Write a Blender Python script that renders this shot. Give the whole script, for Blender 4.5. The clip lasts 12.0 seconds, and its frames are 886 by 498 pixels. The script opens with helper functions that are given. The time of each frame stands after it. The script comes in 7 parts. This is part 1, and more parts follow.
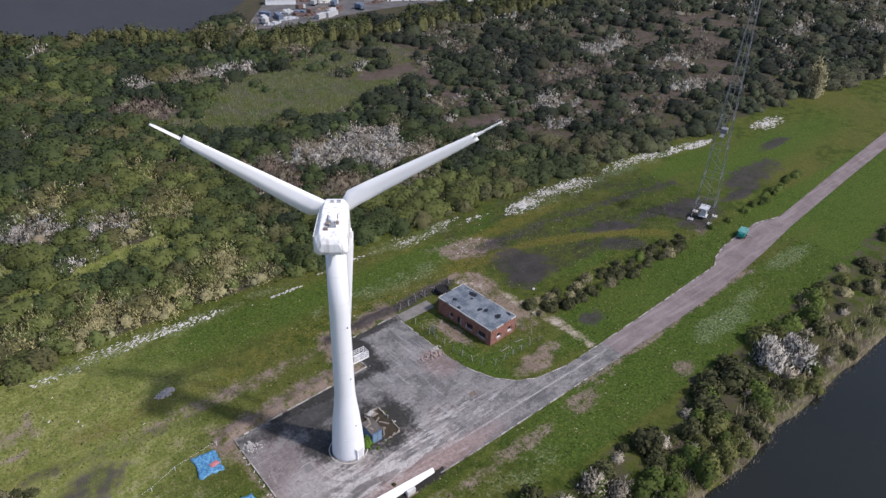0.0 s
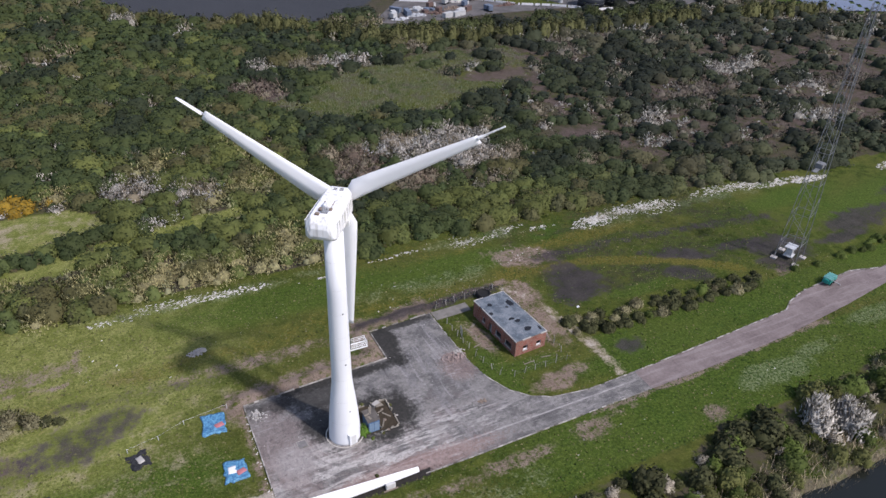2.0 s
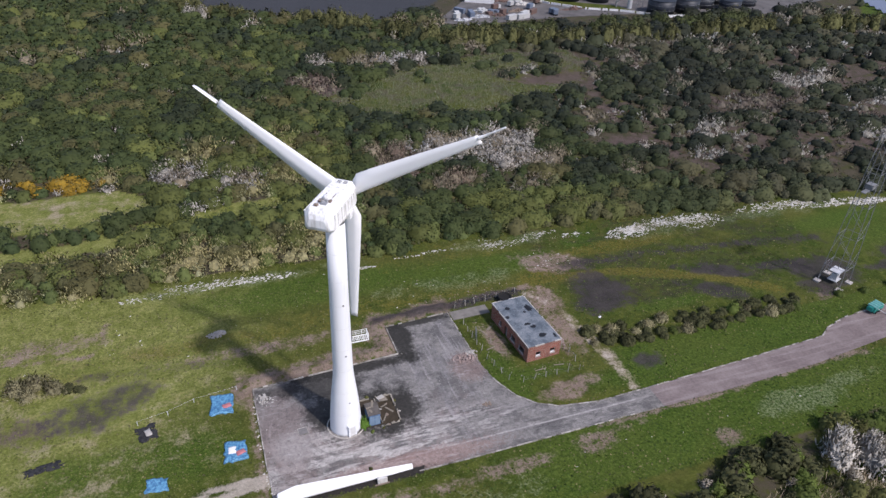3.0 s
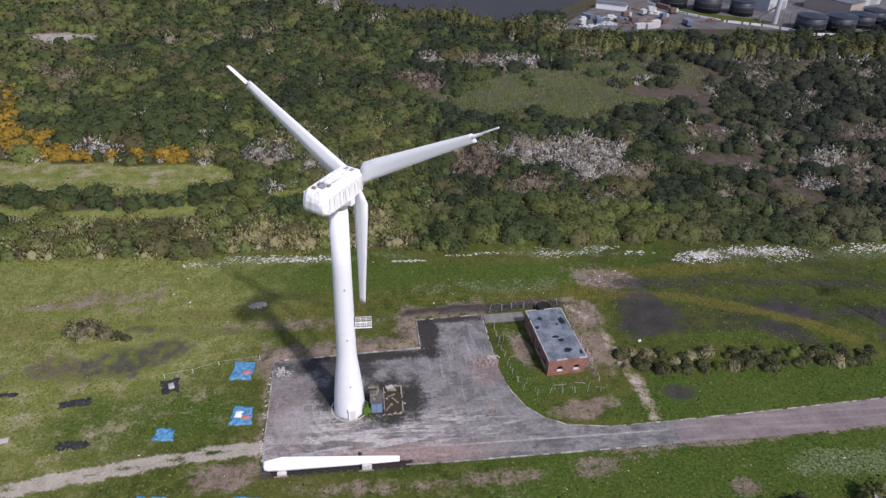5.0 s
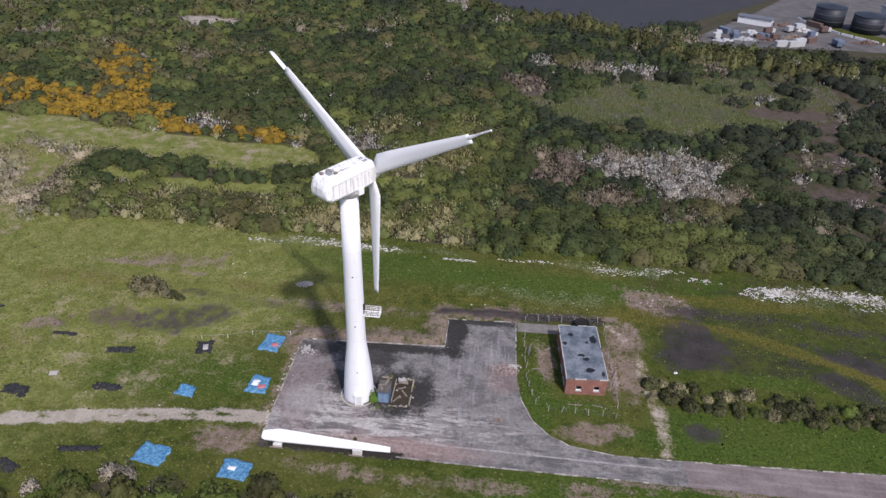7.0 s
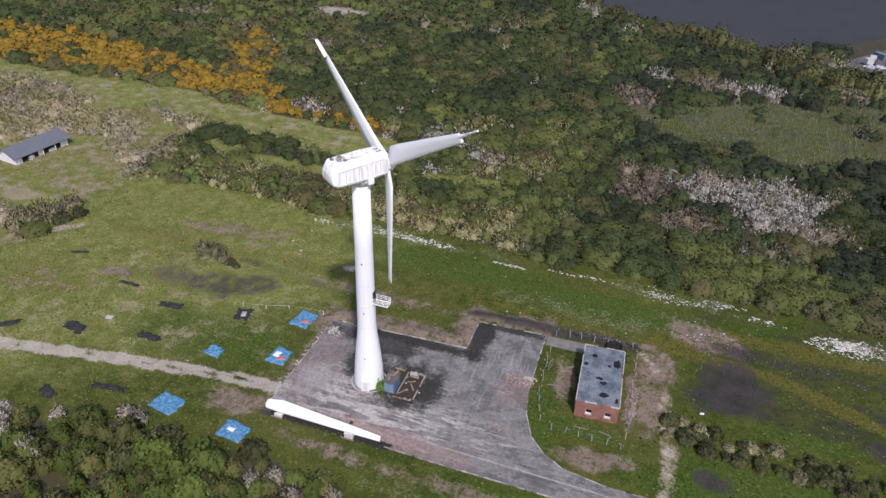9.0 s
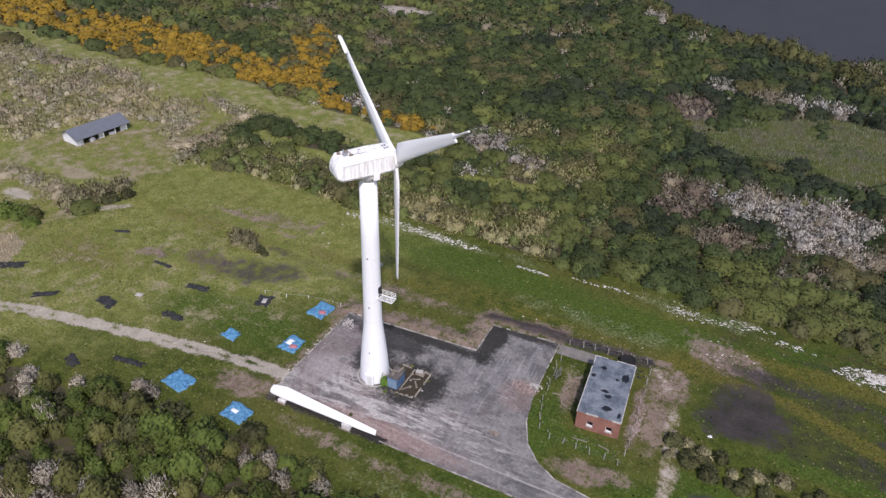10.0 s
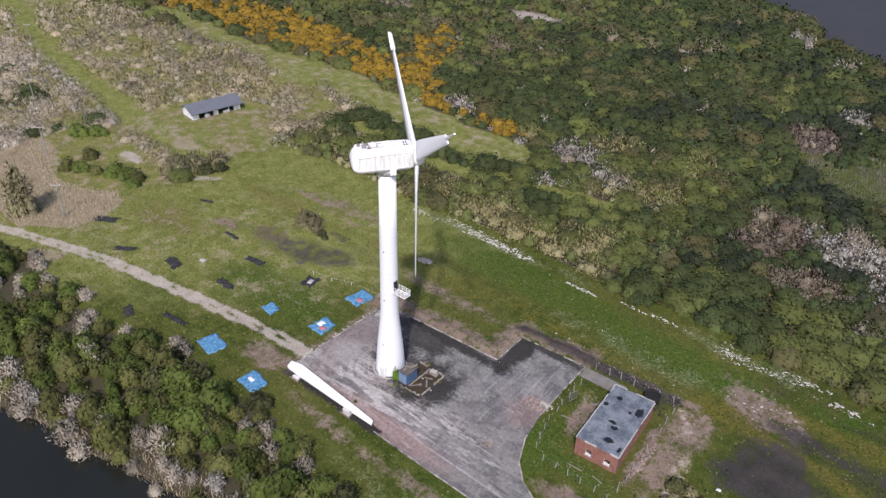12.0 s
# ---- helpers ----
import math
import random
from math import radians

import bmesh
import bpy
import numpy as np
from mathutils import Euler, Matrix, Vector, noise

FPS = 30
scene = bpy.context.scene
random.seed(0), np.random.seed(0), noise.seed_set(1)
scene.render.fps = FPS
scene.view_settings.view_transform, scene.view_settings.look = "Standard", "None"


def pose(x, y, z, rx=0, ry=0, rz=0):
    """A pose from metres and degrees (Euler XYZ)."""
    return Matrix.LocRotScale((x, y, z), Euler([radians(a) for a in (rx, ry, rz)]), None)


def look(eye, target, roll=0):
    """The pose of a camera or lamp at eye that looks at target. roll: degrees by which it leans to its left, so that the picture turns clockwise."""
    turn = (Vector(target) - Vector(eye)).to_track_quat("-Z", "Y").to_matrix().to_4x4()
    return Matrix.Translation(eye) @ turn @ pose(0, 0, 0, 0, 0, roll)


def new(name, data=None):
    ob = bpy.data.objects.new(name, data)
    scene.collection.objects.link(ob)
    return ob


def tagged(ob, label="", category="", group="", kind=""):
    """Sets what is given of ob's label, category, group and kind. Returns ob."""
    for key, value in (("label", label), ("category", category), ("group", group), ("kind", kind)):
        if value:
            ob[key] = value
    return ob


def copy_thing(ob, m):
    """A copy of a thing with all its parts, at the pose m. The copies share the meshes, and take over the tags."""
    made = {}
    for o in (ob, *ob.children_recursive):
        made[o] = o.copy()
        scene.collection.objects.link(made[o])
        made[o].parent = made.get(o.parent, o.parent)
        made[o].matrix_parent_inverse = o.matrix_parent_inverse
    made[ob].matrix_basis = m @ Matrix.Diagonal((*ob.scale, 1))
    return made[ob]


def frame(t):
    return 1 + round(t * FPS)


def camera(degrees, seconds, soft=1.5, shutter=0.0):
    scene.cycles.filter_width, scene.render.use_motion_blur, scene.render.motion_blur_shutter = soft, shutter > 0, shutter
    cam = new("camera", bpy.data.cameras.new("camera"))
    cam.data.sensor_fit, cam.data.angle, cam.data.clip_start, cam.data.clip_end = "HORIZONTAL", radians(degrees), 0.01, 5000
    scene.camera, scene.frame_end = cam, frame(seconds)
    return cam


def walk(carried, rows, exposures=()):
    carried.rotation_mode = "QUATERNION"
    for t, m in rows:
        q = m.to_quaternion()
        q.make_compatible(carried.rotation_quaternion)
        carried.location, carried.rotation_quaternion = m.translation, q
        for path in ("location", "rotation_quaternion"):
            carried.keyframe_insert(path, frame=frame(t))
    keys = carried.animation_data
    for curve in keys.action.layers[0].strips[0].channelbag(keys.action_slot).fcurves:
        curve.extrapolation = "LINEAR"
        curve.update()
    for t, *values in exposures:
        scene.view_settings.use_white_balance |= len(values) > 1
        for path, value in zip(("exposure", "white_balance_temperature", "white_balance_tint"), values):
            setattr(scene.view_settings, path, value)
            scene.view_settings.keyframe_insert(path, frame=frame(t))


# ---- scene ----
cam = camera(64.0, 12.0)
PATH = [
    (0, (-0.086, -1.168, 93.973), (1.009, 0.123, 92.908), 1.7),
    (0.5, (3.993, -4.097, 93.965), (5.013, -2.747, 92.898), 2.0),
    (1, (8.141, -6.899, 93.931), (9.084, -5.494, 92.865), 2.0),
    (1.5, (12.405, -9.461, 93.884), (13.267, -8.006, 92.818), 2.2),
    (2, (16.79, -11.765, 93.815), (17.569, -10.264, 92.748), 2.2),
    (2.5, (21.33, -13.87, 93.713), (22.021, -12.326, 92.645), 2.3),
    (3, (25.985, -15.823, 93.633), (26.588, -14.243, 92.564), 2.3),
    (3.2, (27.937, -16.472, 93.614), (28.504, -14.879, 92.546), 2.3),
    (4.8, (44.236, -20.308, 93.152), (44.499, -18.64, 92.079), 1.9),
    (5, (46.266, -20.618, 93.134), (46.491, -18.945, 92.062), 1.9),
    (5.5, (51.368, -21.057, 93.103), (51.495, -19.375, 92.029), 1.9),
    (6, (56.5, -21.216, 93.1), (56.531, -19.529, 92.026), 1.9),
    (6.5, (61.616, -21.147, 93.121), (61.548, -19.462, 92.046), 1.8),
    (7, (66.714, -20.665, 93.109), (66.55, -18.988, 92.032), 1.7),
    (9, (87.333, -15.882, 92.804), (86.784, -14.29, 91.724), 1.7),
    (9.5, (92.366, -14.131, 92.789), (91.724, -12.574, 91.71), 1.7),
    (10, (97.197, -11.928, 92.791), (96.467, -10.411, 91.711), 1.7),
    (10.5, (101.872, -9.418, 92.809), (101.054, -7.946, 91.73), 1.8),
    (11, (106.326, -6.669, 92.815), (105.424, -5.248, 91.735), 1.8),
    (11.5, (110.591, -3.718, 92.809), (109.607, -2.353, 91.729), 1.8),
    (12, (114.719, -0.622, 92.787), (113.656, 0.685, 91.709), 1.8),
]
walk(cam, [(t, look(eye, target, roll)) for t, eye, target, roll in PATH], exposures=((0, 0.33, 6150, 17), (3.0, 0.30, 6150, 19), (6.5, 0.24, 6200, 20), (9.5, 0.25, 6250, 20), (12, 0.39, 6300, 20)))

# ---- world, sun ----
SUN = Vector((19.3, -32.0, 43.8)).normalized()      # the way towards the sun
world = bpy.data.worlds.new("sky")
scene.world = world
world.use_nodes = True
wt = world.node_tree
sky = wt.nodes.new("ShaderNodeTexSky")
sky.sky_type, sky.sun_disc = "NISHITA", False
sky.sun_elevation, sky.sun_rotation = math.asin(SUN.z), math.atan2(SUN.x, SUN.y)
sky.air_density, sky.dust_density = 1.0, 2.0
back = wt.nodes["Background"]
back.inputs["Strength"].default_value = 0.125
wt.links.new(sky.outputs[0], back.inputs["Color"])
sun_data = bpy.data.lights.new("sun", "SUN")
sun_data.energy, sun_data.angle, sun_data.color = 2.9, radians(2.5), (1.0, 0.96, 0.90)
sun = new("sun", sun_data)
sun.matrix_world = look(tuple(SUN * 300), (0, 0, 0))


# ---- materials ----
class Nodes:
    """A short way to write a node material."""

    def __init__(self, name, roughness=0.8, metal=0.0, specular=0.3):
        self.mat = bpy.data.materials.new(name)
        self.mat.use_nodes = True
        self.t = self.mat.node_tree
        self.out = self.t.nodes["Principled BSDF"]
        self.out.inputs["Roughness"].default_value = roughness
        self.out.inputs["Metallic"].default_value = metal
        self.out.inputs["Specular IOR Level"].default_value = specular
        self.place = self.node("ShaderNodeTexCoord").outputs["Object"]

    def node(self, kind, **given):
        n = self.t.nodes.new(kind)
        for key, value in given.items():
            self.put(n.inputs[key], value)
        return n

    def put(self, socket, value):
        if isinstance(value, bpy.types.NodeSocket):
            self.t.links.new(value, socket)
        elif isinstance(value, tuple) and len(value) == 3 and socket.type == "RGBA":
            socket.default_value = (*value, 1)
        else:
            socket.default_value = value

    def noise(self, scale, detail=4.0, rough=0.55, stretch=None):
        where = self.place
        if stretch:
            m = self.node("ShaderNodeMapping", Vector=where)
            m.inputs["Scale"].default_value = stretch
            where = m.outputs[0]
        n = self.node("ShaderNodeTexNoise", Vector=where, Scale=scale, Detail=detail, Roughness=rough)
        return n.outputs["Fac"]

    def math(self, how, a, b=0.0, c=0.0):
        n = self.t.nodes.new("ShaderNodeMath")
        n.operation = how
        for socket, value in zip(n.inputs, (a, b, c)):
            self.put(socket, value)
        return n.outputs[0]

    def step(self, value, low, high):
        n = self.node("ShaderNodeMapRange")
        n.interpolation_type = "SMOOTHSTEP"
        for key, v in (("Value", value), ("From Min", low), ("From Max", high)):
            self.put(n.inputs[key], v)
        return n.outputs[0]

    def mix(self, fac, a, b):
        n = self.t.nodes.new("ShaderNodeMix")
        n.data_type = "RGBA"
        self.put(n.inputs[0], fac)
        self.put(n.inputs[6], a)
        self.put(n.inputs[7], b)
        return n.outputs[2]

    def scaled(self, colour, value):
        n = self.t.nodes.new("ShaderNodeVectorMath")
        n.operation = "SCALE"
        self.put(n.inputs[0], colour)
        self.put(n.inputs["Scale"], value)
        return n.outputs[0]

    def attribute(self, name):
        n = self.node("ShaderNodeAttribute")
        n.attribute_name = name
        return n.outputs["Color"]

    def split(self, colour):
        return self.node("ShaderNodeSeparateColor", Color=colour).outputs

    def blot(self, x, y, rx, ry, wobble, soft=0.35):
        """1 inside a ragged oval of the plan, 0 outside."""
        m = self.node("ShaderNodeMapping", Vector=self.place)
        m.inputs["Location"].default_value = (-x / rx, -y / ry, 0)
        m.inputs["Scale"].default_value = (1 / rx, 1 / ry, 0)
        n = self.t.nodes.new("ShaderNodeVectorMath")
        n.operation = "LENGTH"
        self.put(n.inputs[0], m.outputs[0])
        d = self.math("ADD", n.outputs["Value"], self.math("MULTIPLY_ADD", wobble, 2.6, -1.3))
        return self.step(d, 1 + soft, 1 - soft)

    def bump(self, height, strength=0.3, distance=0.05):
        n = self.node("ShaderNodeBump", Height=height, Strength=strength, Distance=distance)
        self.put(self.out.inputs["Normal"], n.outputs[0])

    def done(self, colour, roughness=None):
        self.put(self.out.inputs["Base Color"], colour)
        if roughness is not None:
            self.put(self.out.inputs["Roughness"], roughness)
        return self.mat


def plain(name, colour, roughness=0.7, metal=0.0, vary=0.25, scale=1.5, bump=0.15):
    """A surface with blotches and grain round one colour."""
    n = Nodes(name, roughness, metal)
    f = n.math("MULTIPLY_ADD", n.noise(scale), 2 * vary, 1 - vary)
    g = n.math("MULTIPLY_ADD", n.noise(scale * 14), vary, 1 - vary / 2)
    n.bump(n.noise(scale * 20), bump, 0.03)
    return n.done(n.scaled(colour, n.math("MULTIPLY", f, g)))


def ground_material():
    n = Nodes("meadow", 0.95, 0, 0.1)
    a = n.split(n.attribute("cover_a"))
    b = n.split(n.attribute("cover_b"))
    c = n.split(n.attribute("cover_c"))
    d = n.split(n.attribute("cover_d"))
    broad, mid, fine = n.noise(0.04, 4, 0.6), n.noise(0.3, 6, 0.65), n.noise(2.0, 6, 0.7)
    hair = n.noise(6.0, 4, 0.75)
    lumps = n.noise(0.11, 5, 0.6)
    grit = n.noise(9.0, 5, 0.8)
    rag = n.math("ADD", n.math("MULTIPLY_ADD", mid, 2.2, -1.1), n.math("MULTIPLY_ADD", fine, 1.2, -0.6))
    rag = n.math("ADD", rag, n.math("MULTIPLY_ADD", lumps, 1.6, -0.8))

    def cover(mask, low=0.2, high=0.85):
        return n.math("MULTIPLY", n.step(n.math("ADD", mask, rag), low, high), n.step(mask, 0.02, 0.3))

    def two(dark, light):
        return n.mix(n.step(n.math("MULTIPLY_ADD", grit, 0.6, n.math("MULTIPLY", mid, 0.4)), 0.36, 0.64), dark, light)

    grass = n.mix(n.step(mid, 0.4, 0.6), (0.062, 0.092, 0.013), (0.125, 0.15, 0.026))
    grass = n.mix(n.math("MULTIPLY", n.step(broad, 0.42, 0.6), 0.75), grass, (0.145, 0.148, 0.034))
    grass = n.mix(n.math("MULTIPLY", n.step(fine, 0.5, 0.68), 0.28), grass, (0.20, 0.19, 0.08))
    grass = n.mix(n.math("MULTIPLY", n.step(n.noise(0.75, 5, 0.7), 0.54, 0.66), 0.5), grass, (0.055, 0.072, 0.016))
    grass = n.mix(n.math("MULTIPLY", n.step(c[2], 0.1, 0.9), 0.75), grass, n.mix(n.step(fine, 0.38, 0.62), (0.052, 0.105, 0.012), (0.115, 0.18, 0.028)))
    # pale western grass: partly drier, partly sunlight put into its colour
    dry = n.mix(n.step(n.math("MULTIPLY_ADD", fine, 0.5, n.math("MULTIPLY", mid, 0.5)), 0.4, 0.6), (0.20, 0.23, 0.050), (0.36, 0.37, 0.12))
    dry = n.mix(n.math("MULTIPLY", n.step(n.noise(0.17, 6, 0.7), 0.5, 0.62), 0.65), dry, (0.185, 0.215, 0.045))
    dry = n.mix(n.math("MULTIPLY", n.step(n.noise(0.23, 6, 0.75, (0.6, 1.3, 1)), 0.56, 0.66), 0.6), dry, (0.42, 0.365, 0.155))
    grass = n.mix(n.math("MULTIPLY", n.step(n.math("MULTIPLY_ADD", lumps, 0.7, n.math("ADD", d[0], -0.35)), 0.1, 0.75), 0.92), grass, dry)
    tufts = n.noise(0.9, 6, 0.8)
    grass = n.scaled(grass, n.math("MULTIPLY_ADD", tufts, 1.3, 0.36))
    thin = n.mix(n.step(n.noise(0.5, 7, 0.75, (0.5, 1.2, 1)), 0.44, 0.58), (0.05, 0.046, 0.036), (0.085, 0.105, 0.028))
    grass = n.mix(n.math("MULTIPLY", cover(d[1], 0.3, 0.9), 0.75), grass, thin)
    col = n.mix(n.math("MULTIPLY", cover(b[0]), 0.7), grass, n.mix(n.step(fine, 0.38, 0.62), (0.14, 0.125, 0.022), (0.24, 0.21, 0.045)))
    col = n.mix(n.math("MULTIPLY", cover(a[2]), 0.85), col, two((0.33, 0.27, 0.175), (0.54, 0.455, 0.32)))
    col = n.mix(n.math("MULTIPLY", cover(c[1]), 0.55), col, n.mix(n.step(fine, 0.42, 0.6), (0.11, 0.165, 0.05), (0.36, 0.40, 0.24)))
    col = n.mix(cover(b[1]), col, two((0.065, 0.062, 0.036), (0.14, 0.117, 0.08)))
    col = n.mix(n.math("MULTIPLY", cover(d[2]), 0.9), col, two((0.095, 0.070, 0.060), (0.20, 0.152, 0.132)))
    col = n.mix(n.math("MULTIPLY", n.math("MULTIPLY", cover(a[0]), n.step(n.noise(0.8, 6, 0.75), 0.36, 0.52)), 0.85), col, two((0.25, 0.172, 0.138), (0.46, 0.35, 0.30)))
    col = n.mix(n.math("MULTIPLY", cover(a[1]), 0.85), col, two((0.04, 0.034, 0.038), (0.105, 0.09, 0.093)))
    col = n.mix(n.math("MULTIPLY", cover(c[0], 0.1, 0.7), 0.85), col, two((0.50, 0.43, 0.35), (0.74, 0.66, 0.56)))
    col = n.mix(b[2], col, n.mix(n.noise(0.05, 6, 0.7, (1, 0.4, 1)), (0.062, 0.067, 0.076), (0.098, 0.102, 0.111)))
    grain = n.math("MULTIPLY", n.math("MULTIPLY_ADD", hair, 1.5, 0.25), n.math("MULTIPLY_ADD", fine, 0.9, 0.55))
    col = n.scaled(col, n.math("MULTIPLY", grain, 0.56))
    n.bump(n.math("ADD", fine, n.math("MULTIPLY", hair, 0.6)), 0.4, 0.12)
    return n.done(col)


def pad_material():
    n = Nodes("worn_tarmac", 0.85, 0, 0.25)
    mid, fine = n.noise(0.25, 6, 0.62), n.noise(1.6, 7, 0.7)
    streak = n.noise(0.42, 7, 0.68, (0.28, 1.5, 1))
    cross = n.noise(0.3, 6, 0.66, (1.4, 0.3, 1))
    col = n.mix(n.step(mid, 0.4, 0.6), (0.122, 0.117, 0.112), (0.235, 0.222, 0.207))
    col = n.mix(n.math("MULTIPLY", n.step(cross, 0.48, 0.6), n.math("MULTIPLY", n.blot(63, 82, 9, 18, mid), 0.6)), col, (0.21, 0.20, 0.20))
    pink = n.math("MULTIPLY", n.step(n.noise(0.22, 6, 0.7), 0.42, 0.6), n.blot(41, 66, 24, 9, mid, 0.6))
    col = n.mix(n.math("MULTIPLY", pink, 0.45), col, (0.29, 0.225, 0.205))
    pale = n.math("MULTIPLY", n.step(streak, 0.485, 0.545), n.blot(44, 66.3, 24, 5.5, mid, 0.6))
    col = n.mix(n.math("MULTIPLY", pale, 0.85), col, (0.52, 0.49, 0.455))
    scuff = n.math("MULTIPLY", n.step(n.noise(0.35, 7, 0.72, (0.22, 2.2, 1)), 0.53, 0.58), n.blot(76, 65, 26, 8, mid, 0.6))
    col = n.mix(n.math("MULTIPLY", scuff, 0.4), col, (0.33, 0.31, 0.30))
    trail = n.math("MULTIPLY", n.step(n.noise(0.35, 7, 0.72, (2.0, 0.25, 1)), 0.54, 0.6), n.blot(64, 82, 7, 17, mid, 0.6))
    col = n.mix(n.math("MULTIPLY", trail, 0.5), col, (0.38, 0.36, 0.355))
    col = n.mix(n.math("MULTIPLY", n.blot(74, 62.6, 26, 0.16, streak, 0.5), 0.6), col, (0.5, 0.47, 0.45))
    col = n.mix(n.math("MULTIPLY", n.step(n.noise(0.6, 6, 0.7, (0.2, 1.3, 1)), 0.54, 0.64), n.math("MULTIPLY", n.blot(80, 63, 34, 6, mid, 0.6), 0.5)), col, (0.06, 0.057, 0.06))
    off = n.node("ShaderNodeMapping", Vector=n.place)
    off.inputs["Location"].default_value = (-42.9, -72.9, 0)
    away = n.t.nodes.new("ShaderNodeVectorMath")
    away.operation = "LENGTH"
    n.put(away.inputs[0], off.outputs[0])
    ring = n.node("ShaderNodeCombineXYZ", X=n.math("MULTIPLY", away.outputs["Value"], 1.1), Y=n.math("MULTIPLY", mid, 5.0))
    arcs = n.node("ShaderNodeTexNoise", Vector=ring.outputs[0], Scale=1.0, Detail=5.0, Roughness=0.65).outputs["Fac"]
    col = n.mix(n.math("MULTIPLY", n.step(arcs, 0.5, 0.6), n.math("MULTIPLY", n.blot(36, 69.5, 10, 8, mid, 0.5), 0.75)), col, (0.42, 0.385, 0.36))
    col = n.mix(n.math("MULTIPLY", n.step(arcs, 0.47, 0.38), n.math("MULTIPLY", n.blot(37, 70, 9, 8, mid, 0.5), 0.45)), col, (0.09, 0.08, 0.08))
    col = n.mix(n.math("MULTIPLY", n.blot(51, 61.2, 15, 2.2, fine), 0.6), col, (0.32, 0.205, 0.175))
    col = n.mix(n.math("MULTIPLY", n.blot(32, 74, 4.5, 12, mid), 0.55), col, (0.235, 0.185, 0.17))
    col = n.mix(n.math("MULTIPLY", n.blot(69, 80.5, 3.4, 4, fine), 0.6), col, (0.24, 0.17, 0.15))
    col = n.mix(n.math("MULTIPLY", n.blot(33.5, 70.5, 3, 3.5, fine), 0.6), col, (0.4, 0.37, 0.35))
    fleck = n.noise(3.2, 7, 0.8)
    col = n.mix(n.math("MULTIPLY", n.step(fleck, 0.56, 0.64), n.math("MULTIPLY", n.step(mid, 0.38, 0.6), 0.45)), col, (0.38, 0.36, 0.34))
    col = n.mix(n.math("MULTIPLY", n.step(n.noise(1.3, 7, 0.78), 0.47, 0.38), 0.5), col, (0.06, 0.057, 0.055))
    speck = n.noise(7.0, 6, 0.85)
    col = n.mix(n.math("MULTIPLY", n.step(speck, 0.56, 0.62), 0.35), col, (0.42, 0.40, 0.38))
    col = n.mix(n.math("MULTIPLY", n.step(speck, 0.45, 0.39), 0.5), col, (0.05, 0.048, 0.045))
    scrape = n.noise(0.8, 7, 0.75, (0.25, 2.4, 1))
    col = n.mix(n.math("MULTIPLY", n.step(scrape, 0.585, 0.61), 0.4), col, (0.46, 0.44, 0.42))
    damp = n.math("MULTIPLY_ADD", mid, 0.6, n.math("MULTIPLY", fine, 0.4))
    for x, y, rx, ry, amount in ((58.9, 92.5, 2.6, 6.5, 0.95), (47, 86.6, 12, 1.5, 0.95), (41, 83.5, 7, 3.2, 0.8), (63, 97.0, 8, 1.2, 0.9), (34, 85, 5, 1.8, 0.6), (50, 74.2, 7.4, 5.6, 0.95), (40, 76.8, 3.4, 3.6, 0.85), (45, 74, 5.2, 5.2, 0.5), (30, 84.4, 1.5, 2.5, 0.5), (40, 59.7, 12.5, 0.75, 0.95)):
        col = n.mix(n.math("MULTIPLY", n.blot(x, y, rx, ry, damp), amount), col, n.mix(fine, (0.014, 0.014, 0.012), (0.045, 0.042, 0.036)))
    crack = n.node("ShaderNodeTexVoronoi", Vector=n.place, Scale=0.3)
    crack.feature = "DISTANCE_TO_EDGE"
    col = n.mix(n.math("MULTIPLY", n.step(crack.outputs["Distance"], 0.02, 0.0), 0.15), col, (0.05, 0.05, 0.04))
    col = n.scaled(col, n.math("MULTIPLY_ADD", fine, 1.1, 0.29))
    n.bump(fine, 0.35, 0.04)
    return n.done(col)


def road_material():
    n = Nodes("pinkish_road_gravel", 0.9, 0, 0.2)
    mid, fine = n.noise(0.2, 6, 0.65), n.noise(2.0, 6, 0.7)
    lanes = n.noise(0.9, 5, 0.6, (0.07, 1.3, 1))
    col = n.mix(n.step(mid, 0.3, 0.7), (0.225, 0.178, 0.17), (0.33, 0.272, 0.258))
    col = n.mix(n.math("MULTIPLY", n.step(lanes, 0.48, 0.66), 0.5), col, (0.44, 0.38, 0.36))
    col = n.mix(n.math("MULTIPLY", n.step(fine, 0.6, 0.8), 0.4), col, (0.14, 0.12, 0.115))
    n.bump(fine, 0.3, 0.03)
    return n.done(n.scaled(col, n.math("MULTIPLY_ADD", fine, 0.6, 0.32)))


def leaf_material(name, tinted=False, colour=(0.06, 0.09, 0.02), spread=0.45):
    n = Nodes(name, 0.75, 0, 0.15)
    isle = n.node("ShaderNodeNewGeometry").outputs["Random Per Island"]
    base = n.attribute("tint") if tinted else n.scaled(colour, n.math("MULTIPLY_ADD", n.node("ShaderNodeObjectInfo").outputs["Random"], 0.7, 0.65))
    f = n.math("MULTIPLY_ADD", isle, spread, 1 - spread / 2)
    col = n.scaled(base, n.math("MULTIPLY", f, n.math("MULTIPLY", n.math("MULTIPLY_ADD", n.noise(0.5, 5, 0.7), 0.9, 0.5), n.math("MULTIPLY_ADD", n.noise(3.5, 4, 0.8), 0.6, 0.7))))
    return n.done(col)


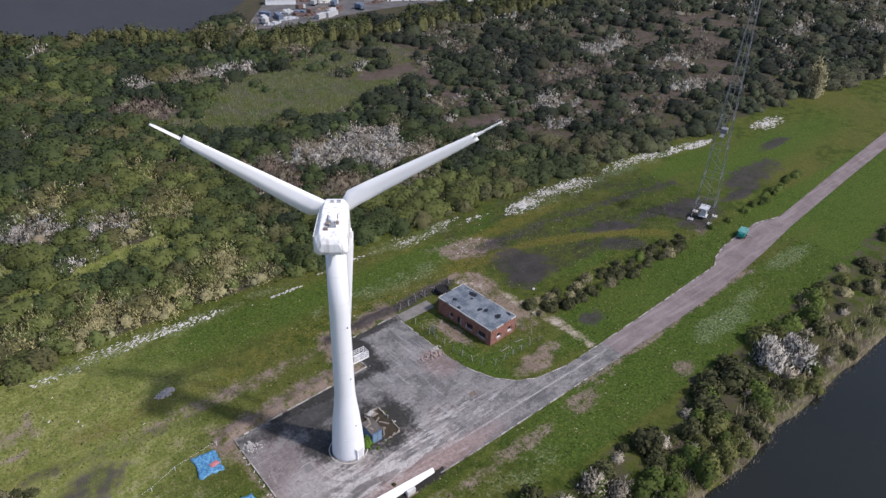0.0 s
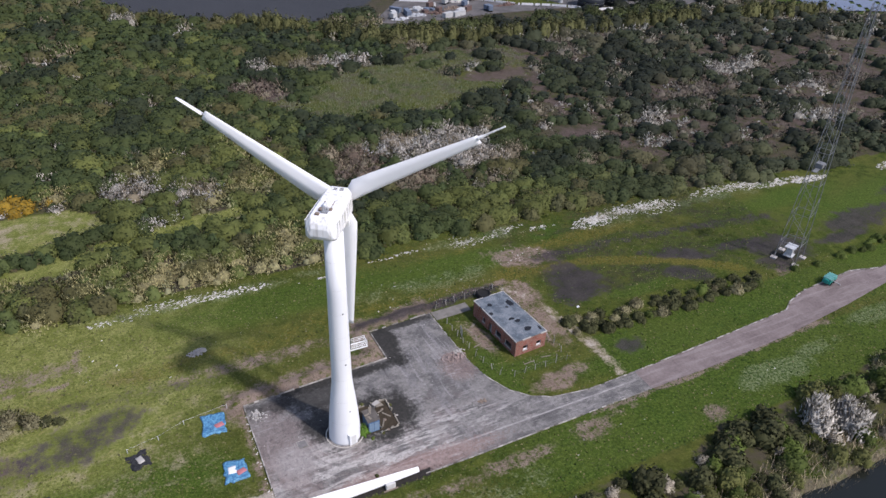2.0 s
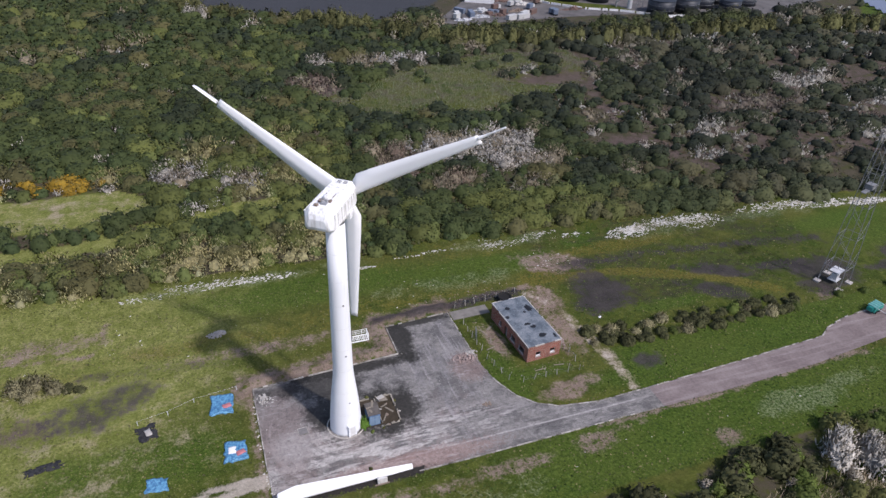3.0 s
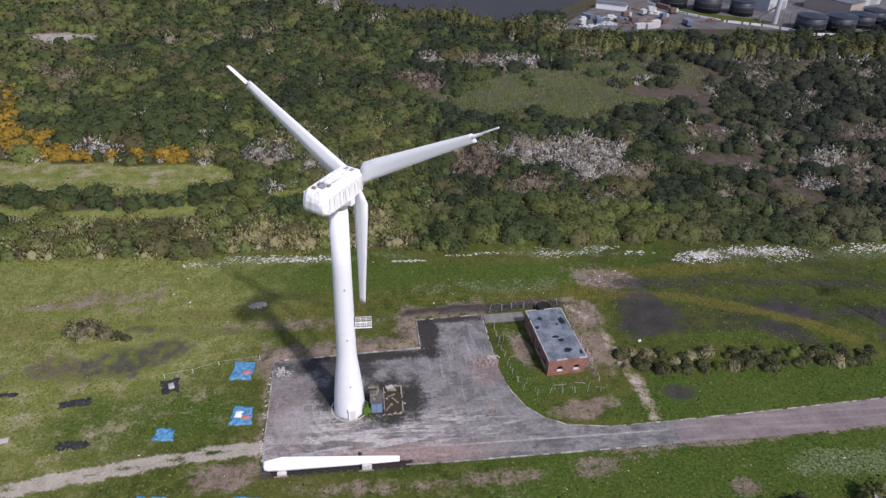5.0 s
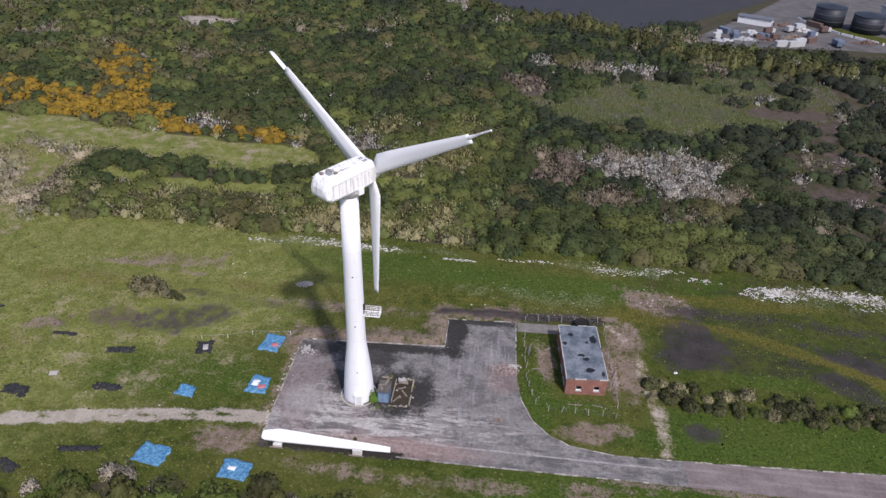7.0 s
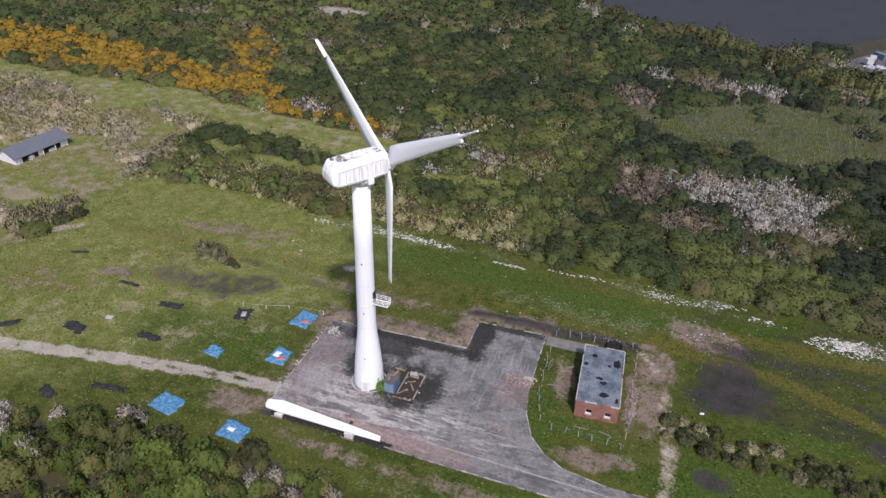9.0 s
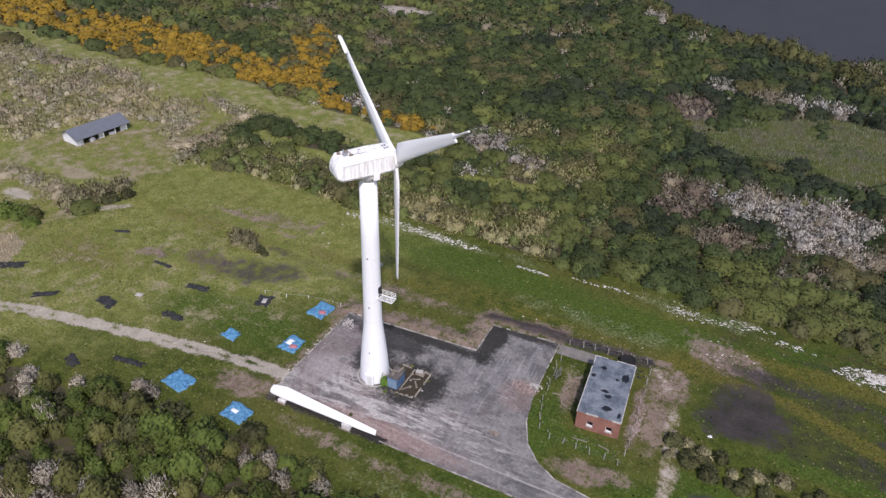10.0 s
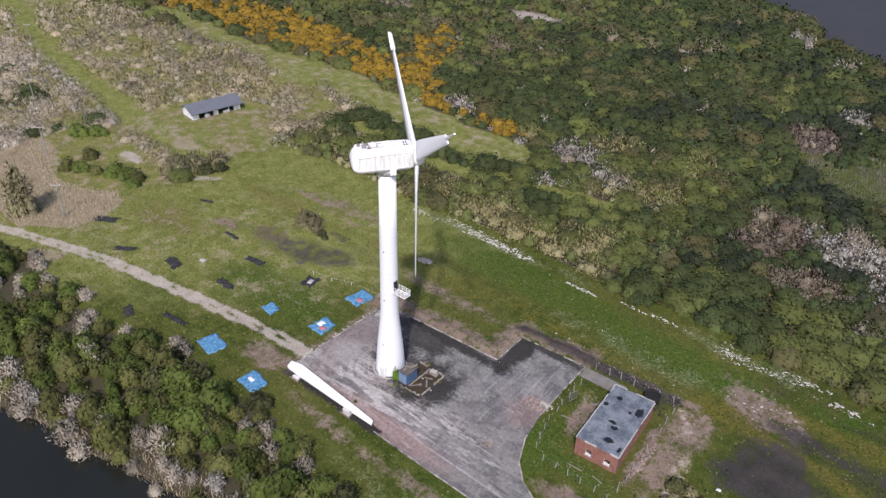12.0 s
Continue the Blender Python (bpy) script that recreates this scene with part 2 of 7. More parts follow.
def white_paint():
    n = Nodes("stained_white_paint", 0.5, 0, 0.4)
    run = n.noise(1.1, 6, 0.65, (1.6, 1.6, 0.14))
    spots = n.noise(3.5, 5, 0.6)
    col = n.mix(n.math("MULTIPLY", n.step(run, 0.47, 0.62), 0.6), (0.84, 0.84, 0.83), (0.44, 0.42, 0.38))
    col = n.mix(n.math("MULTIPLY", n.step(spots, 0.68, 0.78), 0.35), col, (0.32, 0.31, 0.28))
    n.bump(spots, 0.06, 0.02)
    return n.done(col)


def blade_white():
    n = Nodes("smooth_white_blade", 0.45, 0, 0.4)
    run = n.noise(0.6, 5, 0.6)
    col = n.mix(n.math("MULTIPLY", n.step(run, 0.55, 0.75), 0.25), (0.84, 0.84, 0.835), (0.7, 0.7, 0.69))
    return n.done(col)


def concrete_white():
    n = Nodes("white_painted_concrete", 0.65, 0, 0.3)
    run = n.noise(0.9, 6, 0.6, (1.8, 1.8, 0.1))
    spots = n.noise(2.6, 6, 0.62)
    col = n.mix(n.math("MULTIPLY", n.step(run, 0.5, 0.8), 0.35), (0.76, 0.77, 0.775), (0.56, 0.56, 0.55))
    col = n.mix(n.math("MULTIPLY", n.step(spots, 0.64, 0.76), 0.3), col, (0.42, 0.41, 0.38))
    n.bump(n.noise(6.0), 0.12, 0.03)
    return n.done(col)


def brick_material():
    n = Nodes("red_brick", 0.9, 0, 0.15)
    # the courses run round the walls: along x and y together, and up
    x = n.node("ShaderNodeSeparateXYZ", Vector=n.place).outputs
    at = n.node("ShaderNodeCombineXYZ", X=n.math("ADD", x[0], x[1]), Y=x[2])
    br = n.node("ShaderNodeTexBrick", Vector=at.outputs[0], Scale=1.0)
    br.inputs["Color1"].default_value, br.inputs["Color2"].default_value = (0.20, 0.068, 0.05, 1), (0.29, 0.105, 0.075, 1)
    br.inputs["Mortar"].default_value = (0.30, 0.25, 0.21, 1)
    for key, v in (("Mortar Size", 0.008), ("Brick Width", 0.225), ("Row Height", 0.075)):
        br.inputs[key].default_value = v
    grime = n.noise(0.8, 5, 0.6, (1, 1, 0.5))
    col = n.scaled(br.outputs["Color"], n.math("MULTIPLY_ADD", grime, 1.0, 0.4))
    col = n.mix(n.math("MULTIPLY", n.step(n.noise(1.6, 5, 0.7), 0.6, 0.7), 0.5), col, (0.34, 0.26, 0.22))
    n.bump(br.outputs["Fac"], 0.3, -0.01)
    return n.done(col)


def felt_material():
    n = Nodes("roofing_felt", 0.8, 0, 0.3)
    mid, fine = n.noise(0.45, 6, 0.65), n.noise(3.0, 6)
    col = n.mix(n.step(mid, 0.38, 0.62), (0.085, 0.105, 0.125), (0.18, 0.20, 0.22))
    col = n.mix(n.math("MULTIPLY", n.step(n.noise(1.4, 7, 0.8), 0.55, 0.63), 0.6), col, (0.25, 0.28, 0.30))
    col = n.mix(n.math("MULTIPLY", n.step(n.noise(2.2, 7, 0.8), 0.58, 0.66), 0.7), col, (0.04, 0.048, 0.058))
    seam = n.math("FRACT", n.math("MULTIPLY", n.node("ShaderNodeSeparateXYZ", Vector=n.place).outputs[1], 1.0))
    col = n.mix(n.math("MULTIPLY", n.step(seam, 0.06, 0.0), 0.35), col, (0.05, 0.06, 0.07))
    col = n.scaled(col, n.math("MULTIPLY_ADD", fine, 0.9, 0.5))
    n.bump(fine, 0.3, 0.03)
    return n.done(col)


def water_material():
    n = Nodes("still_river_water", 0.12, 0, 0.28)
    n.bump(n.noise(1.2, 4, 0.6), 0.03, 0.05)
    return n.done(n.mix(n.noise(0.06), (0.010, 0.012, 0.010), (0.017, 0.018, 0.014)))


def crumpled(name, dark, light, roughness=0.45):
    n = Nodes(name, roughness, 0, 0.5)
    # crease shade and light fold tops go into the colour, along the bump
    f = n.noise(2.4, 6, 0.7)
    n.bump(f, 0.9, 0.2)
    return n.done(n.mix(n.step(f, 0.38, 0.62), dark, light))


M_GROUND, M_PAD, M_ROAD = ground_material(), pad_material(), road_material()
M_WHITE, M_TOWER, M_BRICK, M_FELT = white_paint(), concrete_white(), brick_material(), felt_material()
M_BLADE = blade_white()
M_WATER = water_material()
M_CONCRETE = plain("weathered_concrete", (0.36, 0.34, 0.31), 0.9, 0, 0.3, 0.9)
def kerb_material():
    n = Nodes("mossy_kerb_stone", 0.92, 0, 0.2)
    isle = n.node("ShaderNodeNewGeometry").outputs["Random Per Island"]
    f = n.math("MULTIPLY", n.math("MULTIPLY_ADD", isle, 0.7, 0.45), n.math("MULTIPLY_ADD", n.noise(1.4, 6, 0.7), 1.4, 0.3))
    return n.done(n.mix(n.step(n.noise(0.5, 5), 0.55, 0.65), n.scaled((0.36, 0.335, 0.30), f), n.scaled((0.16, 0.15, 0.10), f)))


M_KERB = kerb_material()
M_PALE = plain("pale_kerb_concrete", (0.40, 0.37, 0.34), 0.9, 0, 0.3, 0.7)
# near-black fill that paints the shade inside doorway and vents
M_DARK = plain("opening_shade", (0.03, 0.03, 0.03), 0.9)
M_RUST = plain("rusty_plate", (0.21, 0.165, 0.13), 0.85, 0, 0.45, 1.2)
M_STEEL = plain("dull_galvanised_steel", (0.20, 0.205, 0.21), 0.7, 0.2, 0.2)
M_GREY = plain("grey_steel", (0.30, 0.31, 0.32), 0.6, 0.2, 0.2)
M_BLUEBOX = plain("faded_blue_paint", (0.075, 0.135, 0.235), 0.6, 0, 0.45, 1.2)
M_TARP = crumpled("blue_tarpaulin", (0.035, 0.125, 0.26), (0.13, 0.33, 0.49))
M_SHEET = crumpled("black_plastic_sheet", (0.005, 0.005, 0.006), (0.032, 0.031, 0.032), 0.85)
M_RED = plain("red_cloth", (0.40, 0.15, 0.16), 0.8)
M_RAG = plain("white_cloth", (0.7, 0.7, 0.7), 0.8)
M_CHALK = plain("white_chalk_rubble", (0.50, 0.48, 0.44), 0.95, 0, 0.3, 2.0)
M_BARK = plain("bark", (0.10, 0.08, 0.06), 0.95, 0, 0.4, 4)
M_GLAZE = plain("grey_profiled_roof", (0.13, 0.14, 0.16), 0.6, 0.1, 0.2, 0.6)
M_TANK = plain("dark_tank_steel", (0.028, 0.032, 0.04), 0.5, 0.1, 0.3, 0.4)
M_TEAL = plain("teal_machine_paint", (0.02, 0.24, 0.20), 0.45, 0, 0.3)
M_TYRE = plain("tyre_rubber", (0.015, 0.015, 0.015), 0.9)
M_YARD = plain("yard_gravel", (0.105, 0.098, 0.094), 0.95, 0, 0.75, 0.16)
M_PANEL = plain("solar_glass", (0.16, 0.19, 0.25), 0.25, 0.1, 0.1)
M_SCRUB = leaf_material("scrub_leaves", True, spread=0.26)
M_LEAF = leaf_material("bank_leaves", False, (0.068, 0.092, 0.019))
M_OLIVE = leaf_material("olive_leaves", False, (0.088, 0.092, 0.028))
M_HEDGE = leaf_material("brown_olive_hedge", False, (0.054, 0.057, 0.023), 0.6)
M_BARE = leaf_material("pale_twigs", False, (0.40, 0.36, 0.285), 0.6)
M_BLOSSOM = leaf_material("blossom", False, (0.42, 0.395, 0.345), 0.5)
M_WILLOW = leaf_material("willow_leaves", False, (0.084, 0.086, 0.032), 0.4)
M_ALDER = leaf_material("alder_leaves", False, (0.056, 0.068, 0.024), 0.4)
M_BUDS = leaf_material("olive_brown_buds", False, (0.27, 0.25, 0.14), 0.5)
M_IVY = leaf_material("ivy_leaves", False, (0.07, 0.13, 0.018))
M_REED = leaf_material("dry_reeds", False, (0.33, 0.27, 0.185), 0.5)
M_TUSSOCK = leaf_material("tussock_grass", False, (0.165, 0.18, 0.12), 0.7)


# ---- building helpers ----
def part(name, bm, material, parent=None, label=""):
    me = bpy.data.meshes.new(name)
    bm.to_mesh(me)
    bm.free()
    me.materials.append(material)
    ob = new(name, me)
    ob.parent = parent
    return tagged(ob, label)


def thing(name, m, label, category, group="", kind=""):
    ob = new(name)
    ob.matrix_world = m
    return tagged(ob, label, category, group, kind)


def box(bm, x0, x1, y0, y1, z0, z1, turn=None):
    v = [bm.verts.new((x, y, z)) for z in (z0, z1) for y in (y0, y1) for x in (x0, x1)]
    for f in ((0, 2, 3, 1), (4, 5, 7, 6), (0, 1, 5, 4), (2, 6, 7, 3), (0, 4, 6, 2), (1, 3, 7, 5)):
        bm.faces.new([v[i] for i in f])
    if turn:
        for q in v:
            q.co = turn @ q.co
    return v


def boxes(*rows):
    bm = bmesh.new()
    for r in rows:
        box(bm, *r)
    return bm


def rod(bm, p, q, r, r2=None, n=6):
    p, q = Vector(p), Vector(q)
    m = (q - p).to_track_quat("Z", "Y").to_matrix()
    ends = []
    for at, rad in ((p, r), (q, r if r2 is None else r2)):
        ends.append([bm.verts.new(at + m @ Vector((rad * math.cos(a), rad * math.sin(a), 0))) for a in (2 * math.pi * i / n for i in range(n))])
    for i in range(n):
        bm.faces.new((ends[0][i], ends[0][(i + 1) % n], ends[1][(i + 1) % n], ends[1][i]))
    bm.faces.new(ends[0][::-1])
    bm.faces.new(ends[1])


def rods(*rows):
    bm = bmesh.new()
    for r in rows:
        rod(bm, *r)
    return bm


def loft(bm, rings, smooth=True):
    made = [[bm.verts.new(p) for p in ring] for ring in rings]
    k = len(made[0])
    for a, b in zip(made, made[1:]):
        for i in range(k):
            bm.faces.new((a[i], a[(i + 1) % k], b[(i + 1) % k], b[i])).smooth = smooth
    bm.faces.new(made[0][::-1])
    bm.faces.new(made[-1])


def circle(r, z, n=40, x=0, y=0):
    return [(x + r * math.cos(2 * math.pi * i / n), y + r * math.sin(2 * math.pi * i / n), z) for i in range(n)]


def slab(points, z0, z1):
    """A flat plate with the outline points."""
    bm = bmesh.new()
    top = [bm.verts.new((x, y, z1)) for x, y in points]
    low = [bm.verts.new((x, y, z0)) for x, y in points]
    bm.faces.new(top)
    for i in range(len(points)):
        j = (i + 1) % len(points)
        bm.faces.new((low[i], low[j], top[j], top[i]))
    bm.normal_update()
    bmesh.ops.triangulate(bm, faces=bm.faces[:], ngon_method="EAR_CLIP")
    bmesh.ops.recalc_face_normals(bm, faces=bm.faces[:])
    return bm


def ribbon(points, width, z0, z1, gaps=0.12):
    """A kerb of that width along a line, with slightly uneven lengths."""
    bm = bmesh.new()
    pts = [Vector((x, y)) for x, y in points]
    for a, b in zip(pts, pts[1:]):
        d = (b - a).normalized()
        n = Vector((-d.y, d.x)) * width / 2
        count = max(1, round((b - a).length / 0.95))
        for i in range(count):
            p, q = a.lerp(b, (i + 0.02) / count), a.lerp(b, (i + 0.97) / count)
            if random.random() < gaps:
                continue
            lift = random.uniform(-0.06, 0.04)
            off = n * random.uniform(-0.12, 0.12)
            v = [bm.verts.new((w.x + off.x, w.y + off.y, z)) for z in (z0, z1 + lift) for w in (p - n, q - n, q + n, p + n)]
            for f in ((4, 5, 6, 7), (0, 1, 5, 4), (1, 2, 6, 5), (2, 3, 7, 6), (3, 0, 4, 7)):
                bm.faces.new([v[k] for k in f])
    return bm


def lattice_noise(x, y, seed=0):
    """Smooth value noise over the plan, 0 to 1."""
    xi, yi = np.floor(x).astype(np.int64), np.floor(y).astype(np.int64)
    fx, fy = x - xi, y - yi
    fx, fy = fx * fx * (3 - 2 * fx), fy * fy * (3 - 2 * fy)

    def h(i, j):
        k = (i * 374761393 + j * 668265263 + seed * 974711) & 0x7FFFFFFF
        k = ((k ^ (k >> 13)) * 1274126177) & 0x7FFFFFFF
        return ((k ^ (k >> 16)) & 0xFFFF) / 65535.0

    top = h(xi, yi) * (1 - fx) + h(xi + 1, yi) * fx
    low = h(xi, yi + 1) * (1 - fx) + h(xi + 1, yi + 1) * fx
    return top * (1 - fy) + low * fy


def fbm(x, y, seed=0, octaves=4):
    total, amp = 0, 0.5
    for o in range(octaves):
        total = total + amp * lattice_noise(x * 2 ** o, y * 2 ** o, seed + 17 * o)
        amp /= 2
    return total / (1 - 0.5 ** octaves)


def inside(px, py, polygon):
    """Which of the places lie in the polygon."""
    hit = np.zeros(np.shape(px), bool)
    for (x0, y0), (x1, y1) in zip(polygon, polygon[1:] + polygon[:1]):
        if y0 != y1:
            hit ^= ((y0 > py) != (y1 > py)) & (px < (x1 - x0) * (py - y0) / (y1 - y0) + x0)
    return hit


def along(px, py, line):
    """The distance to a line of the plan."""
    best = np.full(np.shape(px), 1e9)
    for (x0, y0), (x1, y1) in zip(line, line[1:]):
        dx, dy = x1 - x0, y1 - y0
        s = np.clip(((px - x0) * dx + (py - y0) * dy) / (dx * dx + dy * dy), 0, 1)
        best = np.minimum(best, np.hypot(px - x0 - s * dx, py - y0 - s * dy))
    return best


def oval(px, py, x, y, rx, ry, turn=0):
    c, s = math.cos(radians(turn)), math.sin(radians(turn))
    u, v = (px - x) * c + (py - y) * s, -(px - x) * s + (py - y) * c
    return np.clip(1.5 - np.hypot(u / rx, v / ry), 0, 1)


def unit(v):
    return v / np.maximum(np.linalg.norm(v, axis=-1, keepdims=True), 1e-6)


def array_mesh(name, verts, quads, material, tint=None, smooth=False, normals=None):
    me = bpy.data.meshes.new(name)
    me.vertices.add(len(verts))
    me.vertices.foreach_set("co", np.ascontiguousarray(verts, np.float32).ravel())
    me.loops.add(quads.size)
    me.loops.foreach_set("vertex_index", np.ascontiguousarray(quads, np.int32).ravel())
    me.polygons.add(len(quads))
    me.polygons.foreach_set("loop_start", np.arange(0, quads.size, 4, dtype=np.int32))
    me.update(calc_edges=True)
    if smooth:
        me.polygons.foreach_set("use_smooth", np.ones(len(quads), bool))
    if tint is not None:
        at = me.color_attributes.new("tint", "FLOAT_COLOR", "POINT")
        at.data.foreach_set("color", np.c_[tint, np.ones(len(tint))].astype(np.float32).ravel())
    if normals is not None:
        me.polygons.foreach_set("use_smooth", np.ones(len(quads), bool))
        at = me.attributes.new("custom_normal", "FLOAT_VECTOR", "POINT")
        at.data.foreach_set("vector", np.ascontiguousarray(unit(normals), np.float32).ravel())
    me.materials.append(material)
    return me


# ---- the plan ----
PAD = [(28.4, 59.3), (60, 59.0), (88, 59.3), (100, 59.4), (100, 64.6), (88.8, 64.3), (81.2, 65.4), (77.5, 67.4), (74.7, 70.3), (72.6, 75.2),
       (71.5, 81.5), (71.2, 90), (71.0, 98), (56.9, 97.2), (57.0, 88.2), (28.4, 86.6)]
ROAD_S = [(100, 59.4), (118, 59.5), (137, 60.2), (160, 62.6), (179, 65.2), (221, 69.4), (255, 72.4), (340, 80), (600, 104)]
ROAD_N = [(600, 110), (340, 85.5), (269, 78.4), (224, 74.2), (181, 69.8), (176.5, 70.6), (172.4, 71.8), (154.9, 70.6), (148.4, 68.8), (144.8, 66.8), (118, 65.4), (100, 64.6)]
ROAD = ROAD_S + ROAD_N
TRACK = [(-90, 37), (-70, 42.5), (-58.6, 47.4), (-47, 51.0), (-30, 56), (-12, 59.4), (5, 62.3), (20, 64.6), (29.6, 65)]
SIDE_TRACK = [(91, 100), (94.5, 94), (96, 86), (97.4, 76), (97.4, 66)]
GREEN_LANE = [(-320, 152), (-288, 143), (-226, 126.5), (-185, 117), (-151, 111.7), (-125, 108.6), (-97, 104.5), (-76, 104), (-60, 100)]
WEST_LANE = [(-130, 176), (-84, 160.6), (-51, 151.7), (-25, 146.6), (-6.5, 146.2), (13.7, 152.5), (30, 156.3), (45, 158.2)]
BUND = [(27.0, 86.0), (28, 88.3), (42, 89.0), (55.2, 90.0), (55.2, 98.8), (71, 100.6)]
WEST_FIELD = [(-330, 182), (-230, 180), (-169, 172), (-148, 175), (-102, 165), (-78, 166), (-57, 163), (-38, 160), (-19, 157), (4, 158), (14, 167),
              (4, 176), (-16, 177), (-30, 178), (-60, 183), (-83, 187), (-97, 188), (-130, 186), (-155, 185), (-210, 192), (-238, 187), (-330, 200)]
GORSE = [(-330, 202), (-238, 189), (-210, 194), (-155, 187), (-97, 190), (-60, 185), (-30, 180), (3, 177), (3, 183), (-45, 192), (-62, 208), (-73, 240), (-98, 262), (-104, 246), (-82, 208), (-100, 213), (-132, 222), (-170, 228), (-212, 225), (-330, 232)]
CLEARING = [(68, 232), (80, 241), (108, 257), (150, 269), (190, 268), (188, 246), (182, 230), (160, 216), (131, 207), (100, 204), (83, 211), (72, 220)]
MUD = [(-400, 470), (-60, 452), (8, 420), (48, 362), (76, 345), (98, 328), (112, 322), (124, 330), (150, 352), (186, 390), (230, 440), (330, 700), (-400, 700)]
YARD = [(146, 322), (160, 314), (215, 318), (262, 316), (330, 300), (420, 330), (420, 470), (250, 470), (190, 380)]
SOLAR = [(385, 285), (398, 258), (440, 238), (520, 225), (560, 300), (430, 330)]
REEDS = [(-112, 74), (-106, 62), (-96, 52), (-80, 48), (-62, 49), (-51, 57), (-50, 64), (-54, 72), (-60, 74), (-66, 70), (-76, 66), (-86, 68), (-98, 76)]
HUT_CLEARING = [(-104, 98), (-76, 104), (-57, 106), (-52, 118), (-62, 130), (-78, 136), (-92, 141), (-106, 124)]


def river_edge(x):
    """Where the meadow's bank meets the river."""
    return np.interp(x, (-400, -120, -60, 0, 16, 38, 84, 147, 260, 600), (-60, -10, 6, 18.5, 22.5, 28.5, 27.3, 27, 30, 60)) + 1.6 * (lattice_noise(x / 6, x * 0, 5) - 0.5)


def bank_top(x):
    """Where the bank's bushes end and the meadow begins."""
    return np.interp(x, (-120, -62, -40, -32, -12, 0, 8, 22, 31, 41, 56, 80, 92, 105, 128, 160, 207, 400), (30, 42, 47, 43, 44, 45, 50, 48, 51, 50, 46, 46, 43.5, 48, 47, 49, 52, 66))


def wood_edge(x):
    """Where the scrub begins north of the meadow."""
    return np.interp(x, (-60, 105, 128, 171, 196, 211, 257, 286, 332, 420), (125.6, 125.6, 124.6, 120.6, 117.2, 114.8, 113.4, 112.6, 106.5, 98))


def ground_height(x, y):
    edge = river_edge(x)
    h = 0.35 * (fbm(x / 14, y / 14, 3, 3) - 0.5) + 0.12 * (fbm(x / 2.2, y / 2.2, 9, 3) - 0.5)
    h += 0.7 * np.exp(-(along(x, y, BUND) / 1.0) ** 2) * (0.5 + fbm(x / 2, y / 2, 4, 2))
    flat = np.minimum(along(x, y, PAD + PAD[:1]), along(x, y, ROAD_S + ROAD_N + ROAD_S[:1]))
    on = inside(x, y, PAD) | inside(x, y, ROAD)
    h = np.where(on, -0.12, h * np.clip(flat / 1.2, 0.0, 1) - 0.06 * (flat < 0.4))
    s = np.clip((edge + 4.0 - y) / 5.0, 0, 1)
    s2 = np.clip((y - edge + 38) / 6.0, 0, 1)
    return h - 3.2 * s * s * (3 - 2 * s) * s2


def axis(*runs):
    """Grid lines: (from, to, step) end to end."""
    return np.unique(np.round(np.concatenate([np.linspace(a, b, max(2, int(round((b - a) / d)) + 1)) for a, b, d in runs]), 3))


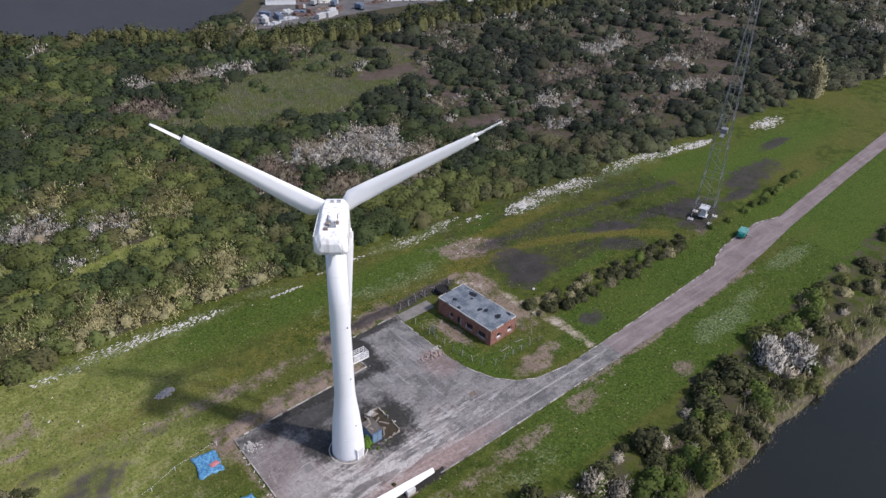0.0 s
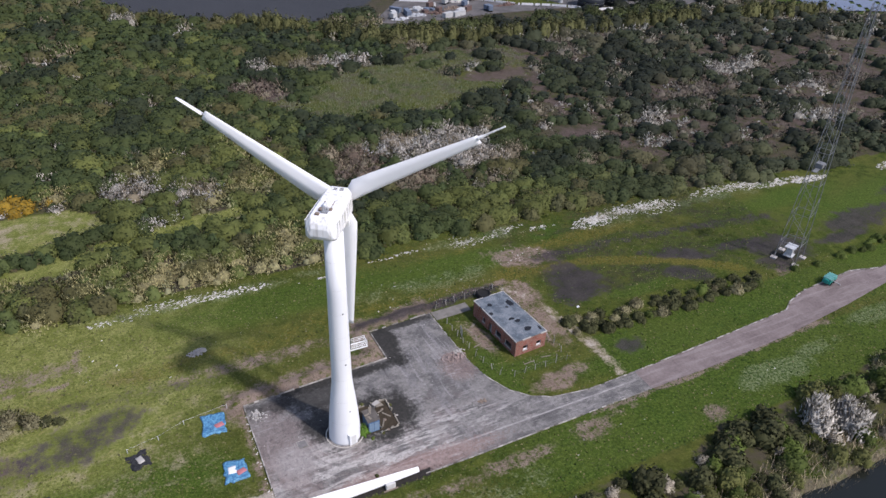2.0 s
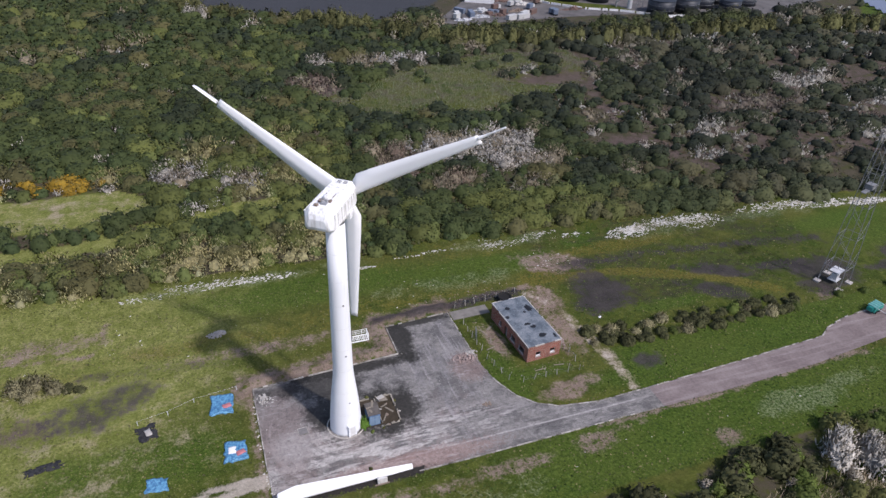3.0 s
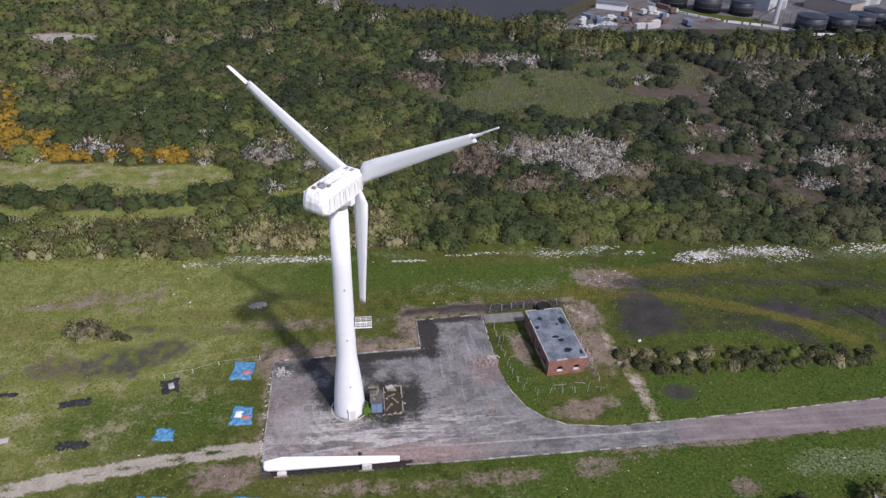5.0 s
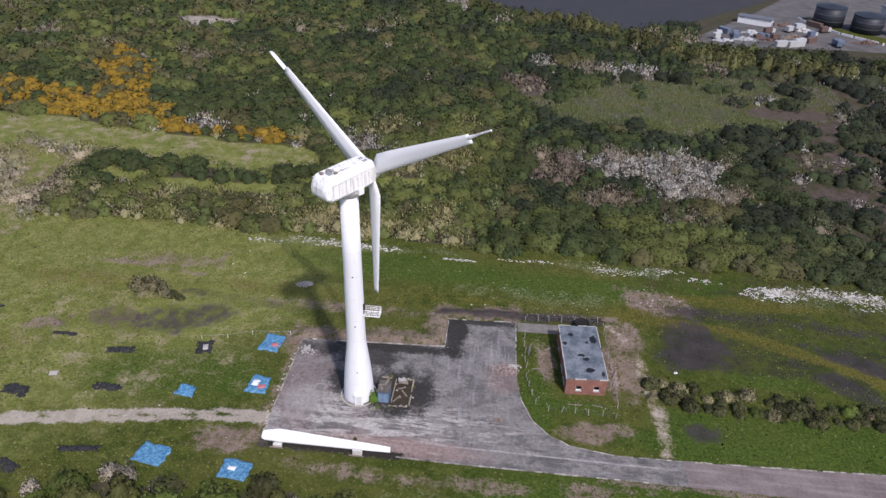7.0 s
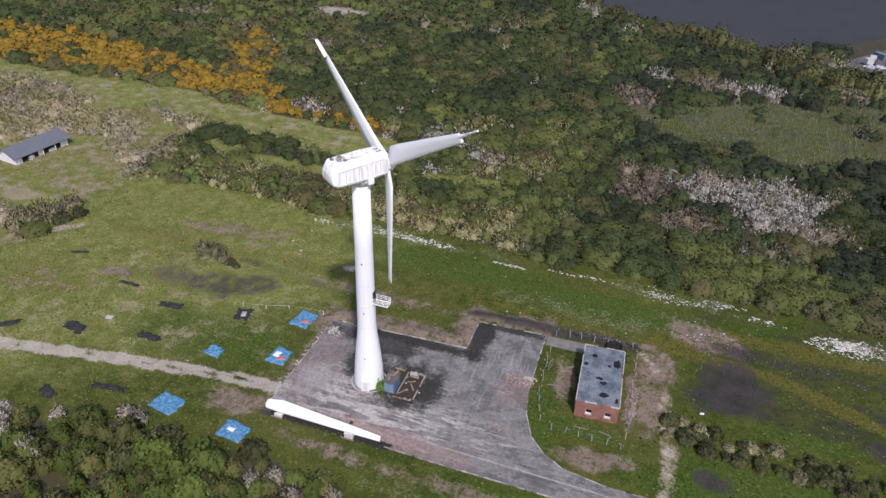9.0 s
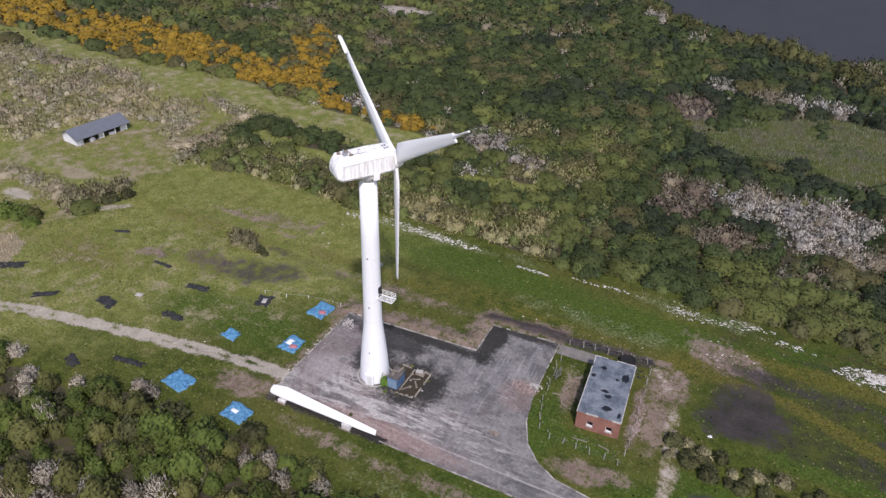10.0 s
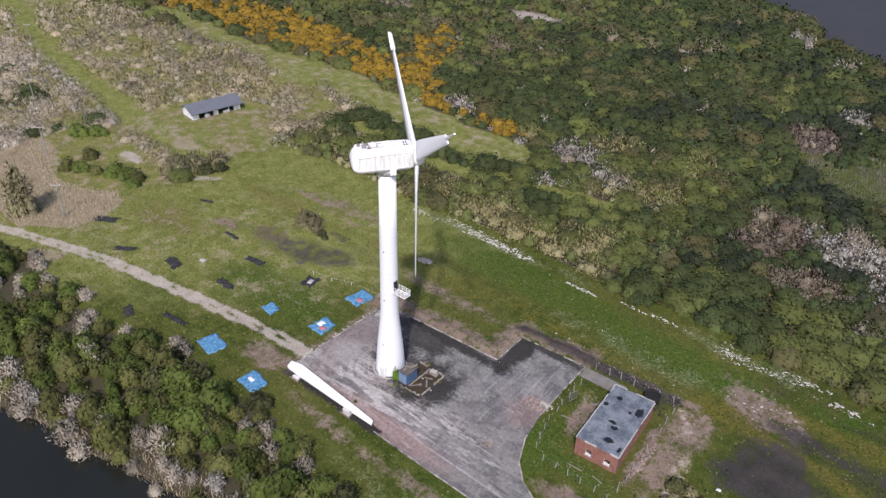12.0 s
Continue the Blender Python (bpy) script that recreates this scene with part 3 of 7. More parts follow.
def make_ground():
    gx = axis((-4000, -1000, 1500), (-1000, -330, 60), (-330, -75, 3.2), (-75, 150, 0.95), (150, 260, 1.6), (260, 560, 3.5), (560, 4000, 500))
    gy = axis((-4000, -400, 900), (-400, -30, 25), (-30, 20, 3), (20, 128, 0.95), (128, 290, 2.6), (290, 480, 4), (480, 1000, 60), (1000, 4000, 750))
    x, y = (q.ravel() for q in np.meshgrid(gx, gy))
    z = ground_height(x, y)
    nx, ny = len(gx), len(gy)
    i, j = np.meshgrid(np.arange(nx - 1), np.arange(ny - 1))
    k = (j * nx + i).ravel()
    me = array_mesh("ground", np.c_[x, y, z], np.c_[k, k + 1, k + nx + 1, k + nx], M_GROUND, smooth=True)

    def many(*rows):
        total = np.zeros(len(x))
        for r in rows:
            total = np.maximum(total, oval(x, y, *r))
        return total

    def strip(line, width):
        return np.clip(1.5 - along(x, y, line) / width, 0, 1)

    woods = (y > wood_edge(x) + 1.9 + 2.5 * (lattice_noise(x / 7, y * 0, 8) - 0.5)) & (x > -62)
    wild = (x < -58) & (y > 30) & ~inside(x, y, REEDS) & ~inside(x, y, WEST_FIELD) & (along(x, y, GREEN_LANE) > 4) & (y < 178)
    woods |= (x < -58) & (y > 178)
    for open_area in (WEST_FIELD, CLEARING, HUT_CLEARING, SOLAR):
        woods &= ~inside(x, y, open_area)
    woods &= (along(x, y, WEST_LANE) > 3.2) & (along(x, y, GREEN_LANE) > 5)
    bank = (y < bank_top(x) - 1) & (y > river_edge(x) - 40)
    dirt = np.maximum.reduce([
        0.6 * many((-8, 110, 12, 3), (30, 98, 20, 2)), 0.9 * many((101, 110, 8, 4.5, -20), (158, 80, 4, 1.5, 40)), 0.6 * many((43, 55.2, 9, 1.7, -4), (60, 54.4, 8, 1.5), (66, 55, 11, 1.5), (86, 57, 7, 1.1)), 0.8 * strip([(-20, 107.6), (0, 105.3), (1.2, 107.5), (2.4, 115)], 0.5),
        many((86, 69.2, 6, 2.2, 8), (22.9, 59.3, 6, 2.6, 10), (93.5, 95, 3.4, 6.5), (-20, 108, 7, 1.2),
             (83.4, 55.8, 4, 2), (-26, 84, 3.5, 2), (107, 49.5, 3, 1.6), (77.5, 86, 1.6, 5), (93, 86, 2, 8)),
        strip(BUND, 1.2 + 2.4 * fbm(x / 5, y / 5, 71, 2)), 0.7 * strip([(27.4, 62), (27.6, 86)], 0.8), strip([(71, 100.6), (92, 101.6)], 1.0), 0.8 * strip([(86, 58.7), (150, 60.6)], 0.8), strip([(89, 92), (90, 78)], 1.0)])
    cinder = np.maximum.reduce([
        0.66 * many((0, 89, 8, 4.5), (7, 92, 5, 4)), 0.7 * strip([(104, 107.5), (124, 106.3), (145, 104.5), (175, 100)], 1.6), 0.5 * strip([(-1, 99.3), (26, 95.7)], 1.5),
        many((108, 96.5, 5.5, 7.5), (106, 91, 7, 3), (138, 95, 8, 2.2, -25), (134, 87.5, 8, 2.4, -38), (165, 86.5, 8.5, 6), (159.5, 82, 5, 3.5), (199, 89, 14, 4.5), (185, 84, 10, 2), (104.5, 71.5, 3, 2.6),
             (158, 92, 10, 2.2, -8), (228, 97, 10, 2)),
        strip([(55.5, 99.6), (71, 100.3), (80, 100.6), (88, 100.9)], 1.5), strip([(29, 59.1), (51.5, 59.1)], 0.9)])
    # the west field's share of straw tone stands in for sun on it
    straw = np.maximum.reduce([1.7 * inside(x, y, REEDS), 0.3 * inside(x, y, WEST_FIELD), 0.22 * inside(x, y, CLEARING), 0.24 * oval(x, y, -10, 82, 45, 26), 0.26 * oval(x, y, -38, 66, 26, 22), 0.45 * oval(x, y, 77, 90, 2.4, 3.6),
                               0.42 * inside(x, y, HUT_CLEARING), 0.36 * wild, 1.5 * many((-104, 68, 9, 7), (-74, 104, 5, 2.5)), many((-44, 47, 6, 2.5, 30), (-58, 92, 4, 7)), 0.6 * (np.abs(y - river_edge(x) - 2.2) < 1.6) * (x > 40)])
    straw = np.maximum(straw, 0.6 * strip(SIDE_TRACK, 1.4))
    moss = np.maximum.reduce([
        strip([(98, 103.2), (114, 101.8), (126.6, 96.9), (138, 91.5), (148, 84)], 1.7),
        0.55 * many((28, 102.5, 34, 3), (60, 105, 25, 3), (-20, 100, 26, 3), (-40, 76, 18, 7)), 0.9 * many((96, 104, 6, 4), (120, 112, 20, 2.5)),
        0.25 * ((y > 116) & (y < 126) & (x > 60)), 0.5 * wild])
    herbs = np.maximum.reduce([0.85 * many((126, 53, 10, 3), (140, 55, 6, 2), (165, 57.5, 9, 2.4)), 0.55 * many((62, 51, 9, 3), (30, 122.5, 30, 2.2), (95, 121.5, 14, 3), (75, 108, 18, 3)),
                               0.3 * inside(x, y, CLEARING), 0.5 * many((140, 116, 16, 4), (178, 115, 20, 3.5))])
    def ruts(line, gap, width):
        return np.clip(1.5 - np.abs(along(x, y, line) - gap) / width, 0, 1)

    pale = np.maximum.reduce([ruts(TRACK, 0.75, 0.55), 0.3 * strip(TRACK, 1.5), 0.32 * ruts(SIDE_TRACK, 0.8, 0.5), 0.9 * many((-52, 93, 6, 1.0, 40), (-78, 88, 5, 2), (8, 425, 16, 8), (-82, 308, 15, 7)), 0.34 * many((139, 117.6, 13, 1.8), (150, 116.6, 6, 1.8), (180, 116.6, 12, 1.4), (200, 113, 10, 1.0), (243, 108, 8, 2.2), (24, 123.2, 12, 0.8), (91, 121.4, 3, 1.0))])
    lush = np.maximum.reduce([0.8 * many((225, 96, 50, 9), (190, 106, 25, 5)), 0.75 * ((y > 46) & (y < 60) & (x > 55)) * np.clip((x - 55) / 20, 0, 1), 0.7 * ((y > 64) & (y < 77) & (x > 98)), many((100, 122, 3.2, 2.6), (120, 87, 9, 2.4), (114, 117, 6, 3.4), (45, 115, 32, 5.5), (82, 112.5, 20, 5), (112, 69, 22, 3.2), (140, 71, 16, 3), (92, 51, 16, 4), (75, 74.5, 3.5, 9), (82, 75, 7, 2), (5, 74, 20, 7), (205, 64, 40, 4)),
                              0.7 * inside(x, y, SOLAR)])
    # west meadow mask: drier grass, lightened as well for the sun on it
    west_sun = np.clip((56 - x) / 52, 0, 1) * np.clip((128 - y) / 8 + 0.3, 0, 1) * np.clip(0.35 + (y - 66) / 30 + (8 - x) / 40, 0.2, 1)
    dry = np.maximum.reduce([west_sun * (0.45 + 0.9 * fbm(x / 18, y / 12, 33, 3)), 1.0 * inside(x, y, WEST_FIELD), 0.9 * ((x < -50) & (y > 30)), 0.8 * (along(x, y, WEST_LANE) < 6)])
    dry = dry * (1 - 0.55 * np.clip(lush, 0, 1))
    soil = np.clip((x - 90) / 12, 0, 1) * np.clip((190 - x) / 30, 0.2, 1) * np.clip((y - 84) / 6, 0, 1) * np.clip((128 - y) / 5, 0, 1) * (0.25 + 0.9 * fbm(x / 16, y / 7, 34, 3))
    peat = np.maximum.reduce([many((158, 166, 11, 6), (71, 245, 10, 14), (165, 232, 16, 7), (148, 204, 5, 2.5)), 0.6 * oval(x, y, 335, 198, 44, 32), 0.55 * many((-11, 87, 7, 4), (-22, 85, 5, 2)), 0.5 * ((x > 165) & (y > wood_edge(x) + 20) & (x < 330) & (y < 270))])
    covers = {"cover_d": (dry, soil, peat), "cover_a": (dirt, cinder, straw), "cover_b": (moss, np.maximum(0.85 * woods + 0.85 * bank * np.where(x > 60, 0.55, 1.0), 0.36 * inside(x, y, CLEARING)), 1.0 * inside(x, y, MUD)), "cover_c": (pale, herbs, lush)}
    for name, (r, g, b) in covers.items():
        at = me.color_attributes.new(name, "FLOAT_COLOR", "POINT")
        at.data.foreach_set("color", np.c_[r, g, b, np.ones(len(x))].astype(np.float32).ravel())
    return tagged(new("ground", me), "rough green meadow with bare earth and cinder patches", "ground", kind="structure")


make_ground()
tagged(part("pavement", slab(PAD, -0.3, 0.0), M_PAD), "worn grey tarmac yard round the turbine foot", "pavement", kind="structure")
tagged(part("road", slab(ROAD, -0.3, -0.012), M_ROAD), "straight pinkish gravel access road with a lay-by", "road", kind="structure")
bm = bmesh.new()
xs = np.linspace(-500, 700, 60)
low = [[bm.verts.new((float(x), float(river_edge(x) + d), -1.0)) for x in xs] for d in (3, -40)]
for k in range(len(xs) - 1):
    bm.faces.new((low[1][k], low[1][k + 1], low[0][k + 1], low[0][k]))
tagged(part("water", bm, M_WATER), "dark still river below the bank", "river", kind="structure")
tagged(part("yard", slab(YARD, -0.3, 0.25), M_YARD), "grey gravel works yard beyond the woods", "yard", kind="structure")
tagged(part("kerb", ribbon([(52, 59.1)] + PAD[1:4], 0.2, -0.2, 0.1, 0.2), M_KERB), "pale concrete kerb along the tarmac", "kerb", kind="structure")
tagged(part("kerb", ribbon([(144.8, 66.8), (118, 65.4), (100, 64.6)] + PAD[5:13], 0.2, -0.2, 0.1), M_KERB), "pale concrete kerb round the grass plot", "kerb", kind="structure")
tagged(part("kerb", ribbon([(181, 69.8), (172.4, 71.8), (154.9, 70.6), (148.4, 68.8), (144.8, 66.8)], 0.3, -0.2, 0.12), M_KERB), "pale kerb round the lay-by", "kerb", kind="structure")
tagged(part("retaining_wall", ribbon(PAD[12:] + [(28.4, 66.8)], 0.2, -0.2, 0.2), M_KERB), "low weathered concrete edging wall", "wall", kind="structure")
tagged(part("path", slab([(71.4, 95.1), (79.9, 95.4), (79.9, 98.3), (71.4, 98.0)], -0.2, 0.08), plain("dirty_path_concrete", (0.17, 0.158, 0.14), 0.95, 0, 0.45, 0.8)), "cracked concrete path to the brick building", "path", kind="structure")

# black leaf litter along the tarmac's edge, under the blade
lrng = random.Random(15)
rim = [(x, 58.62 + lrng.uniform(-0.15, 0.2)) for x in np.linspace(30.2, 52.6, 26).tolist()] + [(x, 60.0 + lrng.uniform(-0.3, 0.35)) for x in np.linspace(53.2, 29.8, 26).tolist()]
tagged(part("verge", slab(rim, -0.2, 0.03), plain("black_leaf_litter", (0.024, 0.021, 0.018), 0.95, 0, 0.8, 1.6)), "black rotting leaf litter along the tarmac edge", "verge", kind="structure")

# ---- the wind turbine ----
BASE = (42.87, 72.9, 0)
turbine = thing("wind_turbine", pose(*BASE), "tall white three-bladed wind turbine with damaged blade tips", "wind turbine")
AXIS = pose(0, 0, 0, 0, 0, math.degrees(math.atan2(0.8047, 0.5937)))      # x runs along the nacelle, to the rotor
bm = bmesh.new()
profile = ((2.78, -0.3), (2.76, 0.4), (2.62, 3.0), (2.45, 5.4), (2.2, 8.0), (1.95, 10.2), (1.74, 12.2), (1.66, 13.6), (1.64, 14.5), (1.58, 22), (1.51, 30), (1.44, 41.5))
loft(bm, [circle(r, z, 48) for r, z in profile])
tower = part("tower", bm, M_TOWER, turbine, "flared white concrete tower")
M_JOINT = plain("joint_grey", (0.6, 0.6, 0.59))
for z in (4.6, 9.2, 13.7, 18.1, 22.5, 27.0, 31.5, 36.5):
    bm = bmesh.new()
    r = float(np.interp(z, [p[1] for p in profile], [p[0] for p in profile]))
    loft(bm, [circle(r + 0.01, z - 0.02, 48), circle(r + 0.01, z + 0.02, 48)])
    part("joint_band", bm, M_JOINT, tower)
bm = bmesh.new()
loft(bm, [circle(1.46, 41.4, 36), circle(1.52, 42.0, 36), circle(1.75, 42.2, 36), circle(1.75, 42.7, 36)])
part("yaw_ring", bm, M_WHITE, turbine, "white yaw ring under the nacelle")


def section(s, half, top_half, z0, z1):
    """One cross-section of the nacelle."""
    pts = [(-half * 0.82, z0), (half * 0.82, z0), (half, z0 + 0.4), (half - 0.12, z1 - 0.85), (top_half + 0.12, z1 - 0.1), (top_half, z1), (-top_half, z1), (-top_half - 0.12, z1 - 0.1), (-half + 0.12, z1 - 0.85), (-half, z0 + 0.4)]
    return [AXIS @ Vector((s, y, z)) for y, z in pts]


bm = bmesh.new()
loft(bm, [section(-5.75, 1.5, 1.1, 43.5, 44.7), section(-5.5, 1.95, 1.25, 42.95, 45.3), section(-4.8, 2.3, 1.4, 42.6, 46.2), section(0.5, 2.2, 1.4, 42.6, 46.45),
          section(3.4, 1.95, 1.25, 42.65, 46.45), section(3.95, 1.85, 1.15, 42.8, 46.3), section(4.05, 1.6, 0.9, 42.6, 45.8)], smooth=False)
bmesh.ops.bevel(bm, geom=bm.edges[:], offset=0.05, segments=2, affect="EDGES")
nacelle = part("nacelle", bm, M_WHITE, turbine, "boxy white nacelle with rain streaks")
M_SEAM = plain("seam_grey", (0.68, 0.68, 0.66), 0.8, 0, 0.5, 3)
for side in (-1, 1):
    for s, half in ((-4.7, 2.34), (-2.2, 2.28), (0.6, 2.19), (3.3, 1.95)):
        bm = bmesh.new()
        box(bm, s, s + 0.05, side * (half - 0.06) - 0.05, side * (half - 0.06) + 0.05, 43.1, 45.4, AXIS)
        part("panel_seam", bm, M_SEAM, nacelle)
    bm = bmesh.new()
    v = [AXIS @ Vector((s, side * half, z)) for s, half, z in ((-4.8, 2.27, 45.35), (0.5, 2.12, 45.6), (3.4, 1.87, 45.6))]
    for p, q in zip(v, v[1:]):
        rod(bm, p, q, 0.06, 0.06, 6)
    part("roof_gutter", bm, M_SEAM, nacelle)
# raised ribs and a frame on the sides, rusty fittings on the roof
M_RIB = plain("dirty_white_rib", (0.55, 0.54, 0.51), 0.7, 0, 0.5, 3)
for side in (-1, 1):
    for s in (-3.6, -1.4, -0.95, 0.1, 1.5, 2.4):
        half = float(np.interp(s, (-4.8, 0.5, 3.4), (2.3, 2.2, 1.95)))
        bm = bmesh.new()
        box(bm, s, s + 0.07, side * (half - 0.03) - 0.05, side * (half - 0.03) + 0.05, 43.25, 45.2, AXIS)
        part("side_rib", bm, M_RIB, nacelle)
    bm = bmesh.new()
    v = [AXIS @ Vector((s, side * half, z)) for s, half, z in ((-4.6, 2.3, 43.15), (0.5, 2.22, 43.15), (3.3, 1.97, 43.15))]
    for p, q in zip(v, v[1:]):
        rod(bm, p, q, 0.05, 0.05, 5)
    part("lower_rail", bm, M_RIB, nacelle)
for s, y, w, d, z in ((-3.2, 0.5, 0.35, 0.25, 0.3), (-2.9, -0.85, 0.3, 0.2, 0.22), (-4.4, 0.6, 0.25, 0.3, 0.2), (-1.3, 0.6, 0.5, 0.12, 0.12), (-1.1, -0.7, 0.6, 0.1, 0.1)):
    bm = bmesh.new()
    box(bm, s - w, s + w, y - d, y + d, 46.15, 46.3 + z, AXIS)
    bmesh.ops.bevel(bm, geom=bm.edges[:], offset=0.05, segments=1, affect="EDGES")
    part("roof_fitting", bm, M_RUST, nacelle, "rusty brown fitting on the roof")
for s in (2.6, 3.0):
    for y in (-0.6, 0.35):
        bm = bmesh.new()
        box(bm, s, s + 0.2, y - 0.28, y + 0.28, 46.35, 46.48, AXIS)
        part("roof_vent", bm, M_DARK, nacelle, "dark vent slot in the nacelle roof")
bm = bmesh.new()
loft(bm, [[AXIS @ Vector(p) for p in circle(r, z, 16, -2.2, -0.1)] for r, z in ((0.62, 46.2), (0.62, 46.65), (0.55, 46.82), (0.3, 46.92), (0.1, 46.94))])
part("roof_dome", bm, M_WHITE, nacelle, "white rounded roof cowl")
# added grey ring that draws the dome's shaded outline
bm = bmesh.new()
loft(bm, [[AXIS @ Vector(p) for p in circle(0.72, z, 16, -2.2, -0.1)] for z in (46.2, 46.42)])
part("dome_flange", bm, M_GREY, nacelle, "grey ring drawn for the shade round the cowl")
bm = bmesh.new()
box(bm, -4.0, -3.3, -0.7, 0.2, 46.2, 46.5, AXIS)
box(bm, -3.9, -3.75, -0.1, 0.05, 46.2, 47.2, AXIS)
box(bm, -3.5, -3.35, -0.55, -0.4, 46.2, 46.9, AXIS)
part("hatch", bm, M_GREY, nacelle, "open grey roof hatch with a mast")
for side in (-1, 1):
    bm = bmesh.new()
    box(bm, 0.1, 1.1, side * 1.75 - 0.6, side * 1.75 + 0.6, 42.1, 43.2, AXIS)
    part("bracket", bm, M_WHITE, nacelle)

HUB = AXIS @ Vector((4.74, 0, 43.8))
bm = bmesh.new()
rings = [[AXIS @ Vector((4.74 + s, r * math.cos(a), 43.8 + r * math.sin(a))) for a in (2 * math.pi * i / 24 for i in range(24))] for s, r in ((-0.75, 1.1), (-0.5, 1.3), (0.6, 1.3), (1.1, 0.95), (1.4, 0.4))]
loft(bm, rings)
hub = part("hub", bm, M_WHITE, turbine, "white rotor hub")
U = Vector((0.8047, -0.5937, 0))
N = Vector((0.5937, 0.8047, 0))


def blade_rings(rows, span, back, axial):
    """Cross-sections of a blade: rows of distance, leading offset, chord, thickness."""
    rings = []
    for r, lead, chord, thick in rows:
        ring = []
        for c, t in ((0, 0), (0.06, 0.42), (0.25, 0.62), (0.55, 0.45), (1, 0.04), (1, -0.04), (0.55, -0.3), (0.25, -0.38), (0.06, -0.3)):
            ring.append(span * r + back * (c * chord - lead) + axial * (t * thick))
        rings.append(ring)
    return rings


PITCH = radians(-9)
SHELL = ((1.0, 0.75, 1.5, 1.1), (1.5, 0.8, 1.95, 0.95), (3.3, 0.75, 3.05, 0.65), (6, 0.7, 2.9, 0.5), (12, 0.58, 2.35, 0.34), (18, 0.46, 1.8, 0.24), (22.2, 0.38, 1.4, 0.18), (22.9, 0.38, 1.36, 0.16))
for angle, end in ((150, "turned"), (30, "spar"), (270, "none")):
    a = radians(angle)
    span = U * math.cos(a) + Vector((0, 0, math.sin(a)))
    perp = -U * math.sin(a) + Vector((0, 0, math.cos(a)))
    back, axial = perp * math.cos(PITCH) + N * math.sin(PITCH), -perp * math.sin(PITCH) + N * math.cos(PITCH)
    bm = bmesh.new()
    loft(bm, [[HUB + p for p in ring] for ring in blade_rings(SHELL, span, back, axial)])
    words = {"turned": "white blade with its tip turned edgewise", "spar": "white blade with a bare spar for a tip", "none": "white blade that has lost its tip"}[end]
    blade = part("blade", bm, M_BLADE, turbine, words)
    if end == "turned":
        bm = bmesh.new()
        loft(bm, [[HUB + perp * 0.35 + p for p in ring] for ring in blade_rings(((23.1, 0.4, 0.85, 0.22), (26.6, 0.36, 0.75, 0.16), (27.3, 0.3, 0.55, 0.1)), span, N, perp)])
        part("blade_tip", bm, M_BLADE, blade, "separate white tip set at right angles")
        bm = rods((HUB + perp * 0.35 + span * 22.7, HUB + perp * 0.35 + span * 23.3, 0.13))
        part("spar", bm, M_GREY, blade)
    if end == "spar":
        core = HUB + perp * 0.5
        bm = rods((core + span * 22.6, core + span * 26.9, 0.17, 0.13, 8), (core + span * 22.8, core + span * 24.2 - perp * 0.05, 0.28, 0.17, 8))
        part("spar", bm, M_WHITE, blade, "bare pale spar")
    bm = rods((HUB + span * 0.7, HUB + span * 1.12, 0.68, 0.72, 20))
    part("root_collar", bm, M_GREY, blade)

# platform and door half way up
door = part("door", boxes((1.45, 1.66, -0.45, 0.45, 18.9, 20.9)), M_DARK, turbine, "dark open doorway in the tower")
bm = boxes((1.5, 4.4, -0.78, -0.68, 18.75, 18.9), (1.5, 4.4, 0.68, 0.78, 18.75, 18.9), (4.3, 4.4, -0.68, 0.68, 18.75, 18.9), *[(1.5 + 0.28 * i, 1.58 + 0.28 * i, -0.68, 0.68, 18.78, 18.82) for i in range(10)])
platform = part("platform", bm, M_WHITE, turbine, "small white access platform")
bm = bmesh.new()
for x, y in ((1.75, -0.72), (2.6, -0.72), (3.5, -0.72), (4.36, -0.72), (4.36, 0.0), (4.36, 0.72), (3.5, 0.72), (2.6, 0.72), (1.75, 0.72)):
    rod(bm, (x, y, 18.8), (x, y, 19.95), 0.035)
for z in (19.3, 19.62, 19.95):
    for p, q in (((1.7, -0.72, z), (4.36, -0.72, z)), ((4.36, -0.72, z), (4.36, 0.72, z)), ((1.7, 0.72, z), (4.36, 0.72, z))):
        rod(bm, p, q, 0.035)
part("railing", bm, M_WHITE, platform, "white tubular guard rail")
# porch at the foot
porch_turn = pose(0, 0, 0, 0, 0, math.degrees(math.atan2(-0.98, 0.2)))
bm = bmesh.new()
box(bm, 1.9, 3.0, -0.75, 0.75, 0, 2.3, porch_turn)
box(bm, 1.8, 3.08, -0.85, 0.85, 2.3, 2.42, porch_turn)
porch = part("porch", bm, M_TOWER, turbine, "boxy white entrance porch")
bm = bmesh.new()
box(bm, 2.98, 3.04, -0.45, 0.45, 0.1, 2.05, porch_turn)
part("door", bm, plain("pale_door", (0.6, 0.6, 0.58)), porch)
for z in (7.0, 16.8, 27.0):
    bm = bmesh.new()
    r = float(np.interp(z, (0, 8, 13, 40), (2.7, 2.2, 1.66, 1.45)))
    box(bm, r - 0.08, r + 0.03, -0.1, 0.1, z, z + 0.25, pose(0, 0, 0, 0, 0, -80))
    part("vent", bm, M_DARK, turbine)

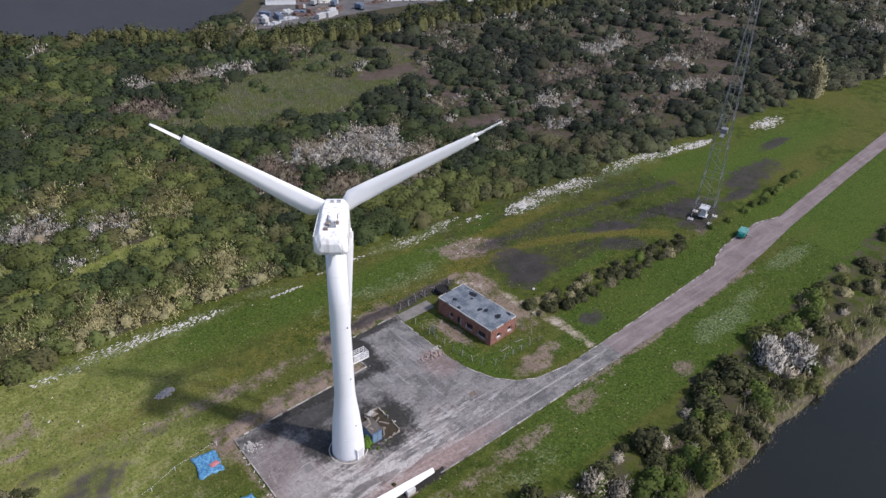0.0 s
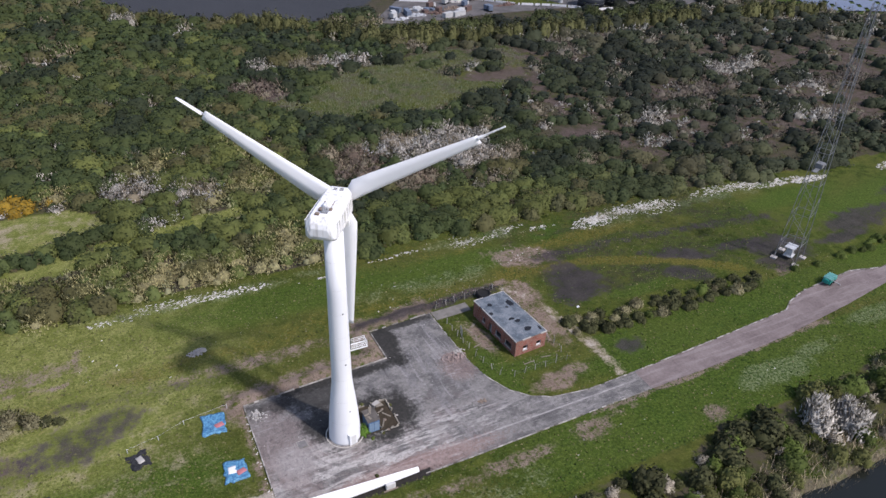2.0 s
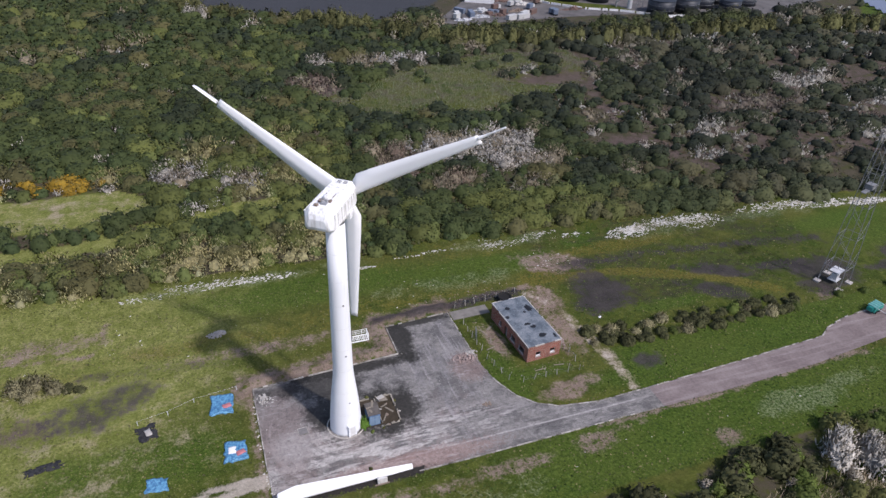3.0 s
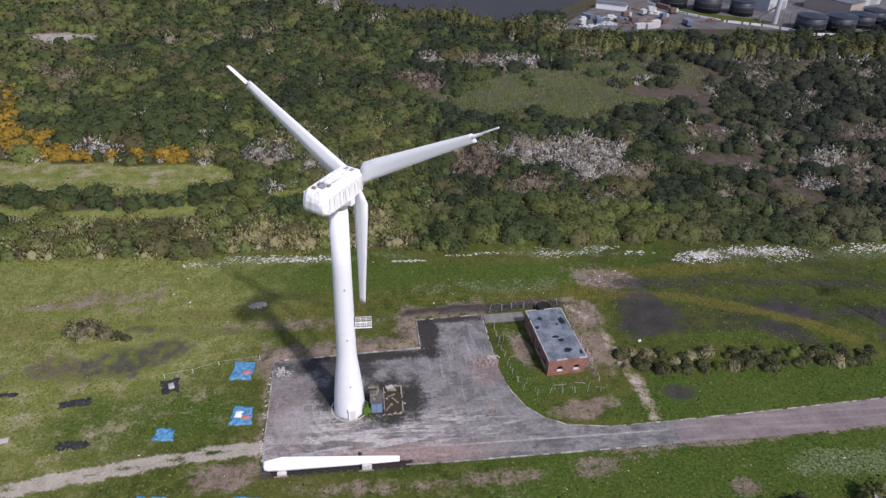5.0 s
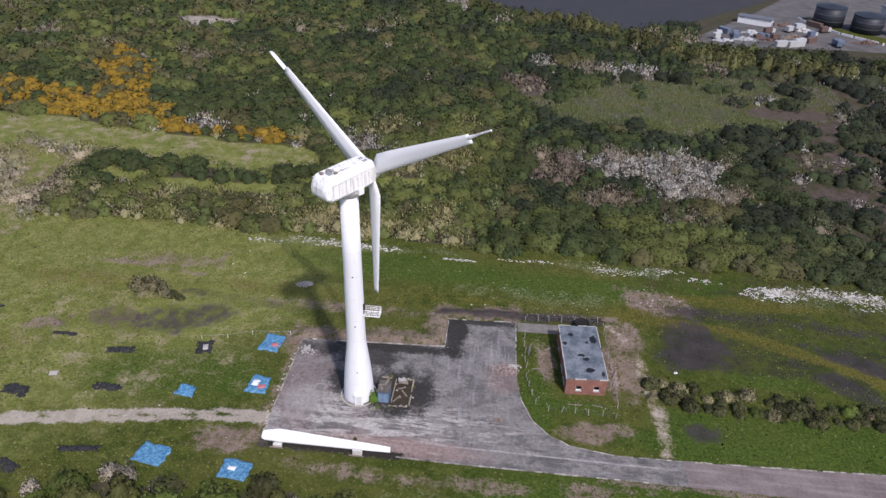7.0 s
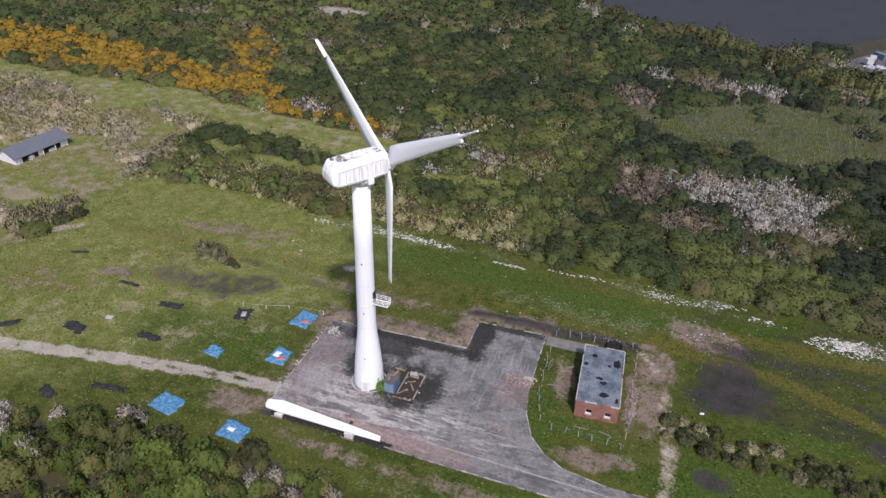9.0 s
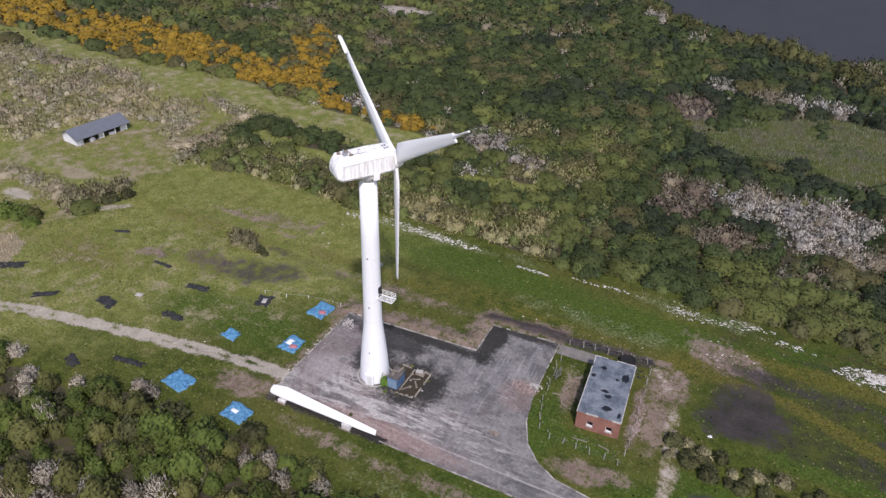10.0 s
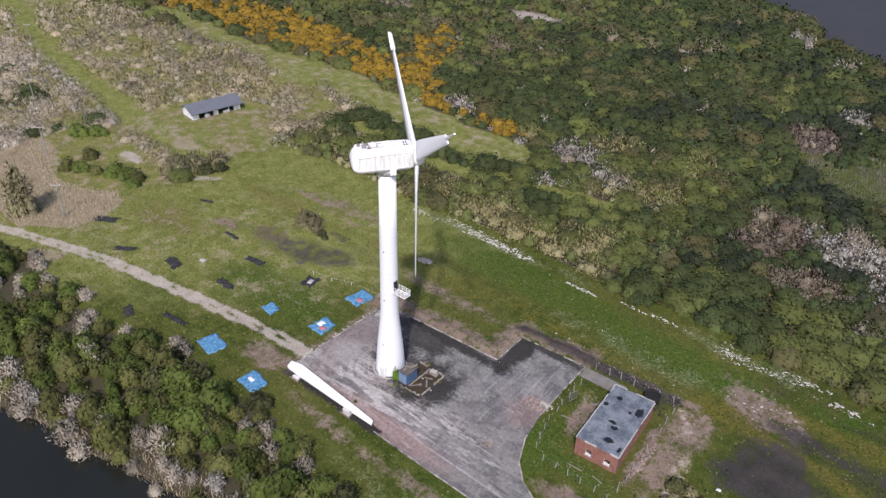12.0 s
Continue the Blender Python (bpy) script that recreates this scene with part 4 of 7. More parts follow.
# a pale ring in the tarmac round the foot, and a square frame of a cover
bm = bmesh.new()
loft(bm, [circle(3.35, -0.05, 48, 42.87, 72.9), circle(3.35, 0.05, 48, 42.87, 72.9), circle(3.15, 0.05, 48, 42.87, 72.9), circle(3.15, -0.05, 48, 42.87, 72.9)])
tagged(part("kerb", bm, M_KERB), "pale worn concrete ring round the tower foot", "kerb", kind="structure")
cover_frame = thing("manhole_cover", pose(35.4, 73.6, 0, 0, 0, 4), "square manhole cover in a pale frame", "manhole")
part("frame", boxes((-0.85, 0.85, -0.85, -0.76, -0.1, 0.06), (-0.85, 0.85, 0.76, 0.85, -0.1, 0.06), (-0.85, -0.76, -0.76, 0.76, -0.1, 0.058), (0.76, 0.85, -0.76, 0.76, -0.1, 0.058)), M_KERB, cover_frame)
part("plate", boxes((-0.76, 0.76, -0.76, 0.76, -0.1, 0.03)), plain("tarred_plate", (0.17, 0.16, 0.155), 0.9, 0, 0.4, 1.5), cover_frame)
M_BAYWALL = plain("dirty_bay_concrete", (0.27, 0.245, 0.20), 0.95, 0, 0.55, 1.2)

# ---- compound at the tower's foot ----
compound = thing("low_wall_compound", pose(0, 0, 0), "broken low concrete walls of a square transformer bay", "wall")
for row in ((46.2, 48.2, 77.5, 77.68, 0, 0.3), (49.4, 52.3, 77.55, 77.75, 0, 0.35), (52.25, 52.47, 74.6, 77.4, 0, 0.4), (52.3, 52.5, 71.1, 73.7, 0, 0.3), (50.6, 52.1, 70.6, 70.82, 0, 0.22), (48.9, 50.0, 70.5, 70.75, 0, 0.14), (49.0, 49.14, 71.2, 77.2, 0, 0.34)):
    bm = bmesh.new()
    box(bm, *row)
    bmesh.ops.subdivide_edges(bm, edges=[e for e in bm.edges if e.calc_length() > 1], cuts=7)
    for v in bm.verts:
        v.co += Vector((0.09, 0.09, 0.34 if v.co.z > 0.1 else 0.0)) * noise.noise(v.co * 1.9)
    part("wall", bm, M_BAYWALL, compound)
part("bed", slab([(46.1, 70.9), (52.2, 70.9), (52.2, 77.5), (46.1, 77.5)], 0, 0.06), plain("rotten_litter", (0.042, 0.032, 0.02), 0.95, 0, 0.7, 1.3), compound)
box_thing = thing("transformer_box", pose(47.65, 72.62, 0.06, 0, 0, 1), "faded blue steel transformer box with a mossy lid", "transformer")
part("body", boxes((-1.0, 1.0, -1.5, 1.5, 0, 2.3)), M_BLUEBOX, box_thing)
bm = bmesh.new()
box(bm, -1.12, 1.15, -1.4, 1.75, 2.3, 2.46)
bmesh.ops.subdivide_edges(bm, edges=bm.edges[:], cuts=5, use_grid_fill=True)
for v in bm.verts:
    v.co += Vector((0.05, 0.06, 0.09)) * noise.noise(v.co * 2.3)
part("lid", bm, plain("mossy_lid", (0.10, 0.09, 0.08), 0.9, 0, 0.7, 1.1), box_thing, "warped mossy grey-brown lid")
part("door_leaf", boxes((-0.9, -0.05, -1.54, -1.5, 0.2, 2.15)), plain("chalky_blue_paint", (0.17, 0.245, 0.33), 0.7, 0, 0.35, 1.2), box_thing, "chalky pale blue door")
part("door_leaf", boxes((0.05, 0.9, -1.54, -1.5, 0.2, 2.15)), bpy.data.materials["chalky_blue_paint"], box_thing, "chalky pale blue door")
for i in range(3):
    part("rib", boxes((1.0, 1.09, -1.1 + i * 0.9, -1.0 + i * 0.9, 0.2, 2.1)), M_BLUEBOX, box_thing)
rub = thing("rubble_block", pose(50.2, 77.0, 0.06, 0, 0, 25), "mossy tipped concrete block", "rubble")
part("block", boxes((-0.7, 0.7, -0.4, 0.4, 0, 0.6)), M_CONCRETE, rub)

# boards and sheets thrown over the bay
M_BOARD = plain("rotten_board", (0.20, 0.175, 0.14), 0.95, 0, 0.5, 1.5)
for x, y, z, rx, rz, w, d in ((47.4, 73.2, 2.52, 6, 20, 0.9, 0.16), (47.9, 73.9, 2.55, -5, 75, 0.8, 0.2), (50.6, 76.6, 0.42, 14, 12, 0.8, 0.5), (49.9, 72.4, 0.14, 4, 60, 1.1, 0.12), (51.1, 74.0, 0.13, -4, 130, 0.9, 0.14), (50.4, 75.2, 0.15, 3, 25, 0.7, 0.12),
                          (47.2, 72.4, 2.52, 3, 110, 0.6, 0.2), (75.4, 84.2, 0.1, 3, 20, 1.1, 0.12), (76.3, 86.4, 0.1, 3, 70, 0.9, 0.14), (75.9, 89.2, 0.1, -3, 110, 1.2, 0.12), (77.6, 90.3, 0.1, 3, 40, 0.8, 0.25), (77.2, 82.2, 0.1, 2, 150, 0.9, 0.1),
                          (88.9, 85.5, 0.12, 3, 80, 1.4, 0.1), (89.3, 81.6, 0.12, -3, 100, 1.2, 0.12), (88.8, 90.2, 0.12, 3, 65, 1.0, 0.14), (82.3, 75.4, 0.1, 2, 5, 1.3, 0.1), (86.4, 75.6, 0.1, 2, 170, 1.0, 0.1)):
    plank = part("board", boxes((-w, w, -d, d, -0.03, 0.03)), M_BOARD)
    plank.matrix_world = pose(x, y, z, 0, rx, rz)
    tagged(plank, "rotten grey board thrown down among debris", "board", "loose boards")

M_CRADLE = plain("mouldy_white_block", (0.55, 0.54, 0.51), 0.9, 0, 0.45, 1.6)
# ---- the blade that lies on the ground ----
lying = thing("dismounted_blade", pose(29.2, 59.8, 0), "white dismounted turbine blade lying on two cradles", "turbine blade")
bm = bmesh.new()
lean = radians(60)
rows = ((-0.2, 0.3, 0.9, 0.7), (0, 0.6, 1.5, 1.1), (0.5, 0.75, 1.75, 1.15), (2.8, 0.85, 2.3, 0.9), (6, 0.8, 2.1, 0.72), (12, 0.72, 1.7, 0.52), (18, 0.62, 1.3, 0.4), (21.8, 0.5, 0.95, 0.28))
back, axial = Vector((0, math.cos(lean), math.sin(lean))), Vector((0, -math.sin(lean), math.cos(lean)))
loft(bm, [[Vector((0, 0, 1.1)) + p for p in ring] for ring in blade_rings(rows, Vector((1, 0, -0.012)), back, axial)])
part("shell", bm, M_BLADE, lying)
for x, w, h in ((2.7, 0.75, 0.55), (16.4, 0.8, 1.15)):
    bm = boxes((x - w, x + w, -1.25, -0.72, 0, h), (x - w + 0.1, x + w - 0.1, -0.72, 0.9, 0, 0.28))
    bmesh.ops.bevel(bm, geom=bm.edges[:], offset=0.06, segments=1, affect="EDGES")
    part("cradle", bm, M_CRADLE, lying, "pale mouldy cradle block")
    part("timber", boxes((x - w - 0.5, x + w + 0.3, -1.5, -1.3, 0, 0.16)), M_RUST, lying, "rotten timber")

# ---- brick building ----
X0, X1, Y0, Y1, TOP = 79.95, 87.45, 78.3, 93.8, 3.75
brick_house = thing("brick_building", pose(0, 0, 0), "derelict flat-roofed red brick building with empty windows", "building")


def wall_mesh(length, height, openings, place):
    """One wall in one mesh, with the openings through it; place() lays its cells."""
    cuts = sorted({0.0, length, *[o[0] for o in openings], *[o[1] for o in openings]})
    levels = sorted({0.0, height, *[o[2] for o in openings], *[o[3] for o in openings]})
    bm = bmesh.new()
    for a0, a1 in zip(cuts, cuts[1:]):
        for z0, z1 in zip(levels, levels[1:]):
            if not any(o[0] <= a0 and a1 <= o[1] and o[2] <= z0 and z1 <= o[3] for o in openings):
                box(bm, *place(a0, a1), z0, z1)
    bmesh.ops.remove_doubles(bm, verts=bm.verts[:], dist=0.001)
    inner = {}
    for f in bm.faces:
        inner.setdefault(tuple(round(c, 2) for c in f.calc_center_median()), []).append(f)
    bmesh.ops.delete(bm, geom=[f for group in inner.values() if len(group) > 1 for f in group], context="FACES_ONLY")
    return bm


WEST = ((1.5, 3.7, 0.9, 2.2), (5.1, 7.1, 0.9, 2.2), (8.5, 9.7, 0.0, 2.25), (11.0, 12.0, 1.0, 2.1))
SOUTH = ((1.6, 2.7, 1.0, 2.1), (4.9, 6.0, 1.0, 2.1))
for fixed, openings in ((X0, WEST), (X1 - 0.3, ())):
    part("wall", wall_mesh(Y1 - Y0, TOP, openings, lambda a0, a1: (fixed, fixed + 0.3, Y0 + a0, Y0 + a1)), M_BRICK, brick_house)
for fixed, openings in ((Y0, SOUTH), (Y1 - 0.3, ())):
    part("wall", wall_mesh(X1 - X0 - 0.6, TOP, openings, lambda a0, a1: (X0 + 0.3 + a0, X0 + 0.3 + a1, fixed + 0.002, fixed + 0.298)), M_BRICK, brick_house)
for a0, a1, z0, z1 in WEST:
    if z0 > 0:
        window = part("window", boxes((X0 + 0.14, X0 + 0.2, Y0 + a0, Y0 + a0 + 0.08, z0, z1), (X0 + 0.14, X0 + 0.2, Y0 + a1 - 0.08, Y0 + a1, z0, z1), (X0 + 0.14, X0 + 0.2, Y0 + a0, Y0 + a1, z1 - 0.08, z1)), M_RAG, brick_house, "empty window frame")
        part("sill", boxes((X0 - 0.1, X0 + 0.12, Y0 + a0 - 0.08, Y0 + a1 + 0.08, z0 - 0.12, z0 + 0.01)), M_PALE, window)
    else:
        part("door", boxes((X0 + 0.15, X0 + 0.2, Y0 + a0, Y0 + a0 + 0.5, 0.05, 2.2)), M_GREY, brick_house, "half-open grey door leaf")
for a0, a1, z0, z1 in SOUTH:
    a0, a1 = a0 + 0.3, a1 + 0.3
    window = part("window", boxes((X0 + a0, X0 + a0 + 0.07, Y0 + 0.14, Y0 + 0.2, z0, z1), (X0 + a1 - 0.07, X0 + a1, Y0 + 0.14, Y0 + 0.2, z0, z1), (X0 + a0, X0 + a1, Y0 + 0.14, Y0 + 0.2, z0, z0 + 0.25)), M_RAG, brick_house, "empty window frame")
    part("sill", boxes((X0 + a0 - 0.08, X0 + a1 + 0.08, Y0 - 0.1, Y0 + 0.12, z0 - 0.12, z0 + 0.01)), M_PALE, window)
part("floor", boxes((X0 + 0.3, X1 - 0.3, Y0 + 0.3, Y1 - 0.3, 0, 0.1)), M_CONCRETE, brick_house)
roof = part("roof", boxes((X0 + 0.02, X1 - 0.02, Y0 + 0.02, Y1 - 0.02, TOP, TOP + 0.16)), M_FELT, brick_house, "blue-grey felt roof with torn black patches")
M_FLASH = plain("broken_roof_flashing", (0.42, 0.40, 0.37), 0.85, 0, 0.45, 1.5)
frng = random.Random(91)
for side in range(4):
    along_y = side < 2
    a, stop = ((Y0 - 0.08, Y1 + 0.08) if along_y else (X0 + 0.08, X1 - 0.08))
    while a < stop - 0.05:
        b = min(stop, a + frng.uniform(0.7, 1.9))
        lift, out = frng.uniform(-0.03, 0.05), frng.uniform(-0.03, 0.04)
        if frng.random() > (0.12, 0.3, 0.2, 0.25)[side]:
            edge = (X0, X1, Y0, Y1)[side]
            low, high = (edge - 0.09 - out, edge + 0.05) if side in (0, 2) else (edge - 0.05, edge + 0.09 + out)
            row = (low, high, a + 0.015, b - 0.015) if along_y else (a + 0.015, b - 0.015, low, high)
            part("edge_trim", boxes((*row, TOP - 0.06 + lift, TOP + 0.2 + lift)), M_FLASH, roof)
        a = b


def ragged(x, y, rx, ry, z, seed, count=14):
    rng = random.Random(seed)
    return slab([(x + rx * rng.uniform(0.6, 1.15) * math.cos(2 * math.pi * i / count), y + ry * rng.uniform(0.6, 1.15) * math.sin(2 * math.pi * i / count)) for i in range(count)], z, z + 0.012)


for k, (x, y, rx, ry) in enumerate(((84.6, 80.8, 0.9, 0.7), (84.2, 83.8, 0.8, 0.55), (83.4, 84.9, 0.75, 0.5), (86.3, 89.6, 0.75, 1.4), (82.0, 91.0, 0.7, 0.6), (80.6, 88.2, 0.5, 0.6), (84.9, 88.7, 0.35, 0.35), (86.85, 79.8, 0.35, 0.9))):
    part("felt_patch", ragged(x, y, rx, ry, TOP + 0.16, k), plain("black_bitumen", (0.012, 0.013, 0.016), 0.6) if k == 0 else bpy.data.materials["black_bitumen"], roof, "torn black patch")

brick_house.matrix_world = pose(83.7, 86.05, 0, 0, 0, 4.2) @ pose(-83.7, -86.05, 0)

# fence posts round the plot
bm = bmesh.new()
box(bm, -0.055, 0.055, -0.055, 0.055, -0.2, 1.55)
box(bm, -0.045, 0.045, -0.045, 0.045, 1.5, 1.85, pose(0, 0, 0, -18, 0, 0) @ pose(0, 0.0, 0))
post = thing("fence_post", pose(72.9, 93.2, 0), "weathered concrete fence post with cranked top", "fence post", "posts round the plot")
part("shaft", bm, plain("grey_post_concrete", (0.33, 0.31, 0.28), 0.95, 0, 0.4, 1.0), post)
prng = random.Random(4)
runs = [((73.0, 90.8), (73.2, 84)), ((73.4, 81.4), (75.2, 74.6)), ((77.5, 73.2), (89.6, 73.1)), ((90.1, 75.6), (89.4, 97.5)), ((88.2, 100.4), (73.0, 98.9))]
for p, q in runs:
    count = max(1, round(math.dist(p, q) / 2.6))
    for i in range(count + 1):
        x, y = (p[k] + (q[k] - p[k]) * i / max(1, count) for k in (0, 1))
        copy_thing(post, pose(x + prng.uniform(-0.15, 0.15), y + prng.uniform(-0.15, 0.15), 0, prng.uniform(-9, 9), prng.uniform(-9, 9), prng.uniform(0, 360)))
for p, q in runs:
    rail = part("fence_wire", rods((Vector((*p, 1.2)), Vector((*q, 1.15)), 0.008), (Vector((*p, 0.6)), Vector((*q, 0.55)), 0.008)), M_STEEL)
    tagged(rail, "slack rusty fence wire between concrete posts", "fence wire", "wires round the plot")
kiosk = thing("mesh_gate", pose(73.9, 88.6, 0, 0, 0, 75), "bent galvanised mesh gate in the grass", "gate")
part("gate_frame", rods(((-0.9, 0, 0), (-0.9, 0, 2.0), 0.05), ((0.9, 0, 0), (0.9, 0, 2.0), 0.05), ((-0.9, 0, 2.0), (0.9, 0, 2.0), 0.05), ((-0.9, 0, 0.2), (0.9, 0, 0.2), 0.05)), M_STEEL, kiosk)
part("mesh", rods(*[((-0.9 + i * 0.2, 0, 0.2), (-0.9 + i * 0.2, 0, 2.0), 0.018, 0.018, 4) for i in range(1, 9)]), M_STEEL, kiosk)
tank = thing("round_tank", pose(84.7, 98.5, 0), "black round water tank behind the building", "tank")
bm = bmesh.new()
loft(bm, [circle(1.5, -0.1, 24), circle(1.5, 1.3, 24), circle(1.35, 1.32, 24), circle(1.3, 0.9, 24)])
part("shell", bm, M_TYRE, tank)

# ---- tarpaulins and sheets in the meadow ----
def draped(w, d, seed, lumps=0.4, fray=0.09):
    """A crumpled sheet that lies on the grass."""
    rng = np.random.RandomState(seed)
    bm = bmesh.new()
    nx, ny = max(6, int(w / 0.3)), max(5, int(d / 0.3))
    grid = []
    for j in range(ny + 1):
        for i in range(nx + 1):
            u, v = i / nx - 0.5, j / ny - 0.5
            edge = 1 + fray * (float(lattice_noise(np.array(6 * u + 40), np.array(6 * v + seed * 3.1), seed)) - 0.5) * 2
            z = 0.1 + lumps * float(fbm(np.array(u * w * 0.8 + seed * 7), np.array(v * d * 0.8), seed, 3)) - 0.35 * max(0, abs(u) * 2 - 0.85) - 0.35 * max(0, abs(v) * 2 - 0.85)
            grid.append(bm.verts.new((u * w * edge, v * d * edge, max(0.06, z))))
    for j in range(ny):
        for i in range(nx):
            k = j * (nx + 1) + i
            if fray > 0.2 and rng.uniform() < (0.3 if i in (0, nx - 1) or j in (0, ny - 1) else 0.05):
                continue
            bm.faces.new((grid[k], grid[k + 1], grid[k + nx + 2], grid[k + nx + 1])).smooth = True
    bmesh.ops.delete(bm, geom=[v for v in bm.verts if not v.link_faces], context="VERTS")
    rim = [e for e in bm.edges if e.is_boundary]
    got = bmesh.ops.extrude_edge_only(bm, edges=rim)
    for q in got["geom"]:
        if isinstance(q, bmesh.types.BMVert):
            q.co.z = -0.15
    return bm


for k, (x, y, w, d, turn, extra) in enumerate(((22.7, 84.3, 4.0, 4.7, -8, "red"), (23.9, 72.6, 3.7, 4.2, -3, "both"), (11.4, 69.2, 3.4, 2.5, -6, ""), (12.0, 54.2, 5.0, 4.0, -10, ""), (26.6, 52.9, 4.6, 3.8, -4, "white"))):
    words = {"red": "blue tarpaulin with a red cloth spread on the grass", "both": "blue tarpaulin with white and red cloths on it", "": "crumpled blue tarpaulin spread on the grass", "white": "blue tarpaulin with a white board on it"}[extra]
    tarp = part("tarpaulin", draped(w, d, k + 3, 0.45, 0.17), M_TARP)
    tarp.matrix_world = pose(x, y, 0, 0, 0, turn)
    tagged(tarp, words, "tarpaulin", "blue tarpaulins")
    if extra in ("red", "both"):
        cloth = part("cloth", draped(1.5, 0.9, k + 31, 0.1), M_RED)
        cloth.matrix_world = pose(x + 0.8, y - 0.7, 0.34, 0, 0, turn + 20)
        tagged(cloth, "faded red cloth on a blue tarpaulin", "cloth")
    if extra in ("both", "white"):
        cloth = part("cloth", draped(1.3, 1.5 if extra == "both" else 0.7, k + 37, 0.08), M_RAG)
        cloth.matrix_world = pose(x - 0.5, y + 0.1, 0.34, 0, 0, turn)
        tagged(cloth, "white cloth on a blue tarpaulin", "cloth")
for k, (x, y, w, d, turn) in enumerate(((-19.0, 81.4, 4.4, 0.8, 0), (-5.7, 78.3, 5.6, 1.4, 8), (-3.2, 68.2, 4.8, 1.5, 0), (-19.0, 65.2, 4.6, 2.0, -8), (-32.6, 61.0, 4.6, 1.4, 35), (-48.8, 64.8, 6.0, 2.0, 30),
                                        (-10.0, 48.9, 3.8, 1.7, -20), (-0.4, 53.8, 6.6, 1.0, 8), (-38.6, 87.4, 3.4, 0.8, 25), (10.1, 81.2, 3.0, 3.0, 10))):
    sheet = part("plastic_sheet", draped(w * 1.08, d * 1.25, k + 60, 0.16, 0.22), M_SHEET)
    sheet.matrix_world = pose(x, y, 0, 0, 0, turn)
    tagged(sheet, "torn black plastic sheet pegged on the grass", "plastic sheet", "black sheets in the meadow")
    if w == 3.0:
        cloth = part("cloth", draped(1.0, 1.6, k + 90, 0.1), M_CONCRETE)
        cloth.matrix_world = pose(x + 0.1, y, 0.17, 0, 0, 20)
        tagged(cloth, "grey scrap on a black sheet", "cloth")
board = part("board", boxes((-0.75, 0.75, -0.5, 0.5, 0, 0.2)), M_PALE)
board.matrix_world = pose(-14.8, 70.2, 0.0, 0, 0, 12)
tagged(board, "pale square board lying on the grass", "board")
# a line of white rags on pegs between the sheets
stakes = [(8.5, 83.6), (13.5, 84.6), (18.0, 86.4), (25.6, 87.4)]
for x, y in stakes:
    peg = thing("peg", pose(x, y, 0), "thin white peg with a rag", "peg", "pegs of the string line")
    part("stick", rods(((0, 0, -0.1), (0, 0, 1.0), 0.05)), M_RAG, peg)
line = part("string_line", rods(*[(Vector((*p, 0.95)), Vector((*q, 0.95)), 0.012, 0.012, 4) for p, q in zip(stakes, stakes[1:])]), M_RAG)
tagged(line, "white string stretched between pegs", "string")


def boulder(name, x, y, rx, ry, rz, seed, material, label, category, group=""):
    bm = bmesh.new()
    bmesh.ops.create_icosphere(bm, subdivisions=2, radius=1)
    for v in bm.verts:
        v.co *= 0.8 + 0.4 * noise.noise(v.co * 1.7 + Vector((seed, 0, 0)))
        v.co = Vector((v.co.x * rx, v.co.y * ry, max(-0.3, v.co.z) * rz))
    ob = part(name, bm, material)
    ob.matrix_world = pose(x, y, 0, 0, 0, seed * 50)
    return tagged(ob, label, category, group)


def heap(name, x, y, rx, ry, top, count, seed, material, label, size=0.3):
    """A low heap of broken chunks, in one mesh."""
    rng = random.Random(seed)
    bm = bmesh.new()
    for _ in range(count):
        a, r = rng.uniform(0, 6.28), rng.random() ** 0.6
        s = size * rng.uniform(0.4, 1.3)
        turn = pose(rx * r * math.cos(a), ry * r * math.sin(a), top * (1 - r) * rng.uniform(0.3, 1.0), rng.uniform(-35, 35), rng.uniform(-35, 35), rng.uniform(0, 360))
        box(bm, -s, s, -s * 0.7, s * 0.7, -s * 0.6, s * 0.4, turn)
    for v in bm.verts:
        v.co += Vector((0.3, 0.3, 0.25)) * size * noise.noise(v.co * 3.1)
    ob = part(name, bm, material)
    ob.matrix_world = pose(x, y, 0, 0, 0, 0)
    return tagged(ob, label, "rubble", kind="stuff")


M_PINKRUB = plain("pinkish_brick_rubble", (0.25, 0.195, 0.175), 0.95, 0, 0.5, 1.5)
heap("earth_mound", 23.4, 105.0, 1.8, 1.0, 0.6, 46, 1, M_CONCRETE, "pale heap of rubble in the grass")
heap("rubble_heap", 69.4, 83.0, 2.6, 1.6, 0.35, 90, 2, M_PINKRUB, "pinkish-brown heap of debris at the kerb", 0.24)
heap("rubble_heap", 71.0, 84.2, 1.3, 0.5, 0.45, 30, 12, M_CONCRETE, "grey broken slabs at the kerb", 0.3)
heap("rubble_heap", 68.5, 70.0, 0.9, 0.5, 0.2, 18, 3, M_RUST, "low dark heap of debris on the tarmac", 0.2)
heap("rubble_heap", 90.2, 84.0, 0.7, 5.5, 0.3, 70, 14, M_PINKRUB, "line of broken bricks beside the building", 0.22)
heap("rubble_heap", 33.2, 60.3, 3.0, 0.5, 0.15, 22, 15, M_RUST, "brown litter under the lying blade", 0.16)
boulder("stone", 102.2, 86.8, 0.45, 0.35, 0.35, 4, M_RAG, "white stone beside the cinder patch", "stone")
